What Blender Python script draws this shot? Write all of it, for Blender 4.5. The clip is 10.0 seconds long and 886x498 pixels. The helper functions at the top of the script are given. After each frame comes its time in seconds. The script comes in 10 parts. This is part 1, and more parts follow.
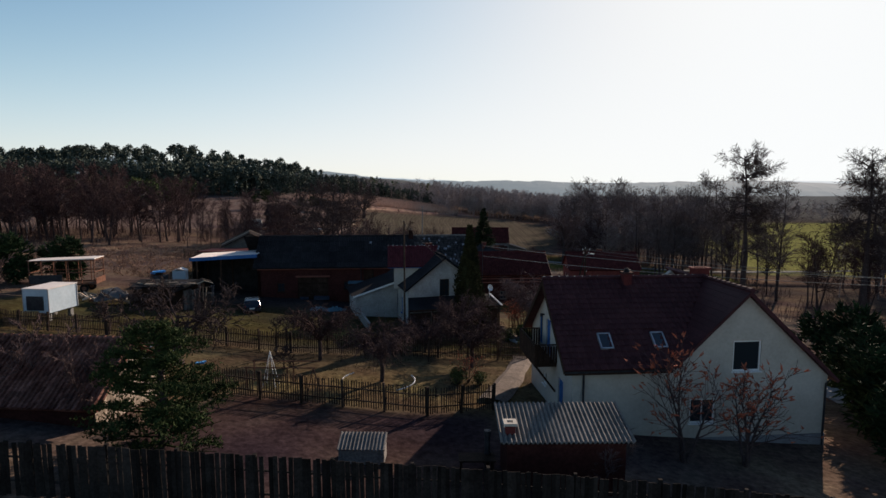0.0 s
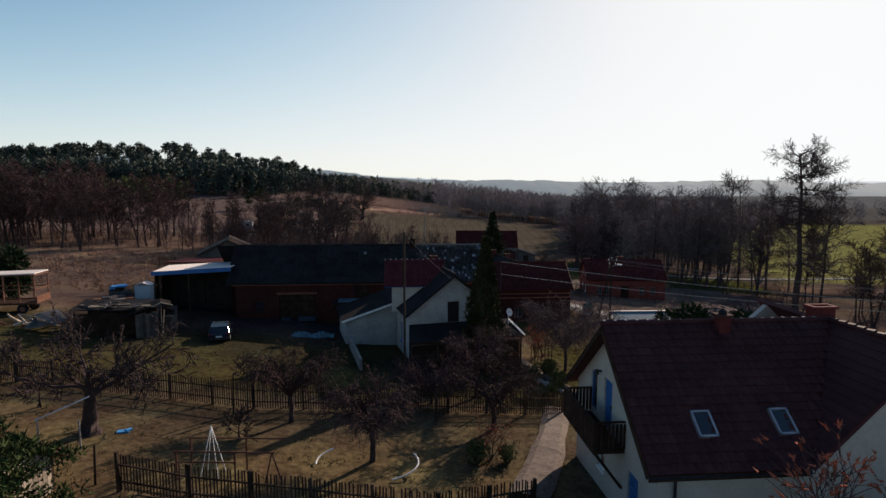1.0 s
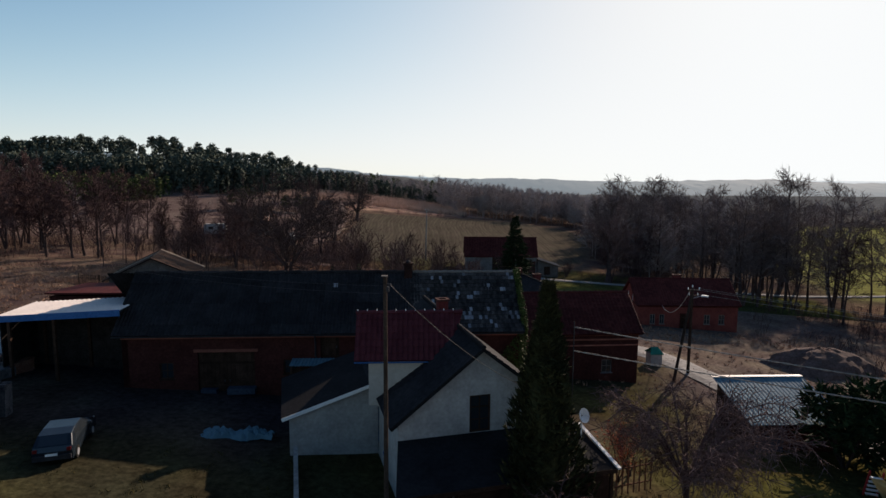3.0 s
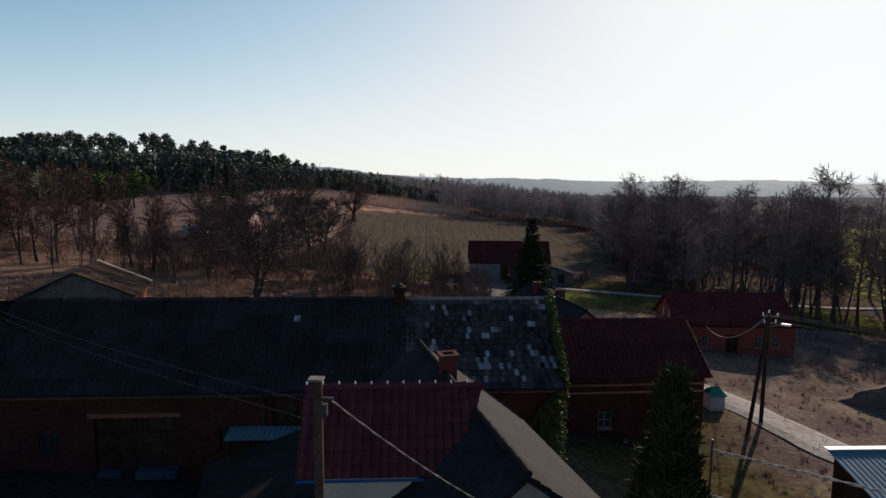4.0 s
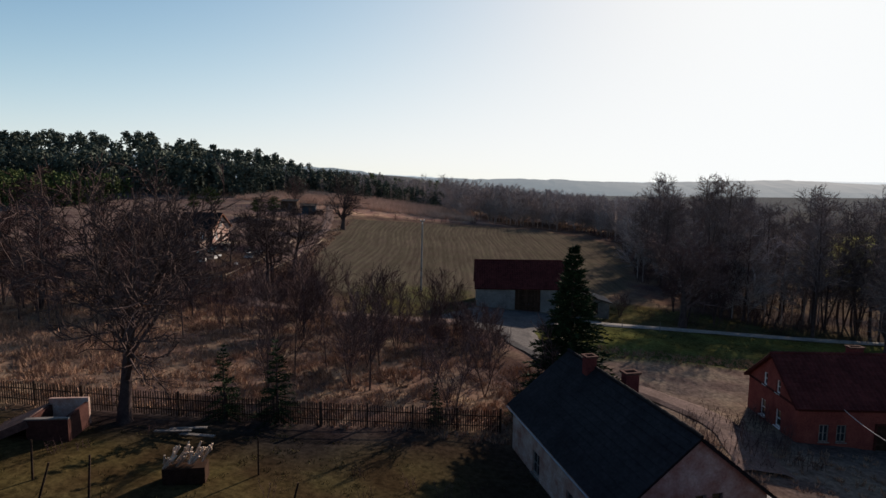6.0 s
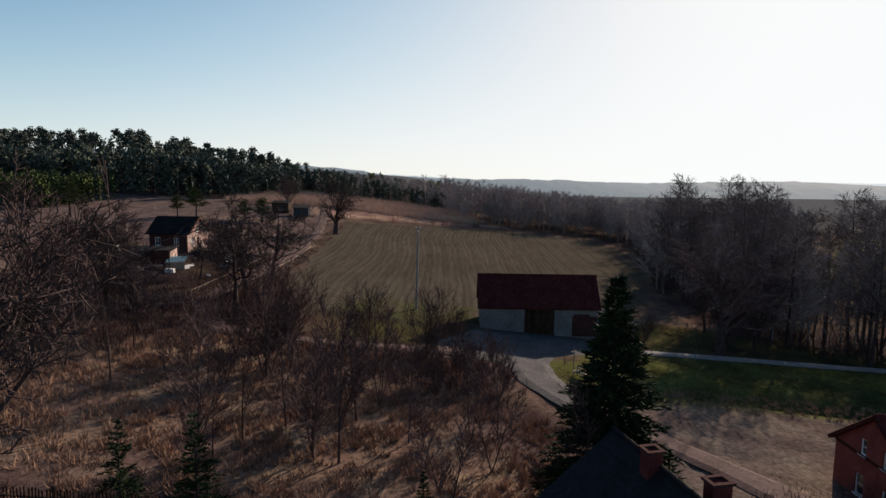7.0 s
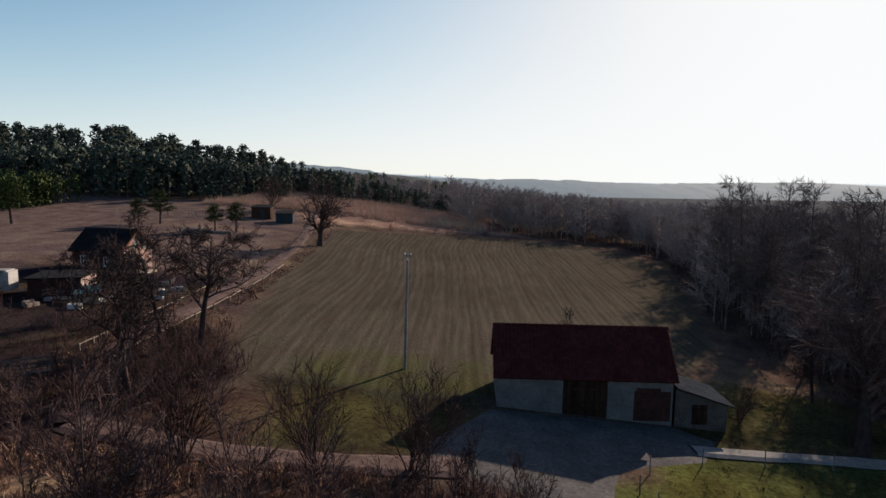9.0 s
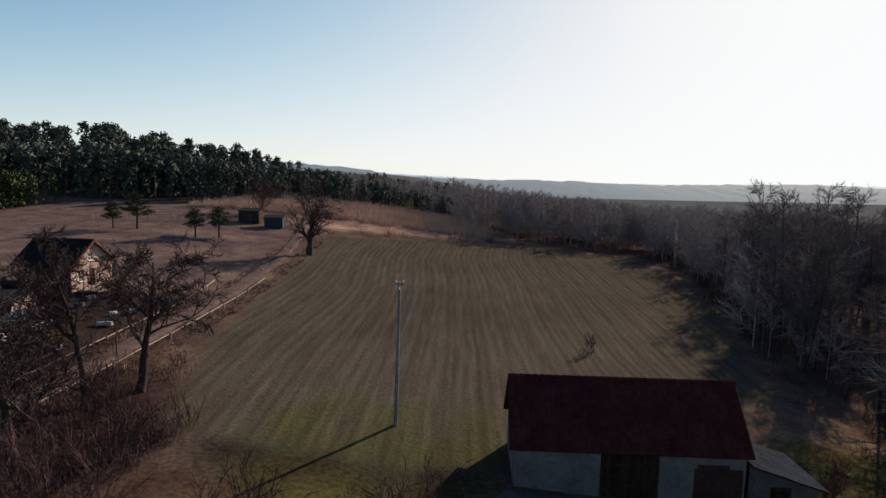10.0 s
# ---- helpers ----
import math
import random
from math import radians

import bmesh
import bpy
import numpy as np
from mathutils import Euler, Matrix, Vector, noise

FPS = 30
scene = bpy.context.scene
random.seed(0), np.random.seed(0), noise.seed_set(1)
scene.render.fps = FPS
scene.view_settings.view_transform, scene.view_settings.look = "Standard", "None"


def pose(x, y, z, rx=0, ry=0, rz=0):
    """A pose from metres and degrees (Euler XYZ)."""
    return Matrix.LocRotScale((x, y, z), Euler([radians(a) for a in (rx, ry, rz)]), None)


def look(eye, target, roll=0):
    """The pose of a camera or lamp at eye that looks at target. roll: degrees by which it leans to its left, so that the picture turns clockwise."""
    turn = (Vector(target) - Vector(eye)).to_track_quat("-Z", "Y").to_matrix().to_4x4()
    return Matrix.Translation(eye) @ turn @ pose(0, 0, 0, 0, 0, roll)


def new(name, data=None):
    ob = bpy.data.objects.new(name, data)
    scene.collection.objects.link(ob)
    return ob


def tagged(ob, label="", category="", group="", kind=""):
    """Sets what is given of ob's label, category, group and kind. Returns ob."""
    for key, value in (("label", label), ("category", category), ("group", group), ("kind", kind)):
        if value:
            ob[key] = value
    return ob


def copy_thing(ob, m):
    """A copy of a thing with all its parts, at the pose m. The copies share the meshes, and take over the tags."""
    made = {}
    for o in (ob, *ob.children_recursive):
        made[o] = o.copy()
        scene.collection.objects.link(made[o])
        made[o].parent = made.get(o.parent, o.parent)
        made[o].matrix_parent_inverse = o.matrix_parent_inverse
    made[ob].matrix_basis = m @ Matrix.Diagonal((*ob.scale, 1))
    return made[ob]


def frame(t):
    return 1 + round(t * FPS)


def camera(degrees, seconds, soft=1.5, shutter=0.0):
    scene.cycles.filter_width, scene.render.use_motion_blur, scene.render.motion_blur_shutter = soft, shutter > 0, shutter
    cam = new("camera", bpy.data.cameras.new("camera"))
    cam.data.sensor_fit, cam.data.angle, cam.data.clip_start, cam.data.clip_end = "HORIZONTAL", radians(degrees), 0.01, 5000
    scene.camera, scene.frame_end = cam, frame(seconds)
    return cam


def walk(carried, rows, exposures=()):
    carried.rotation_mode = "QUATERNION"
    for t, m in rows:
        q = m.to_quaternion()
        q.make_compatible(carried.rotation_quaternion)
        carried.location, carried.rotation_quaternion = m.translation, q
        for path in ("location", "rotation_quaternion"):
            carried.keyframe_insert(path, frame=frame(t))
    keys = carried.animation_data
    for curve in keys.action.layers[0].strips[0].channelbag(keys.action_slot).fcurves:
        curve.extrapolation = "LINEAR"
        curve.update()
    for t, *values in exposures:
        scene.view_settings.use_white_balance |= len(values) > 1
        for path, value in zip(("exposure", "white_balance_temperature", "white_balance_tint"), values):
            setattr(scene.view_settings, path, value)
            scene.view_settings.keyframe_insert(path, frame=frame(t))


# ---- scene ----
cam = camera(75.0, 10.0)
PATH = [
    (0, (1.19, -3.159, 13.957), (1.148, -1.172, 13.734), -0.0),
    (0.5, (0.829, 1.6, 14.022), (0.783, 3.587, 13.799), -0.1),
    (1, (0.403, 6.413, 14.125), (0.358, 8.4, 13.899), 0.1),
    (1.5, (0.111, 11.267, 14.166), (0.065, 13.254, 13.939), 0.2),
    (2, (-0.18, 16.079, 14.185), (-0.227, 18.066, 13.956), 0.4),
    (2.5, (-0.426, 21.005, 14.12), (-0.475, 22.991, 13.889), 0.3),
    (4, (-1.179, 36.764, 13.538), (-1.234, 38.75, 13.306), 0.5),
    (4.5, (-1.161, 41.794, 13.534), (-1.221, 43.78, 13.305), 0.4),
    (5, (-1.04, 46.952, 13.605), (-1.109, 48.937, 13.375), 0.6),
    (5.5, (-0.902, 52.048, 13.725), (-0.975, 54.033, 13.495), 0.4),
    (7, (-0.811, 67.132, 14.042), (-0.895, 69.117, 13.812), 0.6),
    (7.5, (-0.737, 72.147, 14.205), (-0.826, 74.132, 13.976), 0.6),
    (8, (-0.797, 77.19, 14.327), (-0.891, 79.175, 14.098), 0.8),
    (8.5, (-0.939, 82.429, 14.495), (-1.039, 84.413, 14.264), 0.7),
    (9, (-1.183, 87.59, 14.664), (-1.29, 89.573, 14.432), 0.8),
    (9.5, (-1.442, 92.624, 14.822), (-1.554, 94.608, 14.593), 1.0),
    (10, (-1.727, 97.597, 15.224), (-1.84, 99.58, 14.992), 1.1),
]
walk(cam, [(t, look(eye, target, roll)) for t, eye, target, roll in PATH])

# ---- light ----
SUN_AZ, SUN_EL = 32.0, 21.0          # degrees right of the view axis (+y), and above the horizon
world = bpy.data.worlds.new("sky")
scene.world = world
world.use_nodes = True
_nt = world.node_tree
_sky = _nt.nodes.new("ShaderNodeTexSky")
_sky.sky_type = "NISHITA"
_sky.sun_disc = False
_sky.sun_elevation = radians(SUN_EL)
_sky.sun_rotation = radians(SUN_AZ)
_sky.air_density, _sky.dust_density, _sky.ozone_density = 0.62, 0.5, 1.2
# response curve rolls off the sky's glow towards the sun: sky^2 / (sky^2 + b^2)
def _vec(op, u, v):
    n = _nt.nodes.new("ShaderNodeVectorMath")
    n.operation = op
    for k, w in enumerate((u, v)):
        if isinstance(w, tuple):
            n.inputs[k].default_value = w
        else:
            _nt.links.new(w, n.inputs[k])
    return n.outputs[0]


_sq = _vec("MULTIPLY", _sky.outputs[0], _sky.outputs[0])
_even = _vec("DIVIDE", _sq, _vec("ADD", _sq, (5.8, 7.0, 10.3)))
_tint = _nt.nodes.new("ShaderNodeMix")
_tint.data_type, _tint.blend_type = "RGBA", "MULTIPLY"
_tint.inputs[0].default_value = 1.0
_tint.inputs[7].default_value = (4.85, 4.95, 5.05, 1)
_nt.links.new(_even, _tint.inputs[6])
_nt.links.new(_tint.outputs[2], _nt.nodes["Background"].inputs[0])
_nt.nodes["Background"].inputs[1].default_value = 0.15
_sd = bpy.data.lights.new("sun", "SUN")
_sd.energy, _sd.angle, _sd.color = 5.0, radians(0.6), (1.0, 0.80, 0.65)
_so = new("sun", _sd)
_dir = Vector((math.sin(radians(SUN_AZ)) * math.cos(radians(SUN_EL)), math.cos(radians(SUN_AZ)) * math.cos(radians(SUN_EL)), math.sin(radians(SUN_EL))))
_so.matrix_world = look((60, 60, 80), Vector((60, 60, 80)) - _dir)
scene.view_settings.exposure = 0.42

# ---- materials ----
def mat(name, c1, c2, scale=2.0, rough=0.85, bump=0.0, fine=0.0, metal=0.0, rand=0.0, island=0.0, spec=0.05, stripes=None):
    """Two-scale noise between two colours; rand / island vary brightness by object or by loose piece."""
    m = bpy.data.materials.new(name)
    m.use_nodes = True
    nt = m.node_tree
    N, L = nt.nodes.new, nt.links.new
    b = nt.nodes["Principled BSDF"]
    b.inputs["Roughness"].default_value = rough
    b.inputs["Metallic"].default_value = metal
    b.inputs["Specular IOR Level"].default_value = spec
    geo = N("ShaderNodeNewGeometry")
    n1 = N("ShaderNodeTexNoise")
    n1.inputs["Scale"].default_value = scale
    n1.inputs["Detail"].default_value = 5
    n1.inputs["Roughness"].default_value = 0.65
    L(geo.outputs["Position"], n1.inputs["Vector"])
    ramp = N("ShaderNodeValToRGB")
    ramp.color_ramp.elements[0].position, ramp.color_ramp.elements[1].position = 0.32, 0.68
    ramp.color_ramp.elements[0].color, ramp.color_ramp.elements[1].color = (*c1, 1), (*c2, 1)
    L(n1.outputs["Fac"], ramp.inputs[0])
    out = ramp.outputs[0]
    n2 = N("ShaderNodeTexNoise")
    n2.inputs["Scale"].default_value = scale * 9
    n2.inputs["Detail"].default_value = 3
    L(geo.outputs["Position"], n2.inputs["Vector"])
    hsv = N("ShaderNodeHueSaturation")
    mr = N("ShaderNodeMapRange")
    mr.inputs[1].default_value, mr.inputs[2].default_value = 0.3, 0.7
    mr.inputs[3].default_value, mr.inputs[4].default_value = 1 - fine, 1 + fine
    L(n2.outputs["Fac"], mr.inputs[0])
    val = mr.outputs[0]
    for amount, socket in ((rand, "obj"), (island, "isl")):
        if amount:
            src = N("ShaderNodeObjectInfo").outputs["Random"] if socket == "obj" else geo.outputs["Random Per Island"]
            r = N("ShaderNodeMapRange")
            r.inputs[3].default_value, r.inputs[4].default_value = 1 - amount, 1 + amount
            L(src, r.inputs[0])
            mul = N("ShaderNodeMath")
            mul.operation = "MULTIPLY"
            L(val, mul.inputs[0])
            L(r.outputs[0], mul.inputs[1])
            val = mul.outputs[0]
    L(val, hsv.inputs["Value"])
    L(out, hsv.inputs["Color"])
    L(hsv.outputs[0], b.inputs["Base Color"])
    if bump:
        bp = N("ShaderNodeBump")
        bp.inputs["Strength"].default_value = bump
        bp.inputs["Distance"].default_value = 0.03
        L(n2.outputs["Fac"], bp.inputs["Height"])
        L(bp.outputs[0], b.inputs["Normal"])
    return m


# pale barn plaster, greyed to put the unlit wall's shade into its colour
PLASTER_GREY = mat("shade_grey_plaster", (0.11, 0.108, 0.105), (0.20, 0.195, 0.188), 0.6, 0.95, 0.3, 0.15)
PLASTER = mat("white_plaster", (0.40, 0.365, 0.315), (0.50, 0.46, 0.40), 0.7, 0.9, 0.15, 0.06)
PLASTER_OLD = mat("old_plaster", (0.27, 0.262, 0.25), (0.42, 0.41, 0.39), 0.8, 0.92, 0.3, 0.12)
PLASTER_PEEL = mat("peeling_plaster", (0.26, 0.13, 0.10), (0.46, 0.40, 0.36), 1.1, 0.92, 0.4, 0.15)
PLINTH = mat("grey_plinth", (0.16, 0.165, 0.18), (0.24, 0.24, 0.25), 1.5, 0.9, 0.2, 0.1)
BRICK_M = mat("red_brick", (0.15, 0.054, 0.040), (0.24, 0.095, 0.068), 1.3, 0.9, 0.3, 0.2, rand=0.25, island=0.25)
BRICK_HOUSE = mat("deep_red_house_brick", (0.125, 0.034, 0.029), (0.20, 0.058, 0.047), 1.3, 0.9, 0.3, 0.25, rand=0.2)
BRICK_RED = mat("chimney_brick", (0.085, 0.022, 0.022), (0.145, 0.038, 0.035), 1.3, 0.9, 0.3, 0.2)
BRICK_BLACK = mat("near_black_brick", (0.018, 0.011, 0.010), (0.036, 0.018, 0.016), 1.0, 0.95, 0.4, 0.25)
BRICK_OLD = mat("dull_old_brick", (0.045, 0.022, 0.020), (0.075, 0.036, 0.031), 0.9, 0.95, 0.4, 0.25)
BRICK_DARK = mat("dark_red_brick", (0.038, 0.0132, 0.0118), (0.066, 0.0228, 0.019), 0.8, 0.92, 0.4, 0.25)
TILE_BROWN = mat("brown_roof_tile", (0.042, 0.017, 0.020), (0.066, 0.027, 0.029), 0.9, 0.55, 0.2, 0.15, rand=0.15, island=0.15)
TILE_RED = mat("red_roof_tile", (0.0468, 0.0126, 0.0126), (0.0792, 0.0216, 0.0198), 0.7, 0.75, 0.25, 0.2, rand=0.2, island=0.2)
TILE_WINE = mat("wine_glazed_tile", (0.062, 0.016, 0.021), (0.095, 0.026, 0.031), 1.2, 0.4, 0.1, 0.1, rand=0.12, island=0.12)
TILE_OLD = mat("weathered_clay_tile", (0.088, 0.03575, 0.0275), (0.198, 0.099, 0.077), 1.0, 0.7, 0.3, 0.3, rand=0.4, island=0.4)
SHEET_DARK = mat("dark_fibre_cement_sheet", (0.0135, 0.0135, 0.01575), (0.027, 0.027, 0.03), 0.5, 0.8, 0.2, 0.25, rand=0.22, island=0.08)
SHEET_GREY = mat("grey_fibre_cement_sheet", (0.104, 0.1, 0.096), (0.192, 0.18, 0.168), 0.8, 0.85, 0.2, 0.2, island=0.1)
SLATE = mat("slate_dark", (0.0153, 0.0153, 0.017), (0.0425, 0.03995, 0.0391), 0.9, 0.75, 0.2, 0.3, rand=0.45, island=0.5)
SLATE_PALE = mat("slate_pale", (0.1368, 0.144, 0.1628), (0.2016, 0.2088, 0.2294), 2.0, 0.7, 0.2, 0.2, rand=0.45)
FELT = mat("dark_roofing_felt", (0.0112, 0.0112, 0.0128), (0.0208, 0.0208, 0.0232), 0.7, 0.9, 0.2, 0.2)
ASPH_ROOF = mat("grey_bitumen_shingle", (0.0144, 0.0144, 0.0171), (0.027, 0.027, 0.0306), 0.6, 0.85, 0.25, 0.25)
METAL_BLUE = mat("pale_blue_sheet_metal", (0.0792, 0.153, 0.1935), (0.1152, 0.204, 0.252), 0.5, 0.7, 0.05, 0.1)
METAL_PALE = mat("pale_blue_white_plastic", (0.36, 0.44, 0.50), (0.46, 0.54, 0.60), 0.6, 0.5, 0.03, 0.06)
METAL_WHITE = mat("pale_painted_sheet", (0.62, 0.56, 0.52), (0.75, 0.68, 0.62), 0.6, 0.5, 0.05, 0.08)
BLUE_TRIM = mat("blue_painted_fascia", (0.03, 0.10, 0.26), (0.05, 0.14, 0.34), 1.0, 0.6, 0.1, 0.15)
BLUE_TARP = mat("blue_tarpaulin", (0.05, 0.22, 0.52), (0.10, 0.34, 0.66), 3.0, 0.5, 0.2, 0.2)
WHITE_PAINT = mat("white_paint", (0.70, 0.70, 0.68), (0.82, 0.82, 0.80), 1.5, 0.5, 0.05, 0.05)
ZINC = mat("zinc_metal", (0.30, 0.31, 0.33), (0.45, 0.46, 0.48), 2.0, 0.45, 0.1, 0.1, metal=0.6)
DARK_METAL = mat("dark_metal", (0.03, 0.03, 0.035), (0.06, 0.06, 0.065), 3.0, 0.55, 0.1, 0.2, metal=0.4)
RUST = mat("rusty_steel", (0.096, 0.0403, 0.026), (0.18, 0.093, 0.065), 2.0, 0.85, 0.3, 0.3)
WOOD_DARK = mat("dark_stained_wood", (0.024, 0.014, 0.010), (0.052, 0.031, 0.022), 2.0, 0.8, 0.3, 0.3, rand=0.3, island=0.3)
WOOD_FENCE = mat("weathered_fence_wood", (0.0272, 0.0192, 0.0152), (0.06, 0.0424, 0.0328), 1.5, 0.9, 0.4, 0.3, rand=0.35, island=0.3)
WOOD_GREY = mat("grey_weathered_boards", (0.10, 0.095, 0.09), (0.20, 0.185, 0.17), 1.2, 0.92, 0.4, 0.3, rand=0.4, island=0.35)
WOOD_WORN = mat("dark_grey_worn_boards", (0.045, 0.042, 0.040), (0.11, 0.10, 0.092), 1.2, 0.92, 0.4, 0.3, rand=0.4, island=0.35)
WOOD_PALE = mat("pale_old_boards", (0.22, 0.18, 0.14), (0.36, 0.30, 0.24), 1.5, 0.92, 0.4, 0.25, rand=0.25, island=0.25)
WOOD_LOG = mat("cut_firewood", (0.34, 0.26, 0.19), (0.55, 0.45, 0.35), 4.0, 0.9, 0.3, 0.3, rand=0.4, island=0.4)
CONCRETE = mat("concrete", (0.17, 0.165, 0.155), (0.27, 0.26, 0.245), 0.8, 0.92, 0.3, 0.2)
ASPHALT = mat("worn_road_surface", (0.17, 0.165, 0.16), (0.27, 0.26, 0.25), 0.35, 0.9, 0.3, 0.25)
PAVING = mat("worn_paving", (0.105, 0.085, 0.072), (0.175, 0.145, 0.125), 0.9, 0.92, 0.4, 0.3)
YARD = mat("grey_yard_gravel", (0.064, 0.062, 0.063), (0.115, 0.108, 0.105), 0.5, 0.9, 0.4, 0.3)
BARK = mat("grey_brown_bark", (0.048, 0.03369, 0.03238), (0.0896, 0.06498, 0.06195), 3.0, 0.95, 0.5, 0.3, rand=0.2)
TWIG = mat("brown_twigs", (0.0741, 0.04839, 0.04633), (0.1248, 0.08652, 0.08408), 1.0, 0.95, 0.0, 0.3, rand=0.22, island=0.35)
TWIG_RED = mat("reddish_twigs", (0.05147, 0.03091, 0.03049), (0.08398, 0.0533, 0.05122), 1.0, 0.95, 0.0, 0.3, rand=0.25, island=0.35)
BARK_DARK = mat("dark_bark", (0.035, 0.02538, 0.0242), (0.075, 0.05452, 0.0528), 3.0, 0.95, 0.5, 0.3)
# twigs of the far woods, paled to put haze into their colour
FAR_TWIG = mat("far_hazed_twigs", (0.23, 0.195, 0.188), (0.33, 0.285, 0.275), 0.15, 0.95, 0.0, 0.2, island=0.3)
NEEDLE = mat("dark_green_needles", (0.010, 0.019, 0.009), (0.028, 0.046, 0.019), 1.0, 0.8, 0.0, 0.3, rand=0.2, island=0.4)
NEEDLE_YOUNG = mat("young_pine_needles", (0.034, 0.050, 0.018), (0.068, 0.088, 0.034), 0.08, 0.85, 0.0, 0.2, island=0.4)
# grey weathered boards, taken near black by shade put into the colour
BOARD_DARK = mat("shade_dark_weathered_boards", (0.0117, 0.0104, 0.00975), (0.0273, 0.02405, 0.0221), 1.2, 0.95, 0.4, 0.3, rand=0.45, island=0.3)
STREAM_TWIG = mat("grey_brown_twigs", (0.1082, 0.08364, 0.08064), (0.1706, 0.1345, 0.1294), 0.6, 0.95, 0.0, 0.3, rand=0.25, island=0.3)
NEEDLE_PINE = mat("olive_pine_needles", (0.016, 0.025, 0.009), (0.040, 0.056, 0.019), 1.0, 0.8, 0.0, 0.3, rand=0.2, island=0.4)
# needles of the hill forest, lightened and greyed in place of haze
NEEDLE_FAR = mat("hazed_forest_needles", (0.0442, 0.0578, 0.0493), (0.0782, 0.0952, 0.0765), 0.05, 0.85, 0.0, 0.2, island=0.45)
THUJA_M = mat("thuja_foliage", (0.016, 0.019, 0.009), (0.044, 0.043, 0.018), 0.8, 0.8, 0.0, 0.3, island=0.45)
IVY = mat("ivy_leaves", (0.03, 0.0493, 0.012), (0.078, 0.0986, 0.03), 1.5, 0.6, 0.0, 0.3, island=0.5)
LEAF_RUST = mat("rust_red_dry_leaves", (0.26, 0.06, 0.035), (0.42, 0.14, 0.08), 2.0, 0.8, 0.0, 0.3, island=0.5)
SHRUB = mat("evergreen_shrub_leaves", (0.045, 0.065, 0.022), (0.11, 0.13, 0.05), 1.5, 0.75, 0.0, 0.3, island=0.5)
DRY_GRASS = mat("dry_grass", (0.1928, 0.116, 0.08078), (0.358, 0.2363, 0.1658), 0.3, 0.95, 0.0, 0.25, island=0.4)
REED = mat("dry_reed", (0.36, 0.24, 0.18), (0.52, 0.37, 0.29), 0.1, 0.95, 0.0, 0.2, island=0.3)
GRASS_M = mat("short_green_grass", (0.0432, 0.03744, 0.01296), (0.0864, 0.072, 0.0288), 0.5, 0.95, 0.0, 0.3, island=0.4)
SOIL = mat("bare_earth", (0.075, 0.04982, 0.044), (0.14, 0.0987, 0.0902), 0.6, 0.95, 0.5, 0.3)
SLATE_SHELF = mat("dull_blue_painted_steel", (0.022, 0.034, 0.052), (0.045, 0.060, 0.085), 1.2, 0.8, 0.2, 0.3)
CAR_PAINT = mat("dark_blue_grey_car_paint", (0.014, 0.021, 0.030), (0.020, 0.028, 0.038), 1.0, 0.22, 0.0, 0.03, metal=0.3, spec=0.5)
RUBBER = mat("black_rubber", (0.012, 0.012, 0.012), (0.022, 0.022, 0.022), 4.0, 0.85, 0.1, 0.1)
PLASTIC_RED = mat("red_plastic", (0.42, 0.03, 0.03), (0.5, 0.05, 0.05), 2.0, 0.4, 0.0, 0.05)
PLASTIC_DULL = mat("dark_red_lamp_glass", (0.12, 0.012, 0.012), (0.16, 0.02, 0.02), 2.0, 0.3, 0.0, 0.05)
PLASTIC_GREEN = mat("green_plastic", (0.02, 0.16, 0.12), (0.03, 0.22, 0.16), 2.0, 0.5, 0.0, 0.05)
PLASTIC_YEL = mat("yellow_plastic", (0.5, 0.32, 0.12), (0.6, 0.4, 0.16), 2.0, 0.45, 0.0, 0.05)
CABIN_BLUE = mat("dark_blue_painted_boards", (0.022, 0.034, 0.046), (0.035, 0.05, 0.066), 1.0, 0.7, 0.1, 0.15)
JUNK = mat("dark_scrap", (0.03, 0.03, 0.035), (0.12, 0.11, 0.11), 2.5, 0.7, 0.2, 0.4, island=0.5)
INTERIOR = mat("dim_interior", (0.05, 0.045, 0.04), (0.08, 0.07, 0.06), 1.0, 0.95, 0.0, 0.2)


def glass_mat():
    m = bpy.data.materials.new("window_glass")
    m.use_nodes = True
    b = m.node_tree.nodes["Principled BSDF"]
    b.inputs["Base Color"].default_value = (0.02, 0.025, 0.03, 1)
    b.inputs["Roughness"].default_value = 0.06
    b.inputs["Specular IOR Level"].default_value = 0.8
    return m


GLASS = glass_mat()


def water_mat():
    m = bpy.data.materials.new("pond_water")
    m.use_nodes = True
    nt = m.node_tree
    b = nt.nodes["Principled BSDF"]
    b.inputs["Base Color"].default_value = (0.02, 0.025, 0.025, 1)
    b.inputs["Roughness"].default_value = 0.04
    n = nt.nodes.new("ShaderNodeTexNoise")
    n.inputs["Scale"].default_value = 1.5
    bp = nt.nodes.new("ShaderNodeBump")
    bp.inputs["Strength"].default_value = 0.12
    nt.links.new(n.outputs["Fac"], bp.inputs["Height"])
    nt.links.new(bp.outputs[0], b.inputs["Normal"])
    return m


WATER = water_mat()


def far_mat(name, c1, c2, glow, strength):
    """Distant wooded ridge: dark matte cover, with haze put in as bluish emission."""
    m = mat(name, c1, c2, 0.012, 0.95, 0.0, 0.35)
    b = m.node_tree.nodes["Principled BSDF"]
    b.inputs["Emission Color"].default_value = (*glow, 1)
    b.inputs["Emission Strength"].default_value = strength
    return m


FAR_RIDGE = far_mat("hazed_distant_woods", (0.015, 0.016, 0.016), (0.03, 0.031, 0.03), (0.50, 0.60, 0.68), 0.62)
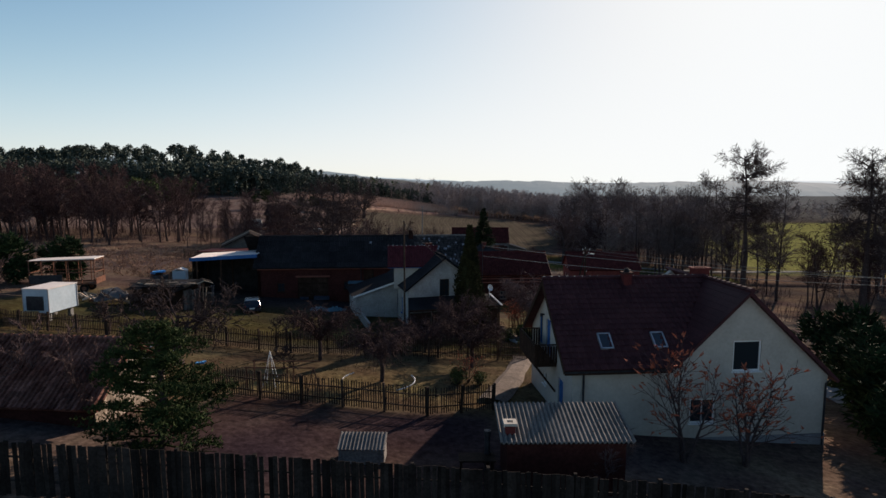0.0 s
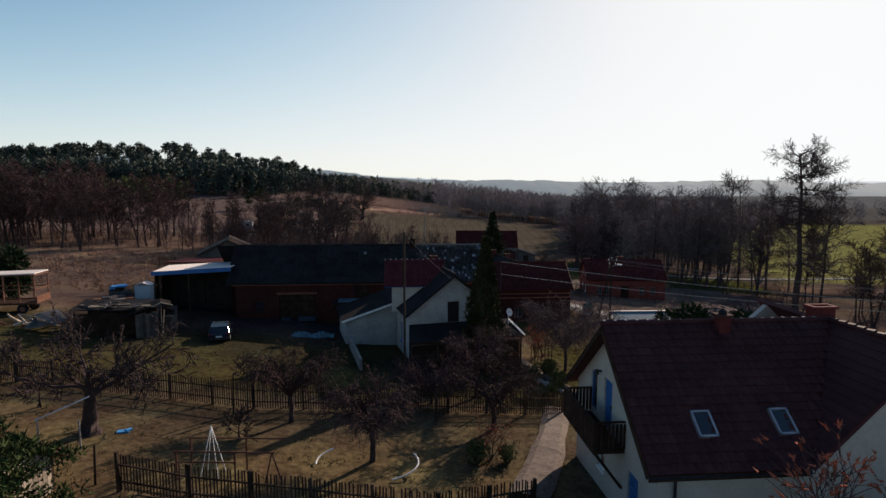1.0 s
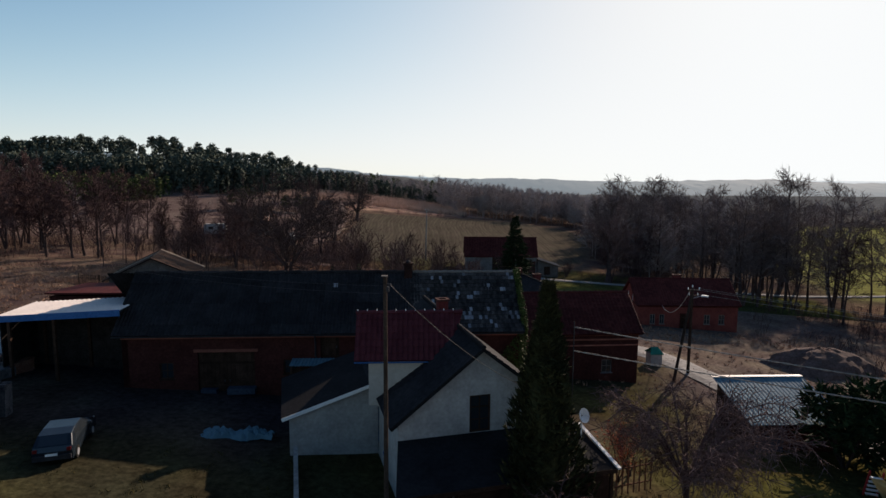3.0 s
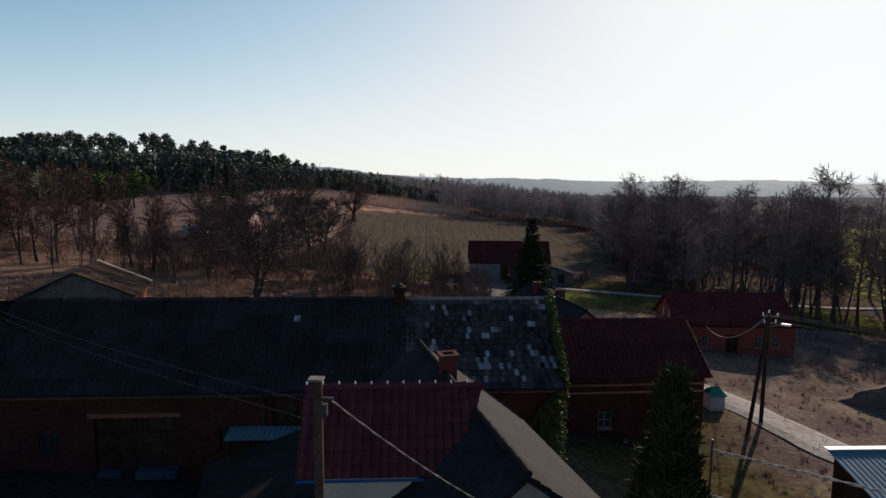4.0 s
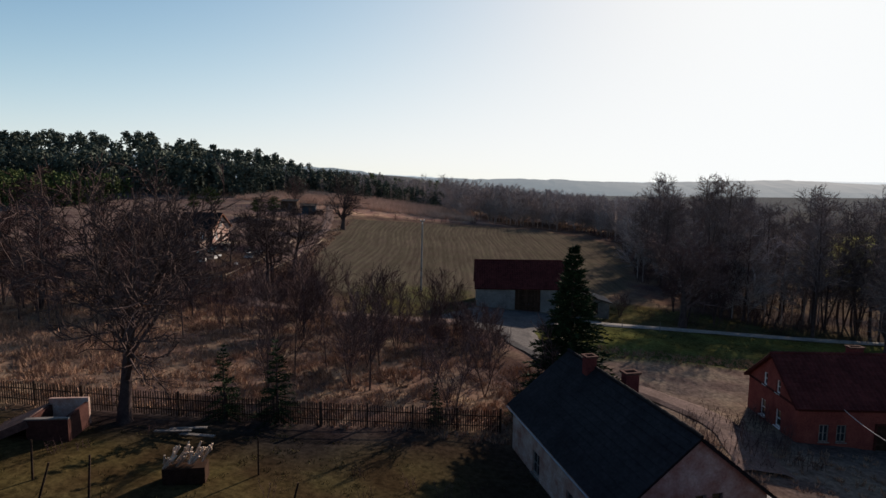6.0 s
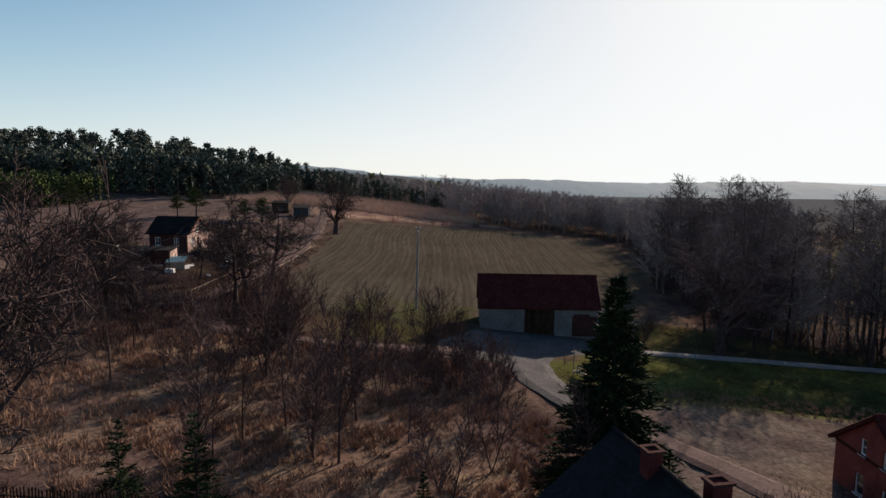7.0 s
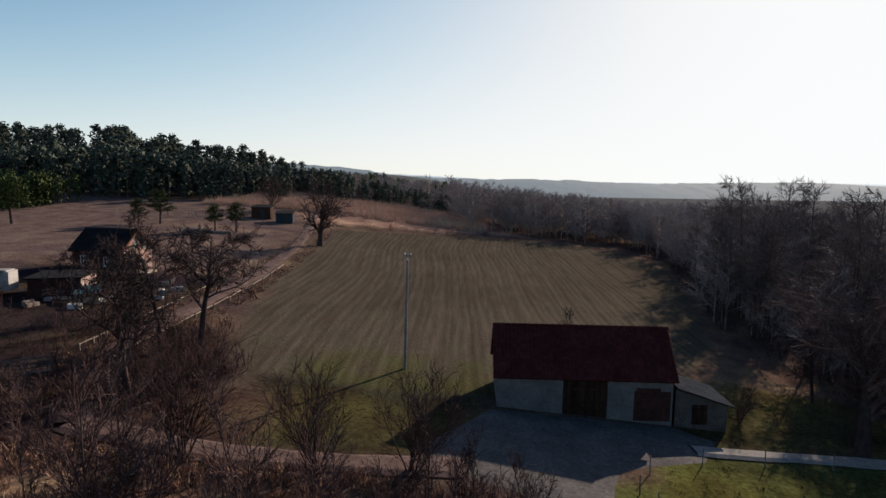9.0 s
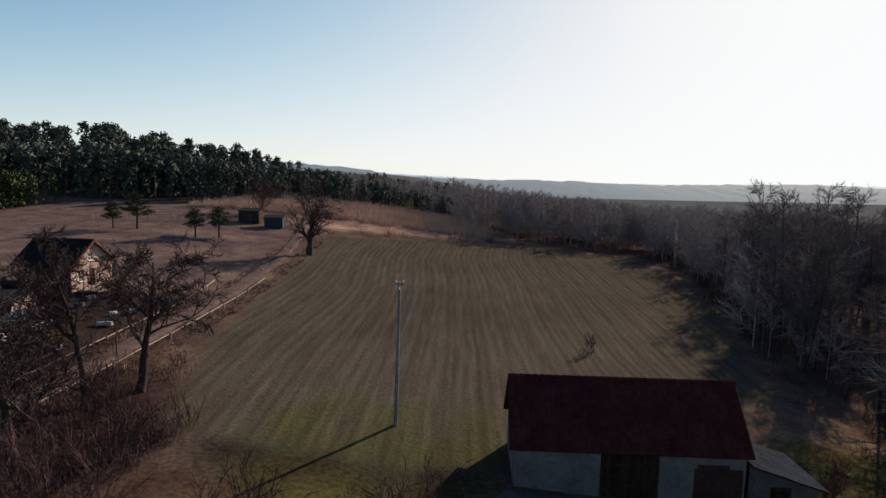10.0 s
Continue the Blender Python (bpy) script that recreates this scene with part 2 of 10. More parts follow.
NEAR_RIDGE = far_mat("hazed_ridge_woods", (0.010, 0.011, 0.011), (0.022, 0.024, 0.022), (0.42, 0.53, 0.62), 0.28)

# ---- building helpers ----
class Mesh:
    """Collects vertices and faces of one mesh."""

    def __init__(self):
        self.v, self.f = [], []

    def add(self, verts, faces):
        k = len(self.v)
        self.v.extend(tuple(p) for p in verts)
        self.f.extend(tuple(i + k for i in fc) for fc in faces)
        return self

    def hexa(self, a):
        """Eight corners: four below, four above, both anticlockwise."""
        return self.add(a, [(3, 2, 1, 0), (4, 5, 6, 7), (0, 1, 5, 4), (1, 2, 6, 5), (2, 3, 7, 6), (3, 0, 4, 7)])

    def box(self, c, s, yaw=0.0, tilt=0.0):
        x, y, z = s[0] / 2, s[1] / 2, s[2] / 2
        r = Euler((radians(tilt), 0, radians(yaw))).to_matrix()
        pts = [(-x, -y, -z), (x, -y, -z), (x, y, -z), (-x, y, -z), (-x, -y, z), (x, -y, z), (x, y, z), (-x, y, z)]
        return self.hexa([Vector(c) + r @ Vector(p) for p in pts])

    def slab(self, a, b, c, d, t):
        """A plate with the upper corners a b c d and the thickness t downwards along its normal."""
        a, b, c, d = map(Vector, (a, b, c, d))
        n = (b - a).cross(d - a).normalized() * t
        return self.hexa([a - n, b - n, c - n, d - n, a, b, c, d])

    def tube(self, p, q, r0, r1, n=6, caps=False):
        p, q = Vector(p), Vector(q)
        d = q - p
        if d.length < 1e-6:
            return self
        d.normalize()
        u = d.orthogonal().normalized()
        w = d.cross(u)
        ring = [u * math.cos(2 * math.pi * i / n) + w * math.sin(2 * math.pi * i / n) for i in range(n)]
        k = len(self.v)
        self.v.extend(tuple(p + e * r0) for e in ring)
        self.v.extend(tuple(q + e * r1) for e in ring)
        self.f.extend((k + i, k + (i + 1) % n, k + n + (i + 1) % n, k + n + i) for i in range(n))
        if caps:
            self.f.append(tuple(k + i for i in reversed(range(n))))
            self.f.append(tuple(k + n + i for i in range(n)))
        return self

    def pipe(self, pts, radii, n=6, caps=False):
        """One continuous tube through pts."""
        pts = [Vector(p) for p in pts]
        u, k = None, len(self.v)
        for i, p in enumerate(pts):
            d = (pts[min(i + 1, len(pts) - 1)] - pts[max(i - 1, 0)]).normalized()
            u = d.orthogonal() if u is None else u - d * u.dot(d)
            u = u.normalized() if u.length > 1e-4 else d.orthogonal().normalized()
            w = d.cross(u)
            r = radii[i] if isinstance(radii, (list, tuple)) else radii
            self.v.extend(tuple(p + u * (r * math.cos(2 * math.pi * j / n)) + w * (r * math.sin(2 * math.pi * j / n))) for j in range(n))
        for i in range(len(pts) - 1):
            b = k + i * n
            self.f.extend((b + j, b + (j + 1) % n, b + n + (j + 1) % n, b + n + j) for j in range(n))
        if caps:
            b = k + (len(pts) - 1) * n
            self.f.append(tuple(k + j for j in reversed(range(n))))
            self.f.append(tuple(b + j for j in range(n)))
        return self

    def weld(self):
        """Let pieces that meet share their corners."""
        seen, at, verts = {}, [], []
        for p in self.v:
            key = (round(p[0], 4), round(p[1], 4), round(p[2], 4))
            if key not in seen:
                seen[key] = len(verts)
                verts.append(p)
            at.append(seen[key])
        self.v, self.f = verts, [tuple(at[i] for i in f) for f in self.f]
        return self

    def data(self, name, material, smooth=False):
        me = bpy.data.meshes.new(name)
        me.from_pydata(self.v, [], self.f)
        if material:
            me.materials.append(material)
        if smooth:
            me.polygons.foreach_set("use_smooth", [True] * len(me.polygons))
        me.update()
        return me


def part(name, m, material, parent=None, label="", smooth=False, at=None):
    ob = new(name, m.data(name, material, smooth) if isinstance(m, Mesh) else m)
    if parent is not None:
        ob.parent = parent
    if at is not None:
        ob.matrix_basis = at
    return tagged(ob, label)


def thing(name, label, category, group="", at=None, kind=""):
    ob = new(name)
    ob.empty_display_size = 0.3
    if at is not None:
        ob.matrix_basis = at
    return tagged(ob, label, category, group, kind)


# ---- terrain ----
def height0(x, y):
    """The gently sloping valley side: high to the west, falling to the stream."""
    x = np.asarray(x, float)
    y = np.asarray(y, float)
    xs = np.where(np.abs(x) > 60, np.sign(x) * (60 + 25 * np.tanh((np.abs(x) - 60) / 90)), x)
    ys = np.where(y > 240, 240 + 12 * np.tanh((y - 240) / 60), np.where(y < 0, 8 * np.tanh(y / 40), y))
    u, w = xs / 50, (ys - 100) / 100
    z = -1.16 - 4.113 * u - 2.044 * w - 0.678 * u * w - 0.042 * u * u + 2.958 * w * w + 0.361 * u ** 3 - 0.206 * w ** 3 - 0.234 * u * w * w
    # slight rise of the garden terrace, and the wooded hill
    z = z + 0.45 * np.exp(-((x + 2) / 22) ** 2 - ((y - 34) / 16) ** 2)
    z = z + 10.5 * np.exp(-((x + 205) / 95) ** 2 - ((y - 345) / 75) ** 2) + 12 * np.exp(-((x + 90) / 120) ** 2 - ((y - 620) / 110) ** 2)
    far = np.clip((y - 700) / 2500, 0, 1)
    z = z + 20 * far
    return z


def gz(x, y):
    return float(height0(x, y))


def smooth01(a):
    a = np.clip(a, 0, 1)
    return a * a * (3 - 2 * a)


def inside(x, y, poly, soft=0.7):
    """About 1 inside a convex polygon (anticlockwise), 0 outside, soft at its edge."""
    d = np.full(np.shape(x), 1e9)
    for (ax, ay), (bx, by) in zip(poly, poly[1:] + poly[:1]):
        ln = math.hypot(bx - ax, by - ay)
        d = np.minimum(d, ((bx - ax) * (y - ay) - (by - ay) * (x - ax)) / ln)
    return smooth01(d / soft * 0.5 + 0.5)


def wobble(x, y, s, k):
    rng = random.Random(int(k * 100))
    z = 0.0
    for j in range(7):
        a, f = rng.uniform(0, 2 * math.pi), rng.uniform(0.6, 2.2)
        z = z + np.sin((x * math.cos(a) + y * math.sin(a)) / s * f + rng.uniform(0, 6.28)) / (0.7 + 0.5 * f)
    return z * 0.45


FIELD = [(-21, 130), (-6, 128.5), (15, 134), (25, 150), (34, 180), (41, 215), (38, 232), (22, 241), (-7, 228), (-32, 217), (-31.5, 206), (-27.6, 160)]


def clearing(x, y):
    """The open ground round the pond and the ditch that leads from it."""
    return abs(x - 43) < 5.5 and abs(y - 163.5) < 6 or abs((x - 43) * 0.82 - (y - 163) * 0.57) < 1.8 and 148 < y < 164


def wood_edge(y):
    """Where the stream wood begins east of the field."""
    return float(np.interp(y, [112, 135, 150, 164, 186, 223, 245], [46, 36, 33, 32, 38, 46, 42])) + 1.5 * math.sin(y / 4.0)


# GLOOM: scrub ground with the deep shade of its trees put into the colour
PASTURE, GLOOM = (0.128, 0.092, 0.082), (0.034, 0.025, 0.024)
MEADOW, LAWN, LAWN_DRY, EARTH = (0.150, 0.102, 0.078), (0.046, 0.040, 0.020), (0.103, 0.076, 0.042), (0.050, 0.033, 0.030)
# farmyard earth has its shade put into the colour; MUD is the lit earth
WOODFLOOR, FIELD_C, GREEN, SHADED_DIRT, REEDC, MUD = (0.068, 0.053, 0.045), (0.076, 0.065, 0.050), (0.070, 0.072, 0.025), (0.036, 0.029, 0.027), (0.26, 0.165, 0.13), (0.118, 0.092, 0.078)
ZONES = [
    (LAWN_DRY, [(-34, 24), (6.5, 24), (6.5, 37), (-34, 36)], 2.0),
    (EARTH, [(-11, 12), (4, 12), (4, 25), (-11, 25)], 0.8),
    (LAWN, [(-40, 36), (7, 37), (7, 52), (-40, 56)], 2.0),
    (SHADED_DIRT, [(-34, 52), (-9, 52), (-6, 66), (-34, 66)], 3.0),
    # east garden lawn, darkened in colour for the tree shadows on it
    ((0.043, 0.040, 0.017), [(7, 34), (24, 34), (24, 60), (7, 60)], 3.0),
    (LAWN, [(5, 60), (18, 60), (18, 76), (5, 76)], 2.0),
    (MUD, [(16, 62), (45, 55), (45, 92), (16, 92)], 4.0),
    # browner grass behind the barn, its shadows also put into the colour
    ((0.036, 0.028, 0.017), [(-36, 66), (4, 66), (4, 88), (-36, 87)], 2.5),
    (MEADOW, [(-80, 88), (6, 90), (6, 114), (-80, 118)], 2.0),
    (MUD, [(7, 92), (50, 88), (50, 113), (10, 113)], 3.0),
    (GREEN, [(6.6, 117.4), (7.2, 112), (9, 109.5), (60, 112), (60, 127), (14, 127)], 1.2),
    (EARTH, [(-7, 104), (5.5, 104), (3.4, 111), (2.4, 114.5), (-7, 116)], 1.5),
    # grass past the lane, a darker green that includes the trees' shade
    ((0.050, 0.046, 0.024), [(14, 127), (60, 127), (60, 138), (14, 138)], 1.5),
    (LAWN, [(-16, 116), (0, 118), (0, 132), (-16, 134)], 3.0),
    (PASTURE, [(-190, 134), (-29, 134), (-40, 235), (-60, 262), (-190, 250)], 6.0),
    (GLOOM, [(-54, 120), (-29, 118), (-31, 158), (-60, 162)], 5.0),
    ((0.044, 0.029, 0.027), [(-30, 113), (-11, 113), (-13, 125), (-19, 132), (-22, 140), (-26, 150), (-29, 150), (-30, 126)], 1.5),
    (REEDC, [(-40, 224), (-6, 234), (12, 246), (-10, 300), (-80, 300)], 4.0),
    (WOODFLOOR, [(37, 136), (80, 120), (80, 300), (46, 246)], 4.0),
    # meadow behind the alders, its sunlight and haze put into a paler green
    ((0.17, 0.165, 0.06), [(70, 128), (400, 90), (400, 330), (150, 300), (84, 205)], 6.0),
    (WOODFLOOR, [(56, -60), (300, -60), (300, 110), (56, 110)], 5.0),
    (WOODFLOOR, [(-700, 300), (700, 300), (900, 900), (-900, 900)], 12.0),
    # far land: haze put into a pale blue-grey ground colour
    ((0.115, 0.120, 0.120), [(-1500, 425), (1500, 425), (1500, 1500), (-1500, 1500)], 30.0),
    ((0.085, 0.082, 0.075), [(110, 320), (900, 320), (900, 500), (110, 500)], 30.0),
    (WOODFLOOR, [(-500, 250), (-66, 252), (-66, 420), (-500, 420)], 6.0),
]


def build_ground():
    near_x = np.arange(-66, 66.1, 0.7)
    near_y = np.arange(2, 250.1, 0.7)
    out = lambda a, lim, r: np.array([a * (lim + d) for d in np.cumsum(2.0 * r ** np.arange(1, 36)) if d < 4200])
    xs = np.concatenate([out(-1, 66, 1.16)[::-1], near_x, out(1, 66, 1.16)])
    back = np.array([2 - d for d in np.cumsum(3.0 * 1.3 ** np.arange(1, 24)) if d < 3000])[::-1]
    ys = np.concatenate([back, near_y, out(1, 250, 1.13)])
    X, Y = np.meshgrid(xs, ys)
    Z = height0(X, Y)
    near = (np.abs(X) < 70) & (Y > 0) & (Y < 255)
    lump = 0.06 * wobble(X, Y, 1.1, 0.4) + 0.08 * wobble(X, Y, 3.1, 1.3)
    meadow = inside(X, Y, [(-80, 88), (6, 90), (6, 114), (-80, 118)], 3)
    plough = inside(X, Y, FIELD, 3)
    paved = inside(X, Y, [(-5, 115.5), (4, 113.5), (17, 121.5), (17, 129), (-3, 129)], 2)
    Z = Z + np.where(near, lump * (0.35 + 0.9 * meadow) * (1 - plough) * (1 - paved), 0)
    # drainage ditch beside the lane, and the soil bank
    ditch = np.exp(-((Y - 115.2 + 0.06 * X) / 1.5) ** 2) * smooth01((X - 9) / 4)
    Z = Z - 1.0 * ditch
    # wheel ruts in the mud
    mud = inside(X, Y, [(8, 96), (45, 90), (45, 110), (10, 110)], 4)
    Z = Z - 0.10 * mud * (np.sin((Y + 0.25 * X + 0.8 * np.sin(X / 5)) * 2.1) > 0.55)
    col = np.empty(X.shape + (3,))
    col[:] = (0.100, 0.070, 0.056)
    wx, wy = X + 1.1 * wobble(X, Y, 2.3, 0.7), Y + 1.1 * wobble(Y, X, 2.6, 1.9)
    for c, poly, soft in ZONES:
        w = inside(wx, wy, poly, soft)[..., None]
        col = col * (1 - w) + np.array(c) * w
    fw = inside(X + 0.5 * wobble(X, Y, 2.0, 0.3), Y, FIELD, 1.2)
    col = col * (1 - fw[..., None]) + np.array(FIELD_C) * fw[..., None]
    # greener headland at the near end of the field
    hw = (fw * smooth01((139 + 2.5 * wobble(X, Y, 1.6, 0.9) - Y) / 7) * smooth01((X + 17) / 4) * 0.8)[..., None]
    col = col * (1 - hw) + np.array((0.056, 0.056, 0.022)) * hw
    # grass wear: patches of green and straw
    g = np.clip(0.5 + 0.35 * wobble(X, Y, 2.1, 2.2) + 0.25 * wobble(X, Y, 5.3, 0.1), 0, 1)[..., None]
    patch = (1 - fw)[..., None] * np.where(near, 1, 0)[..., None]
    col = col * (1 + patch * 0.35 * (g - 0.5)) + patch * (g - 0.5) * np.array((0.02, 0.012, -0.004))
    ny, nx = X.shape
    verts = np.stack([X, Y, Z], -1).reshape(-1, 3)
    i = np.arange(ny * nx).reshape(ny, nx)
    faces = np.stack([i[:-1, :-1], i[:-1, 1:], i[1:, 1:], i[1:, :-1]], -1).reshape(-1, 4)
    me = bpy.data.meshes.new("ground")
    me.from_pydata(verts.tolist(), [], faces.tolist())
    a = me.color_attributes.new("cover", "FLOAT_COLOR", "POINT")
    rgba = np.concatenate([np.clip(col, 0.01, 0.9).reshape(-1, 3), fw.reshape(-1, 1)], 1)
    a.data.foreach_set("color", rgba.ravel())
    me.polygons.foreach_set("use_smooth", [True] * len(me.polygons))
    m = bpy.data.materials.new("ground_cover")
    m.use_nodes = True
    nt = m.node_tree
    N, L = nt.nodes.new, nt.links.new
    b = nt.nodes["Principled BSDF"]
    b.inputs["Roughness"].default_value = 0.97
    b.inputs["Specular IOR Level"].default_value = 0.0
    at = N("ShaderNodeAttribute")
    at.attribute_name = "cover"
    geo = N("ShaderNodeNewGeometry")

    def noise_node(scale, detail, lo, hi):
        n = N("ShaderNodeTexNoise")
        n.inputs["Scale"].default_value, n.inputs["Detail"].default_value = scale, detail
        L(geo.outputs["Position"], n.inputs["Vector"])
        r = N("ShaderNodeMapRange")
        r.inputs[1].default_value, r.inputs[2].default_value, r.inputs[3].default_value, r.inputs[4].default_value = 0.3, 0.7, lo, hi
        L(n.outputs["Fac"], r.inputs[0])
        return n, r.outputs[0]

    def times(p, q):
        k = N("ShaderNodeMath")
        k.operation = "MULTIPLY"
        L(p, k.inputs[0])
        L(q, k.inputs[1])
        return k.outputs[0]

    n1, v1 = noise_node(0.35, 5, 0.72, 1.28)
    n2, v2 = noise_node(3.2, 6, 0.62, 1.38)
    n3, v3 = noise_node(9.0, 3, 0.82, 1.18)
    plain = times(v2, v3)
    # drill rows and tramlines of the field
    mp = N("ShaderNodeMapping")
    mp.inputs["Rotation"].default_value = (0, 0, radians(-2))
    L(geo.outputs["Position"], mp.inputs["Vector"])
    sep = N("ShaderNodeSeparateXYZ")
    L(mp.outputs[0], sep.inputs[0])
    drift = N("ShaderNodeTexNoise")
    drift.inputs["Scale"].default_value, drift.inputs["Detail"].default_value = 0.018, 1
    L(geo.outputs["Position"], drift.inputs["Vector"])
    rows = []
    for period, sway, lo, hi in ((1.05, 9.0, 0.88, 1.07), (3.1, 9.0, 0.90, 1.03)):
        ph = N("ShaderNodeMath")
        ph.operation = "MULTIPLY_ADD"
        L(drift.outputs["Fac"], ph.inputs[0])
        ph.inputs[1].default_value = sway
        L(sep.outputs[0], ph.inputs[2])
        fr = N("ShaderNodeMath")
        fr.operation = "MULTIPLY"
        L(ph.outputs[0], fr.inputs[0])
        fr.inputs[1].default_value = 2 * math.pi / period
        sn = N("ShaderNodeMath")
        sn.operation = "SINE"
        L(fr.outputs[0], sn.inputs[0])
        r = N("ShaderNodeMapRange")
        r.inputs[1].default_value, r.inputs[2].default_value = (-1, 1) if period < 2 else (-1, -0.2)
        r.inputs[3].default_value, r.inputs[4].default_value = lo, hi
        L(sn.outputs[0], r.inputs[0])
        rows.append(r.outputs[0])
    st = N("ShaderNodeMapping")
    st.inputs["Scale"].default_value = (2.4, 0.13, 1.0)
    st.inputs["Location"].default_value = (0.0, 0.0, 0.47)
    L(mp.outputs[0], st.inputs["Vector"])
    sn, streak = noise_node(1.0, 5, 0.80, 1.20)
    L(st.outputs[0], sn.inputs["Vector"])
    nc, clods = noise_node(5.5, 4, 0.72, 1.30)
    nq, soft_patch = noise_node(0.05, 3, 0.88, 1.12)
    both = times(times(times(rows[0], rows[1]), streak), times(clods, soft_patch))
    mix = N("ShaderNodeMix")
    L(at.outputs["Alpha"], mix.inputs[0])
    L(both, mix.inputs[3])
    L(times(v1, plain), mix.inputs[2])
    val = mix.outputs[0]
    hsv = N("ShaderNodeHueSaturation")
    L(at.outputs["Color"], hsv.inputs["Color"])
    L(val, hsv.inputs["Value"])
    hue = N("ShaderNodeMapRange")
    hue.inputs[1].default_value, hue.inputs[2].default_value, hue.inputs[3].default_value, hue.inputs[4].default_value = 0.35, 0.65, 0.485, 0.52
    L(n1.outputs["Fac"], hue.inputs[0])
    L(hue.outputs[0], hsv.inputs["Hue"])
    L(hsv.outputs[0], b.inputs["Base Color"])
    bp = N("ShaderNodeBump")
    bp.inputs["Strength"].default_value, bp.inputs["Distance"].default_value = 0.4, 0.12
    L(n2.outputs["Fac"], bp.inputs["Height"])
    L(bp.outputs[0], b.inputs["Normal"])
    me.materials.append(m)
    return tagged(new("ground", me), "village ground with dry grass, bare earth and a sown field", "ground", kind="structure")


build_ground()


def ribbon(name, pts, width, material, label, category, lift=0.05):
    """A strip of road laid on the ground along pts."""
    m = Mesh()
    path = []
    for (ax, ay), (bx, by) in zip(pts, pts[1:]):
        n = max(2, int(math.hypot(bx - ax, by - ay) / 1.0))
        path += [(ax + (bx - ax) * i / n, ay + (by - ay) * i / n) for i in range(n)]
    path.append(pts[-1])
    for _ in range(6):
        path = [path[0]] + [((a[0] + 2 * b[0] + c[0]) / 4, (a[1] + 2 * b[1] + c[1]) / 4) for a, b, c in zip(path, path[1:], path[2:])] + [path[-1]]
    rows = []
    for k, (x, y) in enumerate(path):
        ax, ay = path[max(0, k - 1)]
        bx, by = path[min(len(path) - 1, k + 1)]
        ln = math.hypot(bx - ax, by - ay)
        nx, ny = -(by - ay) / ln, (bx - ax) / ln
        w = width * (1 + 0.08 * math.sin(k * 0.7) + 0.05 * math.sin(k * 1.9))
        rows.append([(x + nx * w * s, y + ny * w * s, gz(x + nx * w * s, y + ny * w * s) + lift + (0.16 if abs(s) < 0.4 else 0.02)) for s in (0.5, 0.3, 0.0, -0.3, -0.5)])
    for a, b in zip(rows, rows[1:]):
        for j in range(4):
            m.add([a[j], a[j + 1], b[j + 1], b[j]], [(3, 2, 1, 0)])
    ob = part(name, m, material, smooth=True)
    return tagged(ob, label, category, kind="structure")


ribbon("road", [(11, 90), (15, 82), (18.5, 77.5), (20.5, 70), (24, 60), (27, 50), (28, 35), (27, 5), (27, -40)], 3.4, ASPHALT, "worn pale grey village road", "road")
ribbon("road", [(13.4, 124.4), (17, 124.6), (21, 125.2), (30, 126.0), (42, 126.8), (70, 130), (120, 140)], 1.5, CONCRETE, "narrow concrete lane beside the grass", "road")
ribbon("road", [(4.8, 117.0), (4.7, 114.5), (5.1, 111.8), (6.6, 109), (8.0, 107.2)], 3.5, YARD, "grey gravel track to the barn yard", "road")
ribbon("road", [(8.0, 107.2), (9.6, 105), (13, 101), (17, 96), (16, 88)], 2.6, SOIL, "earth track between the houses", "road")
ribbon("road", [(-1.4, 118.4), (-6, 117.5), (-14, 116.5), (-24, 118)], 2.2, SOIL, "earth track west of the yard", "road")
ribbon("road", [(-24, 118), (-29, 127), (-30.2, 136), (-30.6, 150), (-31, 165), (-33.5, 190), (-37.5, 212), (-44, 240), (-55, 290)], 2.2, SOIL, "rutted farm track along the field", "road")


YARD_RING = [(15.6, 126.3), (13.6, 122.9), (9.6, 121.3), (7.7, 120.2), (6.9, 118.4), (6.4, 116.4), (3.2, 115.0), (1.2, 116.6), (-1.2, 117.4),
             (-3.6, 118.6), (-3.6, 121.5), (-1.6, 124.5), (0.3, 127.7), (7.0, 128.0), (13.4, 128.1)]


def yard():
    m = Mesh()
    c = (5.0, 122.6)
    n = len(YARD_RING)
    for s0, s1 in ((0, 0.25), (0.25, 0.5), (0.5, 0.7), (0.7, 0.85), (0.85, 1.0)):
        for k in range(n):
            p, q = YARD_RING[k], YARD_RING[(k + 1) % n]
            quad = [(c[0] + (p[0] - c[0]) * s0, c[1] + (p[1] - c[1]) * s0), (c[0] + (q[0] - c[0]) * s0, c[1] + (q[1] - c[1]) * s0),
                    (c[0] + (q[0] - c[0]) * s1, c[1] + (q[1] - c[1]) * s1), (c[0] + (p[0] - c[0]) * s1, c[1] + (p[1] - c[1]) * s1)]
            m.add([(x, y, gz(x, y) + (0.10 if f < 0.99 else 0.0)) for (x, y), f in zip(quad, (s0, s0, s1, s1))], [(0, 1, 2, 3) if s0 else (1, 2, 3)])
    ob = part("pavement", m.weld(), YARD, smooth=True)
    tagged(ob, "grey gravel yard in front of the barn", "yard", kind="structure")


yard()

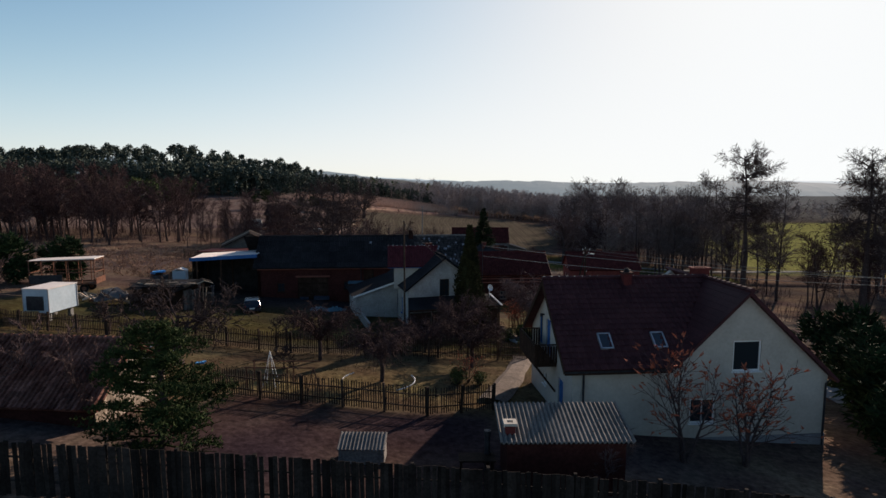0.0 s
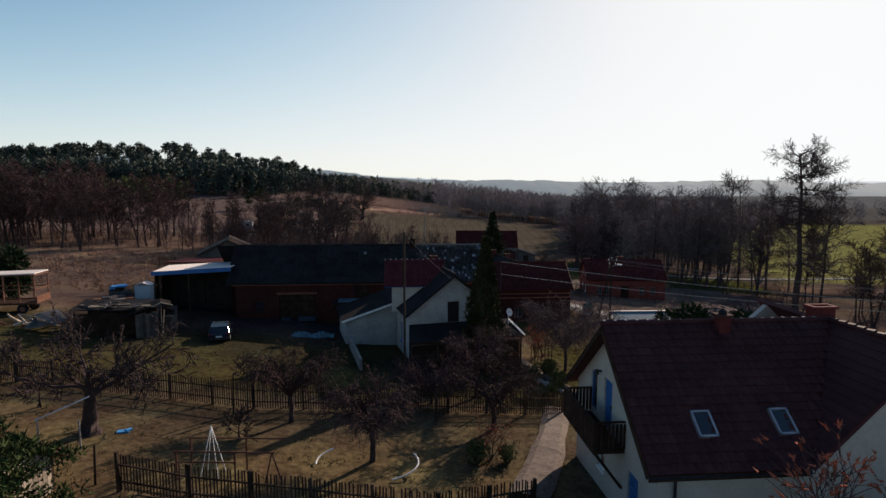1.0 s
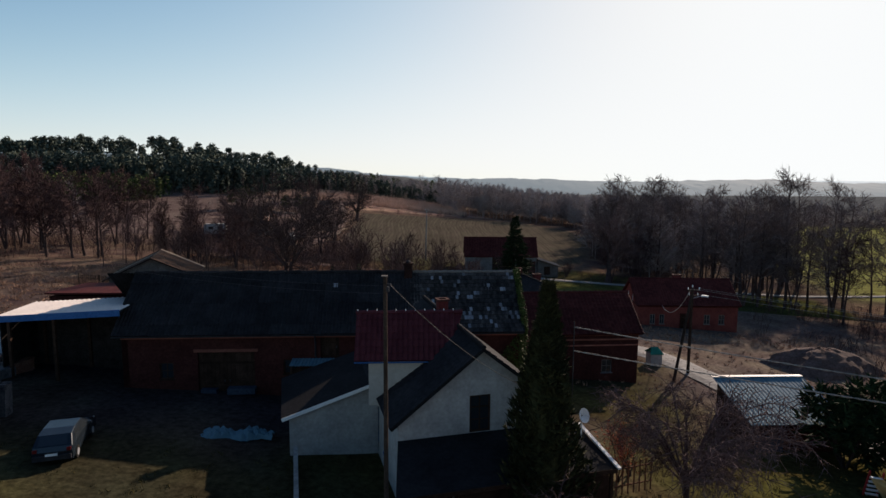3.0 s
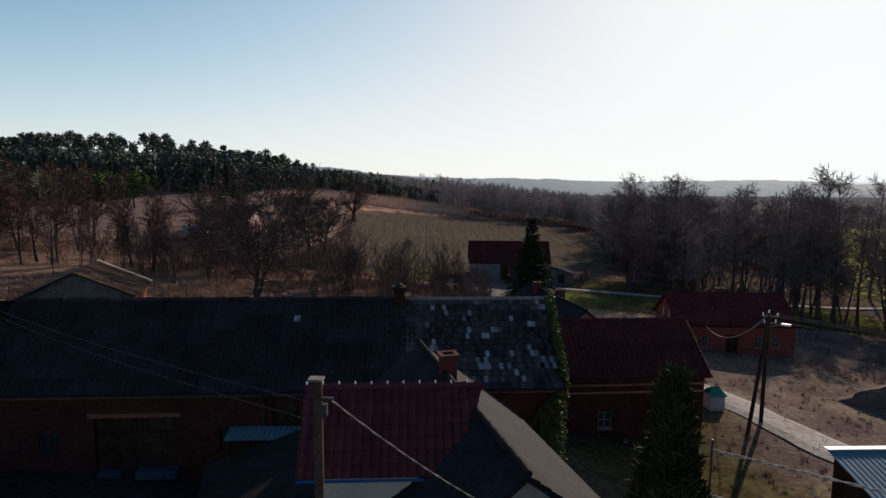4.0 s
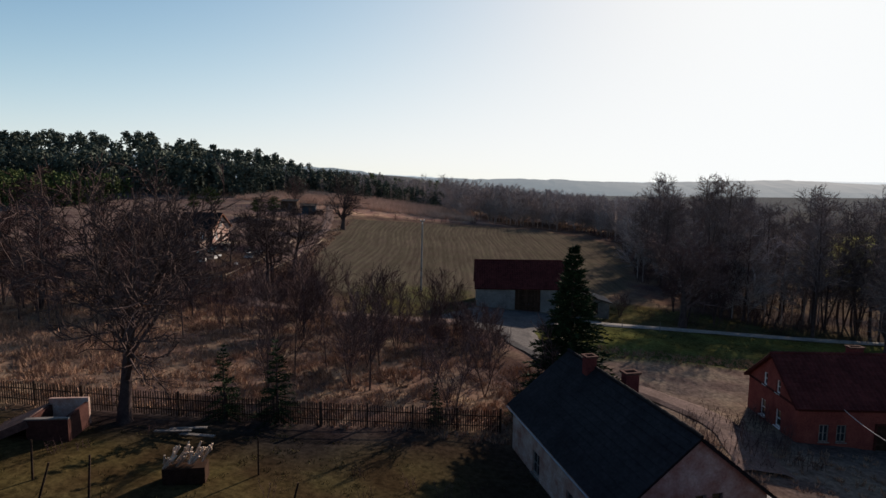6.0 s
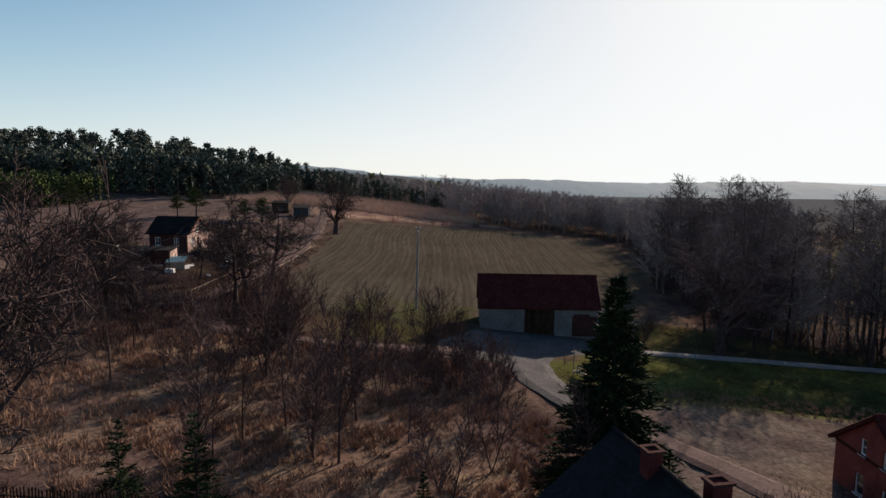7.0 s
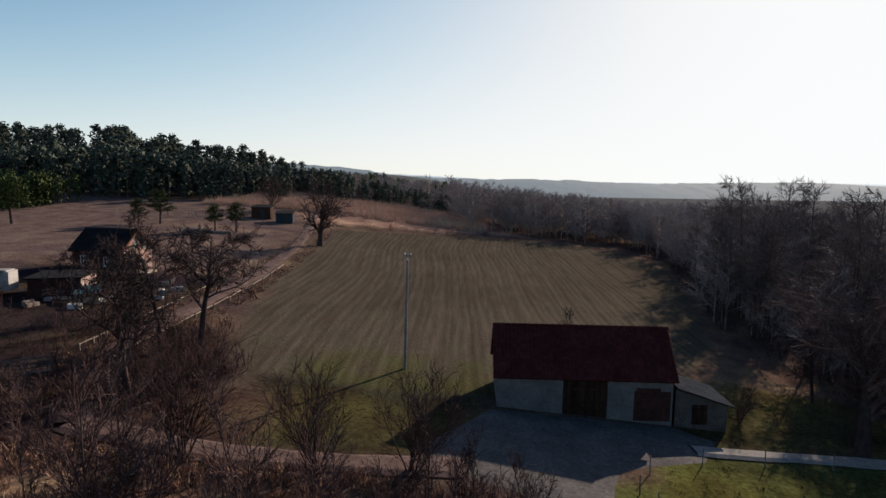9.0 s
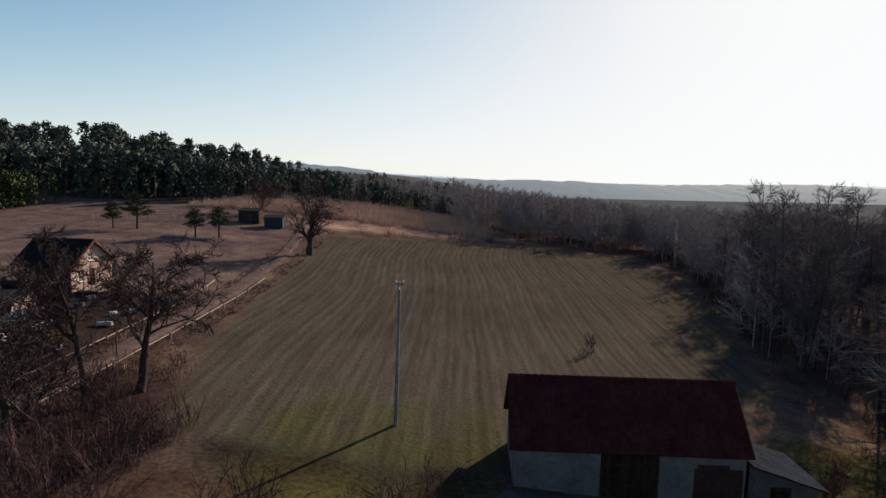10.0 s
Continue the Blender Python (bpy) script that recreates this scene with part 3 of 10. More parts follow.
# ---- parts of buildings ----
def wall(m, a, b, z0, prof, th=0.28, holes=()):
    """A wall from a to b (inside to its left) with a top line prof [(u, z)] and rectangular holes (u0, u1, z0, z1)."""
    ln = math.hypot(b[0] - a[0], b[1] - a[1])
    dx, dy = (b[0] - a[0]) / ln, (b[1] - a[1]) / ln
    nx, ny = -dy * th, dx * th

    def top(u):
        for (u0, h0), (u1, h1) in zip(prof, prof[1:]):
            if u <= u1 + 1e-6:
                return h0 + (h1 - h0) * (u - u0) / (u1 - u0)
        return prof[-1][1]

    # ends drawn in a little, so that walls meeting at a corner share no plane
    cuts = sorted({0.003, ln - 0.003, *[u for u, _ in prof if 0 < u < ln], *[h[0] for h in holes], *[h[1] for h in holes]})

    def block(u0, u1, b0, b1, t0, t1):
        p = [(a[0] + dx * u, a[1] + dy * u) for u in (u0, u1)]
        m.hexa([(*p[0], b0), (*p[1], b1), (p[1][0] + nx, p[1][1] + ny, b1), (p[0][0] + nx, p[0][1] + ny, b0),
                (*p[0], t0), (*p[1], t1), (p[1][0] + nx, p[1][1] + ny, t1), (p[0][0] + nx, p[0][1] + ny, t0)])

    for u0, u1 in zip(cuts, cuts[1:]):
        if u1 - u0 < 1e-4:
            continue
        z = z0
        for h in sorted((h for h in holes if h[0] <= u0 + 1e-6 and h[1] >= u1 - 1e-6), key=lambda h: h[2]):
            if h[2] > z + 1e-4:
                block(u0, u1, z, z, h[2], h[2])
            z = h[3]
        block(u0, u1, z, z, top(u0), top(u1))
    return m.weld()


def along(a, b):
    ln = math.hypot(b[0] - a[0], b[1] - a[1])
    return Matrix(((((b[0] - a[0]) / ln), -(b[1] - a[1]) / ln, 0, a[0]), ((b[1] - a[1]) / ln, (b[0] - a[0]) / ln, 0, a[1]), (0, 0, 1, 0), (0, 0, 0, 1)))


def window(parent, a, b, hole, frame_m=None, bars=(1, 1), sill=True, inset=0.10, name="window", label=""):
    """A window in a hole of the wall a-b: frame, glass pane and sill."""
    u0, u1, z0, z1 = hole
    fm = frame_m or WHITE_PAINT
    m = Mesh()
    w, t = 0.07, 0.08
    y = inset
    for yy in (y - t / 2, y + t / 2):
        for d in (0.0, w):
            m.v.extend([(u0 + d, yy, z0 + d), (u1 - d, yy, z0 + d), (u1 - d, yy, z1 - d), (u0 + d, yy, z1 - d)])
    for k in range(4):
        j = (k + 1) % 4
        m.f.extend([(k, j, 4 + j, 4 + k), (8 + j, 8 + k, 12 + k, 12 + j), (j, k, 8 + k, 8 + j), (4 + k, 4 + j, 12 + j, 12 + k)])
    ob = part(name, m, fm, parent, label, at=along(a, b))
    for k in range(1, bars[0] + 1):
        part("mullion", Mesh().box((u0 + (u1 - u0) * k / (bars[0] + 1), y, (z0 + z1) / 2), (0.05, t * 0.9, z1 - z0 - 2 * w)), fm, ob)
    for k in range(1, bars[1] + 1):
        part("glazing_bar", Mesh().box(((u0 + u1) / 2, y, z0 + (z1 - z0) * k / (bars[1] + 1)), (u1 - u0 - 2 * w, t * 0.8, 0.035)), fm, ob)
    part("pane", Mesh().box(((u0 + u1) / 2, y + 0.01, (z0 + z1) / 2), (u1 - u0 - 2 * w + 0.01, 0.012, z1 - z0 - 2 * w + 0.01)), GLASS, ob)
    if sill:
        part("sill", Mesh().slab((u0 - 0.06, -0.10, z0 - 0.02), (u1 + 0.06, -0.10, z0 - 0.02), (u1 + 0.06, 0.12, z0 + 0.012), (u0 - 0.06, 0.12, z0 + 0.012), 0.03), fm, ob)
    return ob


def door(parent, a, b, hole, material, boards=6, inset=0.10, label="", name="door", leaves=1):
    u0, u1, z0, z1 = hole
    w = (u1 - u0) / boards
    ob = part(name, Mesh().box(((u0 + u1) / 2, inset + 0.045, (z0 + z1) / 2), (u1 - u0, 0.03, z1 - z0 - 0.01)), material, parent, label, at=along(a, b))
    for k in range(boards):
        part("board", Mesh().box((u0 + w * (k + 0.5), inset + 0.004 * (k % 2), (z0 + z1) / 2), (w - 0.012, 0.05, z1 - z0 - 0.02)), material, ob)
    for z in (z0 + 0.25 * (z1 - z0), z0 + 0.75 * (z1 - z0)):
        part("ledge", Mesh().box(((u0 + u1) / 2, inset - 0.04, z), (u1 - u0 - 0.08, 0.03, 0.11)), material, ob)
    for k in range(leaves):
        part("handle", Mesh().box(((u0 + u1) / 2 + (0.35 * (u1 - u0) if leaves == 1 else (k - 0.5) * 0.3), inset - 0.07, z0 + 1.0), (0.05, 0.06, 0.14)), DARK_METAL, ob)
    return ob


TILES = {}


def tile_mesh(w, h, rise, flat=False):
    """One roof tile: local x across, y up the slope, z outwards; its lower end stands proud of the next course."""
    m = Mesh()
    prof = [(0, 0.0), (0.3, 0.0), (0.55, rise), (0.85, rise), (1.0, 0.0)] if not flat else [(0.02, 0.0), (0.98, 0.0)]
    t = 0.02
    lo = [(x * w, -0.02, z + 0.035 + t) for x, z in prof]
    hi = [(x * w, h * 1.02, z + t) for x, z in prof]
    n = len(prof)
    faces = [(i, i + 1, n + i + 1, n + i) for i in range(n - 1)]
    base = [(x * w, -0.02, 0.0) for x, z in prof]
    faces += [(2 * n + i, 2 * n + i + 1, i + 1, i) for i in range(n - 1)]
    verts = lo + hi + base
    return verts, faces


def tiles(parent, o, u, up, cols, rows, w, h, material, single=0, keep=None, rise=0.035, flat=False, name="roof_tile", rest="tile_field", skip=0.0, seed=1, order=None):
    """Tile courses on a slope: the first ones (by order) as objects of their own, the rest joined."""
    o, u, up = Vector(o), Vector(u).normalized(), Vector(up).normalized()
    n = u.cross(up).normalized()
    verts, faces = tile_mesh(w, h, rise, flat)
    me = None
    rng = random.Random(seed)
    cells = [(i, j) for j in range(rows) for i in range(cols) if keep is None or keep((i + 0.5) * w, (j + 0.5) * h)]
    if order:
        cells.sort(key=order)
    big = Mesh()
    for k, (i, j) in enumerate(cells):
        if skip and rng.random() < skip:
            continue
        p = o + u * (i * w) + up * (j * h) + n * (0.004 * rng.random())
        e = u * 1.0
        wig = rng.uniform(-1, 1) * 0.012
        e = (u + up * wig).normalized()
        f2 = n.cross(e)
        if k < single:
            if me is None:
                one = Mesh()
                one.add(verts, faces)
                me = one.data(name, material)
            mm = Matrix.Translation(p) @ Matrix((e, f2, n)).transposed().to_4x4()
            part(name, me, None, parent, at=mm)
        else:
            big.add([p + e * x + f2 * y + n * z for x, y, z in verts], faces)
    if big.v:
        tagged(part(rest, big, material, parent), kind="stuff")


def ridge_caps(parent, p, q, material, r=0.11, step=0.42, name="ridge_tile", caps=None):
    """Rounded ridge tiles from p to q; each has a slightly raised end."""
    p, q = Vector(p), Vector(q)
    n = max(1, int((q - p).length / step))
    me = Mesh().tube((0, 0, 0), (q - p) / n * 1.06 + Vector((0, 0, 0.03)), r, r * 1.12, 8, True).data(name, material)
    for k in range(n):
        part(name, me, None, parent, at=Matrix.Translation(p.lerp(q, k / n)))


def corrugated(m, o, u, up, ln, run, pitch=0.18, amp=0.025, courses=4, t=0.02):
    """Corrugated sheet in overlapping courses."""
    o, u, up = Vector(o), Vector(u).normalized(), Vector(up).normalized()
    n = u.cross(up).normalized()
    k = max(4, int(ln / pitch * 4))
    for c in range(courses):
        lo, hi = run * c / courses - (0.06 if c else 0), run * (c + 1) / courses
        ring = []
        for i in range(k + 1):
            s = ln * i / k
            z = amp * math.sin(2 * math.pi * s / pitch)
            ring.append((o + u * s + up * lo + n * (z + 0.03), o + u * s + up * hi + n * (z + 0.005), o + u * s + up * lo + n * (z - t)))
        for p, q in zip(ring, ring[1:]):
            m.add([p[0], q[0], q[1], p[1]], [(0, 1, 2, 3)])
            m.add([p[2], q[2], q[0], p[0]], [(0, 1, 2, 3)])
    return m


def sheets(parent, o, u, up, ln, run, cols, courses, material, pitch=0.2, amp=0.03, seed=1, t=0.02):
    """Overlapping corrugated sheets, each an object of its own."""
    rng = random.Random(seed)
    o, u, up = Vector(o), Vector(u).normalized(), Vector(up).normalized()
    n = u.cross(up).normalized()
    w = round(ln / cols / pitch) * pitch
    me = corrugated(Mesh(), (0, 0, 0), u, up, w, run / courses + 0.06, pitch, amp, 1, t).data("sheet", material)
    c = 0
    while c * w < ln - 0.01:
        for j in range(courses):
            p = o + u * (c * w + rng.uniform(-0.008, 0.008)) + up * (run * j / courses - (0.05 if j else 0) + rng.uniform(-0.015, 0.015)) + n * (0.014 * (j % 2) + rng.uniform(0, 0.008))
            part("sheet", me, None, parent, at=Matrix.Translation(p))
        c += 1


def chimney(parent, c, s, z0, z1, cap_m=None, label="brick chimney", brick=None, open_top=True):
    m = Mesh()
    rows = max(3, int((z1 - z0) / 0.09))
    hh = (z1 - z0) / rows
    rings = [(z0 + r * hh + d, i) for r in range(rows) for d, i in ((0.0, 0.012), (0.007, 0.0), (hh - 0.007, 0.0), (hh, 0.012))]
    for z, i in rings:
        x, y = s[0] / 2 - i, s[1] / 2 - i
        m.v.extend([(c[0] - x, c[1] - y, z), (c[0] + x, c[1] - y, z), (c[0] + x, c[1] + y, z), (c[0] - x, c[1] + y, z)])
    for k in range(len(rings) - 1):
        m.f.extend((4 * k + j, 4 * k + (j + 1) % 4, 4 * k + 4 + (j + 1) % 4, 4 * k + 4 + j) for j in range(4))
    m.f.append(tuple(4 * (len(rings) - 1) + j for j in range(4)))
    ob = part("chimney", m, brick or BRICK_RED, parent, label)
    cm = Mesh()
    t, z = 0.07, z1 + 0.05
    X, Y = s[0] + 0.14, s[1] + 0.14
    cm.box((c[0], c[1] - Y / 2 + t, z), (X, 2 * t, 0.1)).box((c[0], c[1] + Y / 2 - t, z), (X, 2 * t, 0.1))
    cm.box((c[0] - X / 2 + t, c[1], z), (2 * t, Y - 4 * t, 0.1)).box((c[0] + X / 2 - t, c[1], z), (2 * t, Y - 4 * t, 0.1))
    part("cap", cm, cap_m or BRICK_OLD, ob)
    return ob


def gutter(parent, p, q, r=0.06, material=None, name="gutter"):
    p, q = Vector(p), Vector(q)
    d = (q - p).normalized()
    side = d.cross(Vector((0, 0, 1))).normalized()
    m = Mesh()
    n = 6
    for k in range(n):
        a0, a1 = math.pi * k / n, math.pi * (k + 1) / n
        e0, e1 = side * (r * math.cos(a0)) - Vector((0, 0, r * math.sin(a0))), side * (r * math.cos(a1)) - Vector((0, 0, r * math.sin(a1)))
        m.add([p + e0, q + e0, q + e1, p + e1], [(0, 1, 2, 3)])
        m.add([p + e0 * 0.85, p + e1 * 0.85, q + e1 * 0.85, q + e0 * 0.85], [(0, 1, 2, 3)])
    return part(name, m, material or DARK_METAL, parent)


def downpipe(parent, pts, r=0.05, material=None):
    m = Mesh().pipe(pts, r, 8, True)
    return part("downpipe", m, material or DARK_METAL, parent)


# ---- the white house with the balcony ----
def white_house():
    h = thing("house", "white plastered house with a dark brown tiled roof and balcony", "house", at=pose(6.85, 23.99, 1.0, 0, 0, 6))
    W, D, S = 13.15, 8.1, 0.815
    zr = 4.16 + S * 4.5
    roof_z = lambda v: 4.16 + S * (v + 0.45 if v < 4.05 else 8.55 - v) - 0.16
    A, B, C_, E = (0, 0), (W, 0), (W, D), (0, D)
    ap, ej, T = 8.65, 4.85, 0.935
    front_holes = [(6.0, 7.3, 1.15, 2.4), (8.1, 9.55, 3.75, 5.3)]
    prof = [(0, roof_z(0)), (ej + 0.2, roof_z(0)), (ap, zr - 0.16), (W, zr - 0.16 - T * (W - ap))]
    part("wall", wall(Mesh(), A, B, -0.6, prof, 0.3, front_holes), PLASTER, h)
    part("plinth", Mesh().box((9.05, -0.02, -0.1), (8.24, 0.06, 1.0)), PLINTH, h, "grey plinth")
    left_holes = [(D - 6.35, D - 5.65, 3.75, 5.35), (D - 4.85, D - 4.0, 3.5, 5.5), (D - 2.3, D - 1.4, 0.9, 2.95), (D - 5.3, D - 4.6, 1.6, 2.3)]
    lp = [(0, roof_z(D)), (D - 4.05, zr - 0.16), (D, roof_z(0))]
    part("wall", wall(Mesh(), E, A, -0.6, lp, 0.3, left_holes), PLASTER, h)
    part("wall", wall(Mesh(), B, C_, -0.6, [(0, 3.3), (D, 3.3)], 0.3, []), PLASTER, h)
    part("wall", wall(Mesh(), C_, E, -0.6, [(0, 3.3), (W - ap, zr - 0.2), (W - ej - 0.2, roof_z(D)), (W, roof_z(D))], 0.3, []), PLASTER, h)
    part("upper_floor", Mesh().box((W / 2, D / 2, 3.2), (W - 0.7, D - 0.7, 0.2)), INTERIOR, h)
    window(h, A, B, front_holes[0], bars=(1, 0))
    window(h, A, B, front_holes[1], bars=(0, 0), label="white framed attic window")
    window(h, E, A, left_holes[0], BLUE_TRIM, bars=(0, 0), sill=False, label="blue framed narrow window")
    door(h, E, A, left_holes[1], BLUE_TRIM, 3, label="blue balcony door")
    door(h, E, A, left_holes[2], BLUE_TRIM, 3, label="blue side door")
    window(h, E, A, left_holes[3], bars=(0, 0))
    # roof
    r = Mesh()
    r.slab((-0.5, -0.45, 4.16), (ej, -0.45, 4.16), (ap, 4.05, zr), (-0.5, 4.05, zr), 0.16)
    r.slab((-0.5, 4.05, zr), (ap, 4.05, zr), (ap, 8.55, 4.16), (-0.5, 8.55, 4.16), 0.16)
    r.slab((ap, -0.35, zr), (ap, 8.5, zr), (ap, 4.05, zr - 0.001), (ej, -0.45, 4.16), 0.14)
    r.slab((W + 0.4, -0.35, zr - T * (W + 0.4 - ap)), (W + 0.4, 8.5, zr - T * (W + 0.4 - ap)), (ap, 8.5, zr), (ap, -0.35, zr), 0.16)
    roof = part("roof", r, TILE_BROWN, h)
    run = math.hypot(4.5, zr - 4.16)
    up = Vector((0, 4.5, zr - 4.16))
    k = (ap - ej) / run
    hole = lambda x, y: not (1.62 < x - 0 < 2.42 and 0.95 < y < 2.3) and not (4.32 < x < 5.12 and 0.95 < y < 2.3)
    tiles(roof, (-0.5, -0.47, 4.17), (1, 0, 0), up, 34, int(run / 0.335), 0.30, 0.335, TILE_BROWN, 300,
          keep=lambda x, y: x < ej + 0.55 + y * k and hole(x - 0.1, y), order=lambda c: -c[1] * 0 + c[0] * 0.3 + c[1])
    # courses of the gable wing's near slope run along its ridge
    m = Mesh()
    for j in range(17):
        y0 = j * 0.335
        ln = math.hypot(ap - ej, zr - 4.16)
        f0, f1 = min(1, y0 / ln), min(1, (y0 + 0.37) / ln)
        pt = lambda f, v: Vector((ej + (ap - ej) * f, v, 4.16 + (zr - 4.16) * f))
        nrm = Vector((-(zr - 4.16), 0, ap - ej)).normalized()
        v0, v1 = -0.42, -0.45 + 4.5 * f0
        m.hexa([pt(f0, v0) , pt(f0, max(v0 + 0.02, v1)), pt(f1, max(v0 + 0.03, v1 + 0.2)), pt(f1, v0),
                pt(f0, v0) + nrm * 0.042, pt(f0, max(v0 + 0.02, v1)) + nrm * 0.042, pt(f1, max(v0 + 0.03, v1 + 0.2)) + nrm * 0.025, pt(f1, v0) + nrm * 0.025])
    tagged(part("tile_field", m, TILE_BROWN, roof), kind="stuff")
    ridge_caps(roof, (-0.52, 4.05, zr + 0.02), (ap, 4.05, zr + 0.02), TILE_BROWN, 0.12)
    ridge_caps(roof, (ap, 4.05, zr + 0.02), (ap, -0.4, zr + 0.02), TILE_BROWN, 0.12)
    tipm = Mesh()
    for i in range(21):
        tipm.box((-0.4 + i * 0.42, 4.05, zr + 0.145), (0.10, 0.09, 0.03))
    tagged(part("ridge_mortar", tipm, PLASTER_OLD, roof, "pale mortar on the ridge"), kind="stuff")
    # fascia and soffit
    part("fascia", Mesh().box((ej / 2 - 0.25, -0.43, 4.02), (ej + 0.5, 0.03, 0.2)), WOOD_DARK, roof)
    part("verge_board", Mesh().slab((-0.52, -0.45, 4.13), (-0.48, -0.45, 4.13), (-0.48, 4.05, zr - 0.03), (-0.52, 4.05, zr - 0.03), 0.24), WOOD_DARK, roof)
    part("verge_board", Mesh().slab((-0.52, 4.05, zr - 0.03), (-0.48, 4.05, zr - 0.03), (-0.48, 8.55, 4.13), (-0.52, 8.55, 4.13), 0.24), WOOD_DARK, roof)
    gutter(h, (-0.5, -0.52, 4.1), (ej, -0.52, 4.1))
    downpipe(h, [(0.55, -0.5, 4.05), (0.55, -0.1, 3.8), (0.55, -0.08, 0.6)])
    downpipe(h, [(W - 0.1, -0.3, 3.3), (W - 0.12, -0.07, 3.0), (W - 0.12, -0.07, -0.3)])
    # skylights
    for x in (1.55, 4.3):
        y0 = 1.14
        f = lambda y: (4.16 + (zr - 4.16) * y / run, -0.45 + 4.5 * y / run)
        n = Vector((0, -(zr - 4.16), 4.5)).normalized()
        m, g = Mesh(), Mesh()
        P = lambda xx, y, o: Vector((xx, f(y)[1], f(y)[0])) + n * o
        for (xa, xb, ya, yb) in ((x, x + 0.07, y0, y0 + 0.95), (x + 0.59, x + 0.66, y0, y0 + 0.95), (x, x + 0.66, y0, y0 + 0.07), (x, x + 0.66, y0 + 0.88, y0 + 0.95)):
            m.slab(P(xa, ya, 0.12), P(xb, ya, 0.12), P(xb, yb, 0.12), P(xa, yb, 0.12), 0.14)
        g.slab(P(x + 0.06, y0 + 0.06, 0.09), P(x + 0.6, y0 + 0.06, 0.09), P(x + 0.6, y0 + 0.9, 0.09), P(x + 0.06, y0 + 0.9, 0.09), 0.02)
        w = part("skylight", m, ZINC, roof)
        part("pane", g, GLASS, w)
    c1 = chimney(h, (4.1, 3.75), (0.42, 0.42), 7.0, 8.12, label="slim brick chimney with a metal cowl")
    part("cowl", Mesh().tube((4.1, 3.75, 8.2), (4.1, 3.75, 8.3), 0.16, 0.14, 10, True).tube((4.1, 3.75, 8.34), (4.1, 3.75, 8.44), 0.22, 0.03, 10, True), SHEET_DARK, c1)
    chimney(h, (8.7, 4.6), (0.9, 0.5), 7.1, 8.2, BRICK_RED, label="wide brick chimney on the ridge")
    # balcony
    bz, b0, b1, bu = 3.45, 2.6, 6.3, -1.2
    bal = part("balcony", Mesh().box((bu / 2 - 0.01, (b0 + b1) / 2, bz), (-bu - 0.02, b1 - b0, 0.14)), WOOD_DARK, h, "dark wooden balcony with board railing")
    for v in (b0 + 0.05, (b0 + b1) / 2, b1 - 0.05):
        part("post", Mesh().box((bu + 0.05, v, bz + 0.57), (0.09, 0.09, 1.02)), WOOD_DARK, bal)
    part("handrail", Mesh().box((bu + 0.05, (b0 + b1) / 2, bz + 1.10), (0.10, b1 - b0, 0.06)), WOOD_DARK, bal)
    part("handrail", Mesh().box((bu / 2 + 0.05, b0 + 0.05, bz + 1.10), (-bu - 0.12, 0.08, 0.06)), WOOD_DARK, bal)
    part("handrail", Mesh().box((bu / 2 + 0.05, b1 - 0.05, bz + 1.10), (-bu - 0.12, 0.08, 0.06)), WOOD_DARK, bal)
    slat = Mesh().box((0, 0, 0), (0.025, 0.11, 0.95)).data("slat", WOOD_DARK)
    for k in range(int((b1 - b0) / 0.135)):
        part("slat", slat, None, bal, at=pose(bu, b0 + 0.12 + 0.135 * k, bz + 0.57))
    for k in range(8):
        part("slat", slat, None, bal, at=pose(bu + 0.15 + 0.145 * k, b0, bz + 0.57, 0, 0, 90))
        part("slat", slat, None, bal, at=pose(bu + 0.15 + 0.145 * k, b1, bz + 0.57, 0, 0, 90))
    for v in (b0 + 0.2, b1 - 0.2):
        part("brace", Mesh().tube((bu + 0.1, v, bz - 0.08), (-0.02, v, bz - 1.5), 0.06, 0.06, 6, True), WOOD_DARK, bal)
    part("wall_lamp", Mesh().tube((-0.02, 5.2, 5.6), (-0.16, 5.2, 5.62), 0.05, 0.05, 6, True).box((-0.2, 5.2, 5.58), (0.14, 0.14, 0.18)), DARK_METAL, h)
    part("doorstep", Mesh().box((-0.55, 1.9, 0.75), (1.1, 1.5, 0.4)), CONCRETE, h)


white_house()


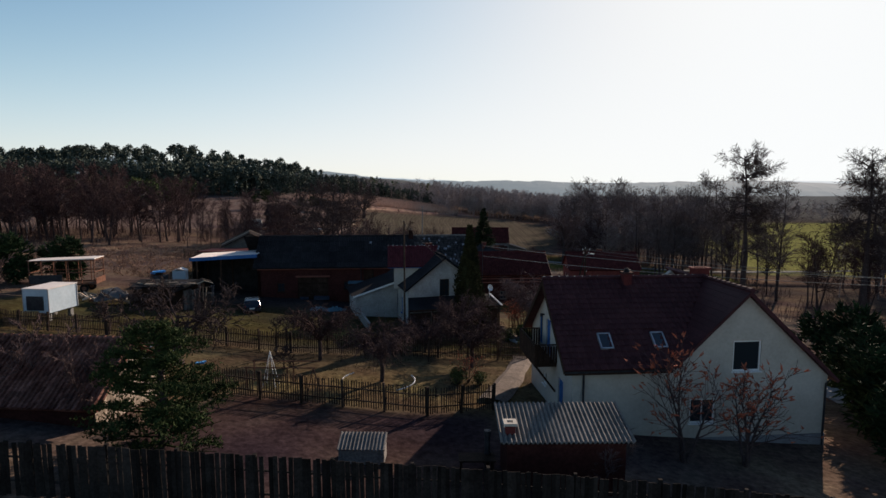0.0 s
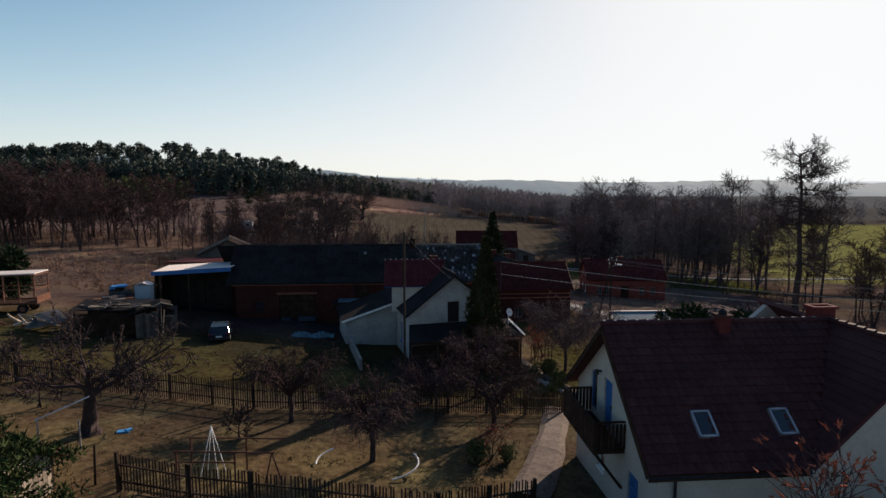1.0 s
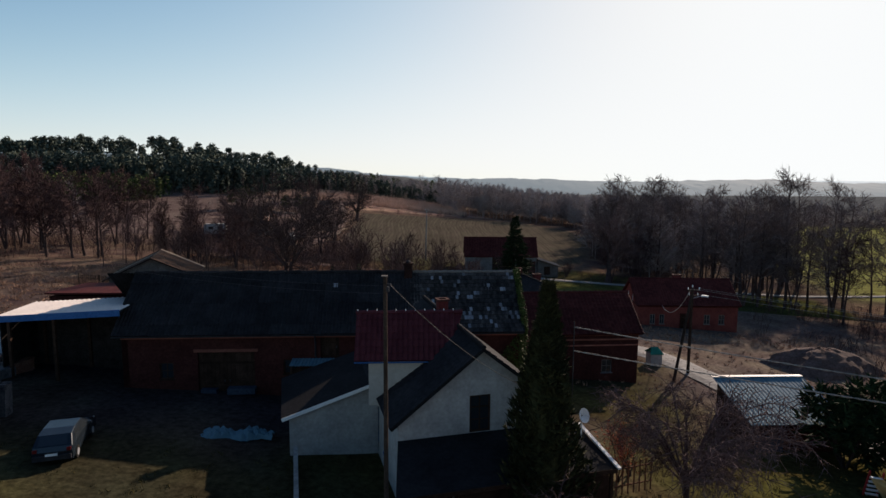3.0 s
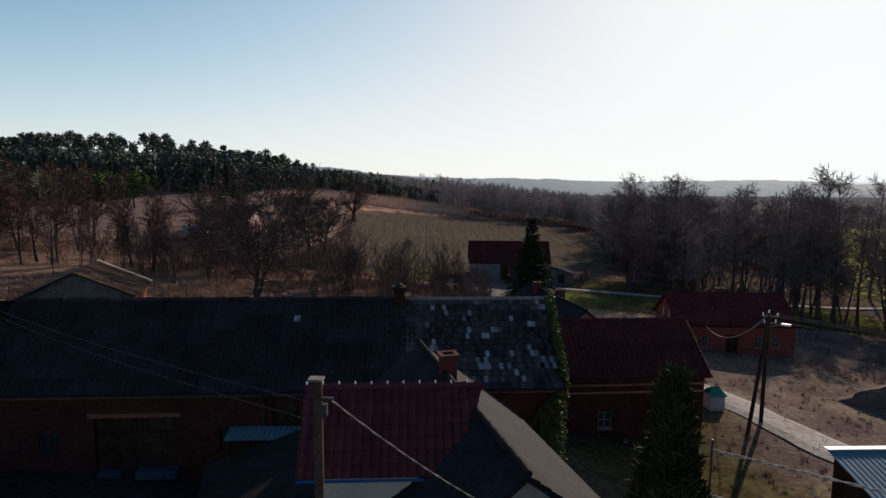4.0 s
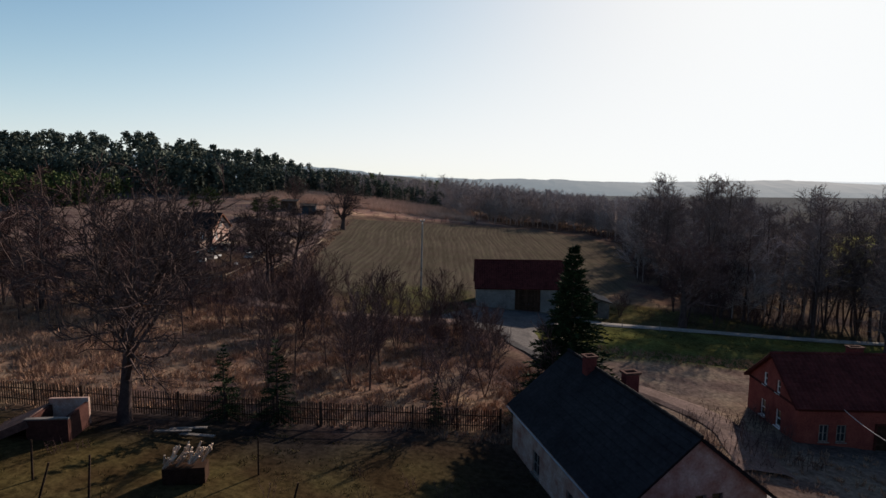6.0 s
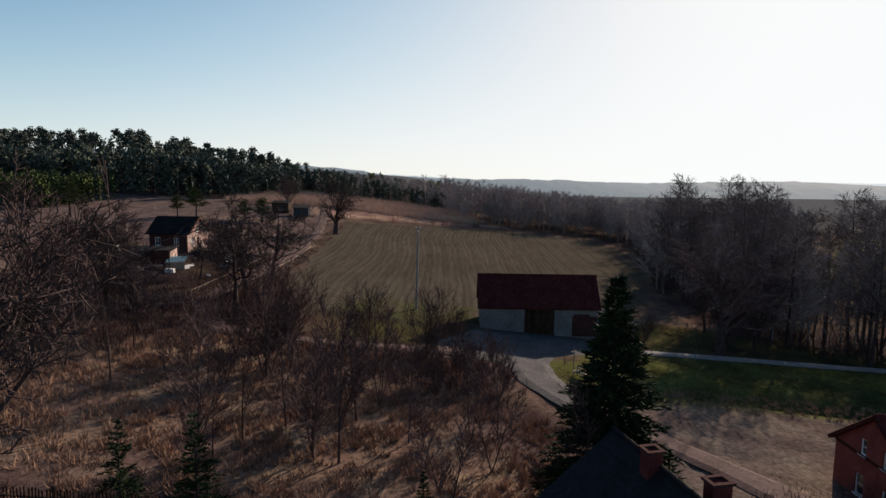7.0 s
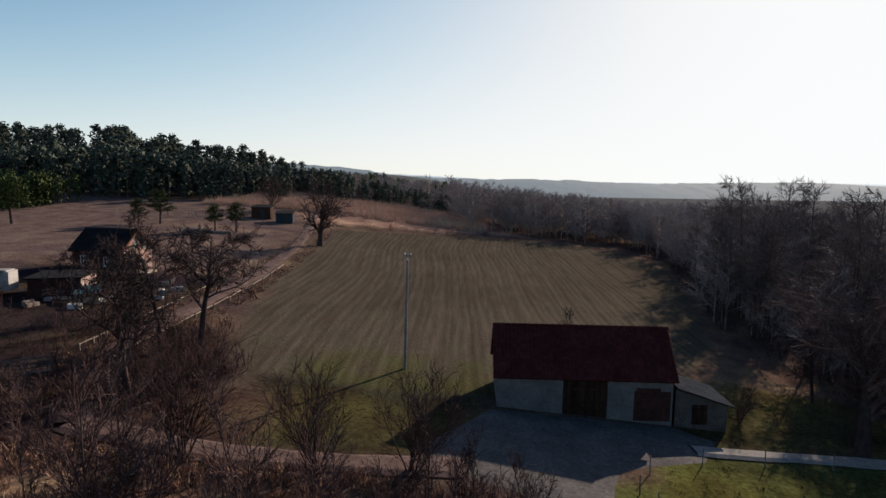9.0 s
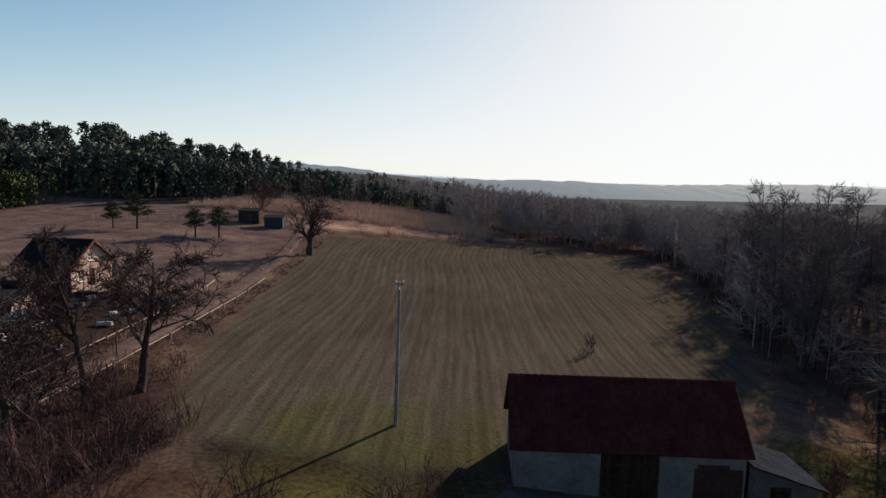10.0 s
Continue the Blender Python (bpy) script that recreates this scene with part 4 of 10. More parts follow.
# ---- the older white house with the tiled dormer ----
def dormer_house():
    h = thing("house", "old white house with dark felt roof and wine-red tiled dormer", "house", at=pose(-3.6, 47.48, 1.0, 0, 0, 16.8))
    D, ze, zr, hw, o = 9.5, 3.8, 6.42, 3.35, 0.4
    S = (zr - ze) / hw
    x0, x1, xm = 4 - hw, 4 + hw, 4.0
    pr = [(0, ze - 0.15), (hw, zr - 0.15), (2 * hw, ze - 0.15)]
    A, B, C_, E = (x0, 0), (x1, 0), (x1, D), (x0, D)
    fh = [(2.9, 3.8, 2.85, 4.4)]
    lh = [(D - 3.2, D - 2.6, 0.9, 2.4), (D - 5.6, D - 4.9, 0.3, 2.3)]
    part("wall", wall(Mesh(), A, B, -0.5, pr, 0.3, fh), PLASTER_OLD, h)
    part("wall", wall(Mesh(), E, A, -0.5, [(0, ze - 0.15), (D, ze - 0.15)], 0.3, lh), PLASTER_OLD, h)
    part("wall", wall(Mesh(), B, C_, -0.5, [(0, ze - 0.15), (D, ze - 0.15)], 0.3), PLASTER_OLD, h)
    part("wall", wall(Mesh(), C_, E, -0.5, pr, 0.3), PLASTER_OLD, h)
    part("upper_floor", Mesh().box((xm, D / 2, 2.7), (2 * hw - 0.7, D - 0.7, 0.15)), INTERIOR, h)
    window(h, A, B, fh[0], WOOD_DARK, bars=(1, 2), label="dark framed gable window")
    window(h, E, A, lh[0], BLUE_TRIM, bars=(0, 1), label="blue framed window")
    door(h, E, A, lh[1], BLUE_TRIM, 4, label="blue entrance door")
    r = Mesh()
    r.slab((x0 - o, -0.35, ze - S * o), (xm, -0.35, zr), (xm, D + 0.3, zr), (x0 - o, D + 0.3, ze - S * o), 0.12)
    r.slab((xm, -0.35, zr), (x1 + o, -0.35, ze - S * o), (x1 + o, D + 0.3, ze - S * o), (xm, D + 0.3, zr), 0.12)
    roof = part("roof", r, FELT, h)
    # shingle courses on both slopes
    m = Mesh()
    for side in (0, 1):
        for j in range(14):
            f0, f1 = j / 14, (j + 1.1) / 14
            e = x0 - o if side == 0 else x1 + o
            X = lambda f: e + (xm - e) * f
            Z = lambda f: ze - S * o + (zr - ze + S * o) * f
            nn = Vector((-S, 0, 1)) if side == 0 else Vector((S, 0, 1))
            pts = [Vector((X(f0), -0.36, Z(f0))), Vector((X(f1), -0.36, Z(min(1, f1)))), Vector((X(f1), D + 0.31, Z(min(1, f1)))), Vector((X(f0), D + 0.31, Z(f0)))]
            if side:
                pts = [pts[3], pts[2], pts[1], pts[0]]
            lift = [0.035, 0.012, 0.012, 0.035]
            m.add([p + nn * l for p, l in zip(pts, lift)] + pts, [(0, 1, 2, 3), (4, 0, 3, 7), (4, 5, 1, 0), (3, 2, 6, 7)])
    tagged(part("shingle_field", m, ASPH_ROOF, roof), kind="stuff")
    ridge_caps(roof, (xm, -0.36, zr + 0.03), (xm, D + 0.3, zr + 0.03), FELT, 0.10, 0.5)
    # cross dormer over the west wall, a little out of square with the house
    before = set(h.children)
    zd, v0, v1, vm, u0 = 6.98, 2.9, 5.95, 4.43, -0.15
    zde = zd - 1.12 * (vm - v0)
    P0, P1 = (u0, v0 + 0.2), (3.2, v0 + 0.2)
    part("dormer_wall", wall(Mesh(), P0, P1, 3.2, [(0, zde), (3.35, zde)], 0.2), PLASTER, h)
    gh = [(0.35, 0.65, 4.2, 5.3), (0.9, 1.2, 4.2, 5.3)]
    G0, G1 = (u0, v1 - 0.2), (u0, v0 + 0.2)
    gl = G0[1] - G1[1]
    part("dormer_wall", wall(Mesh(), G0, G1, 3.2, [(0, zde), (gl / 2, zd - 0.12), (gl, zde)], 0.2, gh), PLASTER, h)
    for g in gh:
        window(h, G0, G1, g, BLUE_TRIM, bars=(0, 0), sill=False)
    d = Mesh()
    d.slab((-0.75, v0, zde), (3.4, v0, zde), (4.0, vm, zd), (-0.75, vm, zd), 0.10)
    d.slab((-0.75, vm, zd), (4.0, vm, zd), (3.4, 2 * vm - v0, zde), (-0.75, 2 * vm - v0, zde), 0.10)
    dr = part("dormer_roof", d, TILE_WINE, h, "wine-red glazed tile roof of the dormer")
    run = math.hypot(vm - v0, zd - zde)
    tiles(dr, (-0.75, v0 - 0.02, zde + 0.01), (1, 0, 0), (0, vm - v0, zd - zde), 19, 7, 0.23, run / 7, TILE_WINE, 150, rise=0.045, keep=lambda x, y: x < 4.15 + 0.35 * y)
    ridge_caps(dr, (-0.78, vm, zd + 0.03), (4.0, vm, zd + 0.03), TILE_WINE, 0.10, 0.42)
    for i in range(11):
        part("ridge_clip", Mesh().tube((-0.7 + 0.43 * i, vm, zd + 0.1), (-0.7 + 0.43 * i, vm, zd + 0.2), 0.03, 0.02, 5, True), WHITE_PAINT, dr)
    gutter(h, (-0.75, v0 - 0.06, zde - 0.05), (3.3, v0 - 0.06, zde - 0.05), 0.05, BLUE_TRIM)
    turn = Matrix.Translation((-0.39, 4.42, 0)) @ pose(0, 0, 0, 0, 0, -12) @ Matrix.Translation((0.75, -4.43, 0))
    for ob in h.children:
        if ob not in before:
            ob.matrix_basis = turn @ ob.matrix_basis
    chimney(h, (4.15, 6.45), (0.5, 0.45), 5.6, 6.95, label="orange brick chimney")
    # lean-to on the west side
    q0, q1 = (-3.45, 5.1), (x0, 5.1)
    part("lean_to_wall", wall(Mesh(), q0, q1, -0.4, [(0, 2.25), (x0 + 3.45, 3.45)], 0.25), PLASTER_OLD, h)
    part("lean_to_wall", wall(Mesh(), (-3.45, 10.2), q0, -0.4, [(0, 2.25), (5.1, 2.25)], 0.25), PLASTER_OLD, h)
    lr = part("lean_to_roof", Mesh().slab((-3.8, 4.75, 2.24), (x0, 4.75, 3.62), (x0, 10.4, 3.62), (-3.8, 10.4, 2.24), 0.10), FELT, h)
    part("verge_board", Mesh().slab((-3.8, 4.73, 2.26), (x0, 4.73, 3.64), (x0, 4.76, 3.64), (-3.8, 4.76, 2.26), 0.16), WHITE_PAINT, lr)
    # veranda in front, dark
    v = part("veranda", Mesh().slab((-0.1, -3.4, 2.45), (8.2, -3.4, 2.45), (8.2, -0.02, 2.85), (0.62, -0.02, 2.85), 0.12), FELT, h, "dark flat-roofed veranda")
    for x in (-0.05, 2.0, 4.0, 6.0, 8.0):
        part("post", Mesh().box((x + 0.05, -3.25, 0.95), (0.12, 0.12, 2.9)), WOOD_DARK, v)
    for x in (0.05, 2.1, 4.1, 6.1):
        part("boarding", Mesh().box((x + 0.95, -3.22, 0.85), (1.8, 0.06, 2.6)), WOOD_DARK, v)
    part("fascia", Mesh().box((4.05, -3.42, 2.36), (8.3, 0.04, 0.16)), WOOD_DARK, v)
    part("edge_trim", Mesh().slab((8.16, -3.5, 2.50), (8.30, -3.5, 2.50), (8.30, -0.4, 2.95), (8.16, -0.4, 2.95), 0.06), WHITE_PAINT, v)
    part("satellite_dish", Mesh().tube((7.9, -1.2, 3.6), (7.95, -1.32, 3.65), 0.05, 0.30, 12).tube((7.9, -1.2, 2.7), (7.9, -1.2, 3.6), 0.03, 0.03, 6), WHITE_PAINT, h)


dormer_house()


# ---- the long brick barn ----
def long_barn():
    h = thing("barn", "long red brick barn with dark sheet roof and patched slate end", "barn", at=pose(-20.3, 58.25, 0.8, 0, 0, 5.3))
    Lb, Wb, ze, zr = 23.5, 7.0, 4.12, 7.22
    S = (zr - ze) / 3.5
    A, B, C_, E = (0, 0.35), (Lb, 0.35), (Lb, 6.65), (0, 6.65)
    holes = [(4.3, 7.6, 0.2, 3.0), (2.1, 2.9, 1.4, 2.4), (9.3, 10.1, 1.6, 2.5), (11.5, 12.6, 2.2, 3.9), (15.2, 16.0, 1.6, 2.5)]
    wz = ze + 0.35 * S - 0.15
    part("wall", wall(Mesh(), A, B, -0.8, [(0, wz), (Lb, wz)], 0.35, holes), BRICK_DARK, h)
    gp = [(0, wz), (3.15, zr - 0.15), (6.3, wz)]
    part("wall", wall(Mesh(), E, A, -0.8, gp, 0.35), BRICK_DARK, h)
    part("wall", wall(Mesh(), B, C_, -0.8, gp, 0.35), BRICK_DARK, h)
    part("wall", wall(Mesh(), C_, E, -0.8, [(0, wz), (Lb, wz)], 0.35), BRICK_DARK, h)
    door(h, A, B, holes[0], WOOD_DARK, 14, 0.2, "dark double barn doors", leaves=2)
    for w in (1, 2, 4):
        window(h, A, B, holes[w], WOOD_DARK, bars=(1, 1))
    door(h, A, B, holes[3], WOOD_DARK, 5, 0.15, "dark loft hatch")
    part("brick_arch", Mesh().box((5.95, 0.33, 3.1), (3.7, 0.08, 0.18)), BRICK_M, h)
    part("cornice", Mesh().box((Lb / 2, 0.28, wz - 0.35), (Lb, 0.16, 0.12)).box((Lb / 2, 0.24, wz - 0.2), (Lb, 0.22, 0.12)), BRICK_M, h, "stepped brick cornice")
    part("loading_shelf", Mesh().box((6.9, 0.05, 0.75), (1.6, 0.5, 0.35)).box((5.0, 0.1, 0.7), (0.9, 0.4, 0.3)), SLATE_SHELF, h)
    r = Mesh()
    r.slab((-0.4, 0, ze), (Lb + 0.3, 0, ze), (Lb + 0.3, 3.5, zr), (-0.4, 3.5, zr), 0.14)
    r.slab((-0.4, 3.5, zr), (Lb + 0.3, 3.5, zr), (Lb + 0.3, 7.0, ze), (-0.4, 7.0, ze), 0.14)
    roof = part("roof", r, FELT, h)
    run = math.hypot(3.5, zr - ze)
    sheets(roof, (-0.42, -0.03, ze + 0.01), (1, 0, 0), (0, 3.5, zr - ze), 17.2, run, 17, 6, SHEET_DARK, seed=3)
    sheets(roof, (Lb + 0.3, 7.03, ze + 0.01), (-1, 0, 0), (0, -3.5, zr - ze), Lb + 0.7, run, 12, 4, SHEET_DARK, seed=4)
    # slates on the east end: a patchwork, some pale
    rng = random.Random(5)
    w, hh = 0.18, 0.30
    cols, rows = 41, 15
    verts, faces = tile_mesh(w, run / rows, 0, True)
    dark, pale = Mesh().add(verts, faces).data("slate", SLATE), Mesh().add(verts, faces).data("slate", SLATE_PALE)
    up = Vector((0, 3.5, zr - ze)).normalized()
    nn = Vector((1, 0, 0)).cross(up)
    pale_at, made, rest = {}, 0, Mesh()
    for _ in range(36):
        i, j = rng.randrange(cols), rng.randrange(1, rows)
        for d in range(rng.choice((1, 1, 2, 3))):
            pale_at[(i + rng.choice((0, 1)) * (d % 2), min(rows - 1, j + d // 2))] = 1
    for j in range(rows):
        for i in range(cols):
            if rng.random() < 0.015:
                continue
            p = Vector((16.85 + i * w + 0.09 * (j % 2), -0.02, ze + 0.012)) + up * (j * run / rows) + nn * rng.uniform(0, 0.012)
            if p.x > Lb + 0.1:
                continue
            rot = Matrix((Vector((1, 0, 0)), up, nn)).transposed().to_4x4() @ pose(0, 0, 0, 0, 0, rng.uniform(-1.6, 1.6))
            mm = Matrix.Translation(p) @ rot
            if (i, j) in pale_at or made < 240 and i > 4 and j > 4:
                part("slate", pale if (i, j) in pale_at else dark, None, roof, at=mm)
                made += (i, j) not in pale_at
            else:
                rest.add([mm @ Vector(v) for v in verts], faces)
    tagged(part("slate_field", rest, SLATE, roof), kind="stuff")
    part("patch_sheet", Mesh().slab((21.6, 2.35, ze + 2.35 * S + 0.06), (22.2, 2.35, ze + 2.35 * S + 0.06), (22.2, 2.75, ze + 2.75 * S + 0.06), (21.6, 2.75, ze + 2.75 * S + 0.06), 0.02), SLATE_PALE, roof)
    part("glass_tile", Mesh().slab((12.05, 2.55, ze + 2.55 * S + 0.09), (12.3, 2.55, ze + 2.55 * S + 0.09), (12.3, 2.78, ze + 2.78 * S + 0.09), (12.05, 2.78, ze + 2.78 * S + 0.09), 0.02), SLATE_PALE, roof)
    ridge_caps(roof, (-0.4, 3.5, zr + 0.02), (17, 3.5, zr + 0.02), SHEET_DARK, 0.13, 1.0)
    ridge_caps(roof, (17, 3.5, zr + 0.02), (Lb + 0.3, 3.5, zr + 0.02), SHEET_GREY, 0.10, 0.45)
    c = chimney(h, (16.75, 3.3), (0.5, 0.5), 6.4, 7.8, BRICK_BLACK, "dark brick chimney with a metal cowl", BRICK_BLACK)
    part("cowl", Mesh().tube((16.75, 3.3, 7.8), (16.75, 3.3, 7.95), 0.13, 0.12, 10, True).tube((16.75, 3.3, 7.98), (16.75, 3.3, 8.08), 0.19, 0.03, 10, True).tube((16.75, 3.3, 8.06), (16.75, 3.3, 8.2), 0.02, 0.015, 6, True), SHEET_DARK, c)
    gutter(h, (-0.4, -0.07, ze - 0.05), (Lb + 0.2, -0.07, ze - 0.05))
    downpipe(h, [(11.2, 0.0, ze - 0.1), (11.2, 0.28, ze - 0.5), (11.2, 0.29, 0)])


long_barn()


def open_canopy():
    h = thing("carport", "open shed with pale sheet roof and blue fascia", "shed", at=pose(-27.5, 58.2, 1.6, 0, 0, 3))
    roof = part("roof", Mesh().slab((0, 0, 4.35), (7.2, 0, 4.75), (7.2, 3.6, 4.9), (0, 3.6, 4.5), 0.08), FELT, h)
    m = corrugated(Mesh(), (0.02, 0.0, 4.37), (7.2, 0, 0.4), (0, 3.6, 0.15), 7.2, 3.6, 0.3, 0.03, 1)
    part("sheet", m, METAL_WHITE, roof, "pale pinkish profiled sheet")
    part("fascia", Mesh().slab((-0.05, -0.04, 4.42), (7.2, -0.04, 4.82), (7.2, 0.0, 4.82), (-0.05, 0.0, 4.42), 0.02).hexa(
        [(-0.05, -0.08, 4.05), (7.2, -0.08, 4.45), (7.2, -0.04, 4.45), (-0.05, -0.04, 4.05), (-0.05, -0.08, 4.42), (7.2, -0.08, 4.82), (7.2, -0.04, 4.82), (-0.05, -0.04, 4.42)]), BLUE_TRIM, roof, "blue fascia board")
    for x, y in ((0.6, 0.3), (3.2, 0.3), (0.6, 3.4), (3.4, 3.4)):
        part("post", Mesh().box((x, y, 1.95), (0.16, 0.16, 4.75)), WOOD_DARK, h)
    # dark walls added to stand in for the shed's unlit depth
    part("back_wall", Mesh().box((3.6, 3.5, 2.0), (7.0, 0.1, 4.8)), BOARD_DARK, h)
    part("side_wall", Mesh().box((0.1, 1.9, 1.9), (0.06, 3.2, 4.7)), BOARD_DARK, h)


open_canopy()


def brick_outbuilding():
    h = thing("outbuilding", "low red brick outbuilding behind the open shed", "outbuilding", at=pose(-30.2, 66.5, 1.2, 0, 0, 4))
    part("wall", wall(Mesh(), (0, 0), (9, 0), -0.5, [(0, 4.3), (9, 4.3)], 0.3), BRICK_DARK, h)
    part("wall", wall(Mesh(), (0, 5), (0, 0), -0.5, [(0, 4.3), (5, 4.3)], 0.3), BRICK_DARK, h)
    part("wall", wall(Mesh(), (9, 5), (0, 5), -0.5, [(0, 4.3), (9, 4.3)], 0.3), BRICK_DARK, h)
    part("roof", Mesh().slab((-0.2, -0.2, 4.6), (9.2, -0.2, 4.6), (9.2, 5.2, 4.4), (-0.2, 5.2, 4.4), 0.12), TILE_RED, h)


brick_outbuilding()


def board_shed():
    """The old timber shed with a tarred board roof behind the barn."""
    h = thing("shed", "old weathered timber shed with a patched board roof", "shed", at=pose(-29.5, 72.5, 1.2, 0, 0, 20))
    part("wall", wall(Mesh(), (0, 0), (6.5, 0), -0.5, [(0, 4.6), (3.25, 6.1), (6.5, 4.6)], 0.1), WOOD_GREY, h)
    part("wall", wall(Mesh(), (6.5, 0), (6.5, 6), -0.5, [(0, 4.6), (6, 4.6)], 0.2), BRICK_M, h)
    part("wall", wall(Mesh(), (0, 6), (0, 0), -0.5, [(0, 4.6), (6, 4.6)], 0.1), WOOD_GREY, h)
    rf = part("roof", Mesh().slab((-0.4, -0.4, 4.45), (3.25, -0.4, 6.2), (3.25, 6.4, 6.2), (-0.4, 6.4, 4.45), 0.06).slab((3.25, -0.4, 6.2), (6.9, -0.4, 4.45), (6.9, 6.4, 4.45), (3.25, 6.4, 6.2), 0.06), FELT, h)
    rng = random.Random(3)
    for side in (0, 1):
        for k in range(11):
            y = -0.4 + k * 0.62
            e = -0.45 if side == 0 else 6.95
            m = Mesh()
            pts = [(e, y, 4.47), (3.25, y, 6.25), (3.25, y + 0.56, 6.25), (e, y + 0.56, 4.47)]
            m.slab(*(pts if side == 0 else pts[::-1]), 0.04)
            part("board", m, WOOD_PALE if rng.random() < 0.12 else WOOD_DARK, rf)


board_shed()


# ---- the brick annexe with the red roof ----
def red_annexe():
    h = thing("barn", "red brick barn annexe with a red tiled roof", "barn", at=pose(-2.25, 67.25, -1.6, 0, 0, 6.4))
    La, Wa, ze, zr = 15.4, 6.6, 4.25, 6.75
    S = (zr - ze) / 3.3
    wz = ze + 0.3 * S - 0.15
    A, B, C_, E = (0, 0.3), (La, 0.3), (La, 6.3), (0, 6.3)
    hl = [(9.2, 10.0, 1.2, 2.2), (12.6, 13.4, 1.2, 2.2)]
    part("wall", wall(Mesh(), A, B, -0.8, [(0, wz), (La, wz)], 0.3, hl), BRICK_DARK, h)
    gp = [(0, wz), (3.0, zr - 0.15), (6.0, wz)]
    gh = [(2.5, 3.4, 3.2, 4.3)]
    part("wall", wall(Mesh(), E, A, -0.8, gp, 0.3), BRICK_DARK, h)
    part("wall", wall(Mesh(), B, C_, -0.8, gp, 0.3, gh), BRICK_DARK, h)
    part("wall", wall(Mesh(), C_, E, -0.8, [(0, wz), (La, wz)], 0.3), BRICK_DARK, h)
    for w in hl:
        window(h, A, B, w, WOOD_GREY, bars=(1, 1))
    window(h, B, C_, gh[0], WOOD_GREY, bars=(1, 1))
    part("cornice", Mesh().box((La / 2, 0.24, wz - 0.18), (La, 0.14, 0.10)).box((La / 2, 0.25, wz - 0.55), (La, 0.10, 0.10)).box((La / 2, 0.27, wz - 1.0), (La, 0.07, 0.09)), BRICK_M, h, "projecting brick courses")
    r = Mesh()
    r.slab((-0.2, 0, ze), (La + 0.25, 0, ze), (La + 0.25, 3.3, zr), (-0.2, 3.3, zr), 0.14)
    r.slab((-0.2, 3.3, zr), (La + 0.25, 3.3, zr), (La + 0.25, 6.6, ze), (-0.2, 6.6, ze), 0.14)
    roof = part("roof", r, TILE_RED, h)
    run = math.hypot(3.3, zr - ze)
    tiles(roof, (-0.2, -0.02, ze + 0.01), (1, 0, 0), (0, 3.3, zr - ze), 54, 13, 0.294, run / 13, TILE_RED, 300, rise=0.035, order=lambda c: -c[1], seed=4)
    tiles(roof, (La + 0.25, 6.62, ze + 0.01), (-1, 0, 0), (0, -3.3, zr - ze), 54, 13, 0.294, run / 13, TILE_RED, 0, rise=0.035, seed=5)
    ridge_caps(roof, (-0.2, 3.3, zr + 0.03), (La + 0.25, 3.3, zr + 0.03), TILE_RED, 0.12, 0.42)


red_annexe()


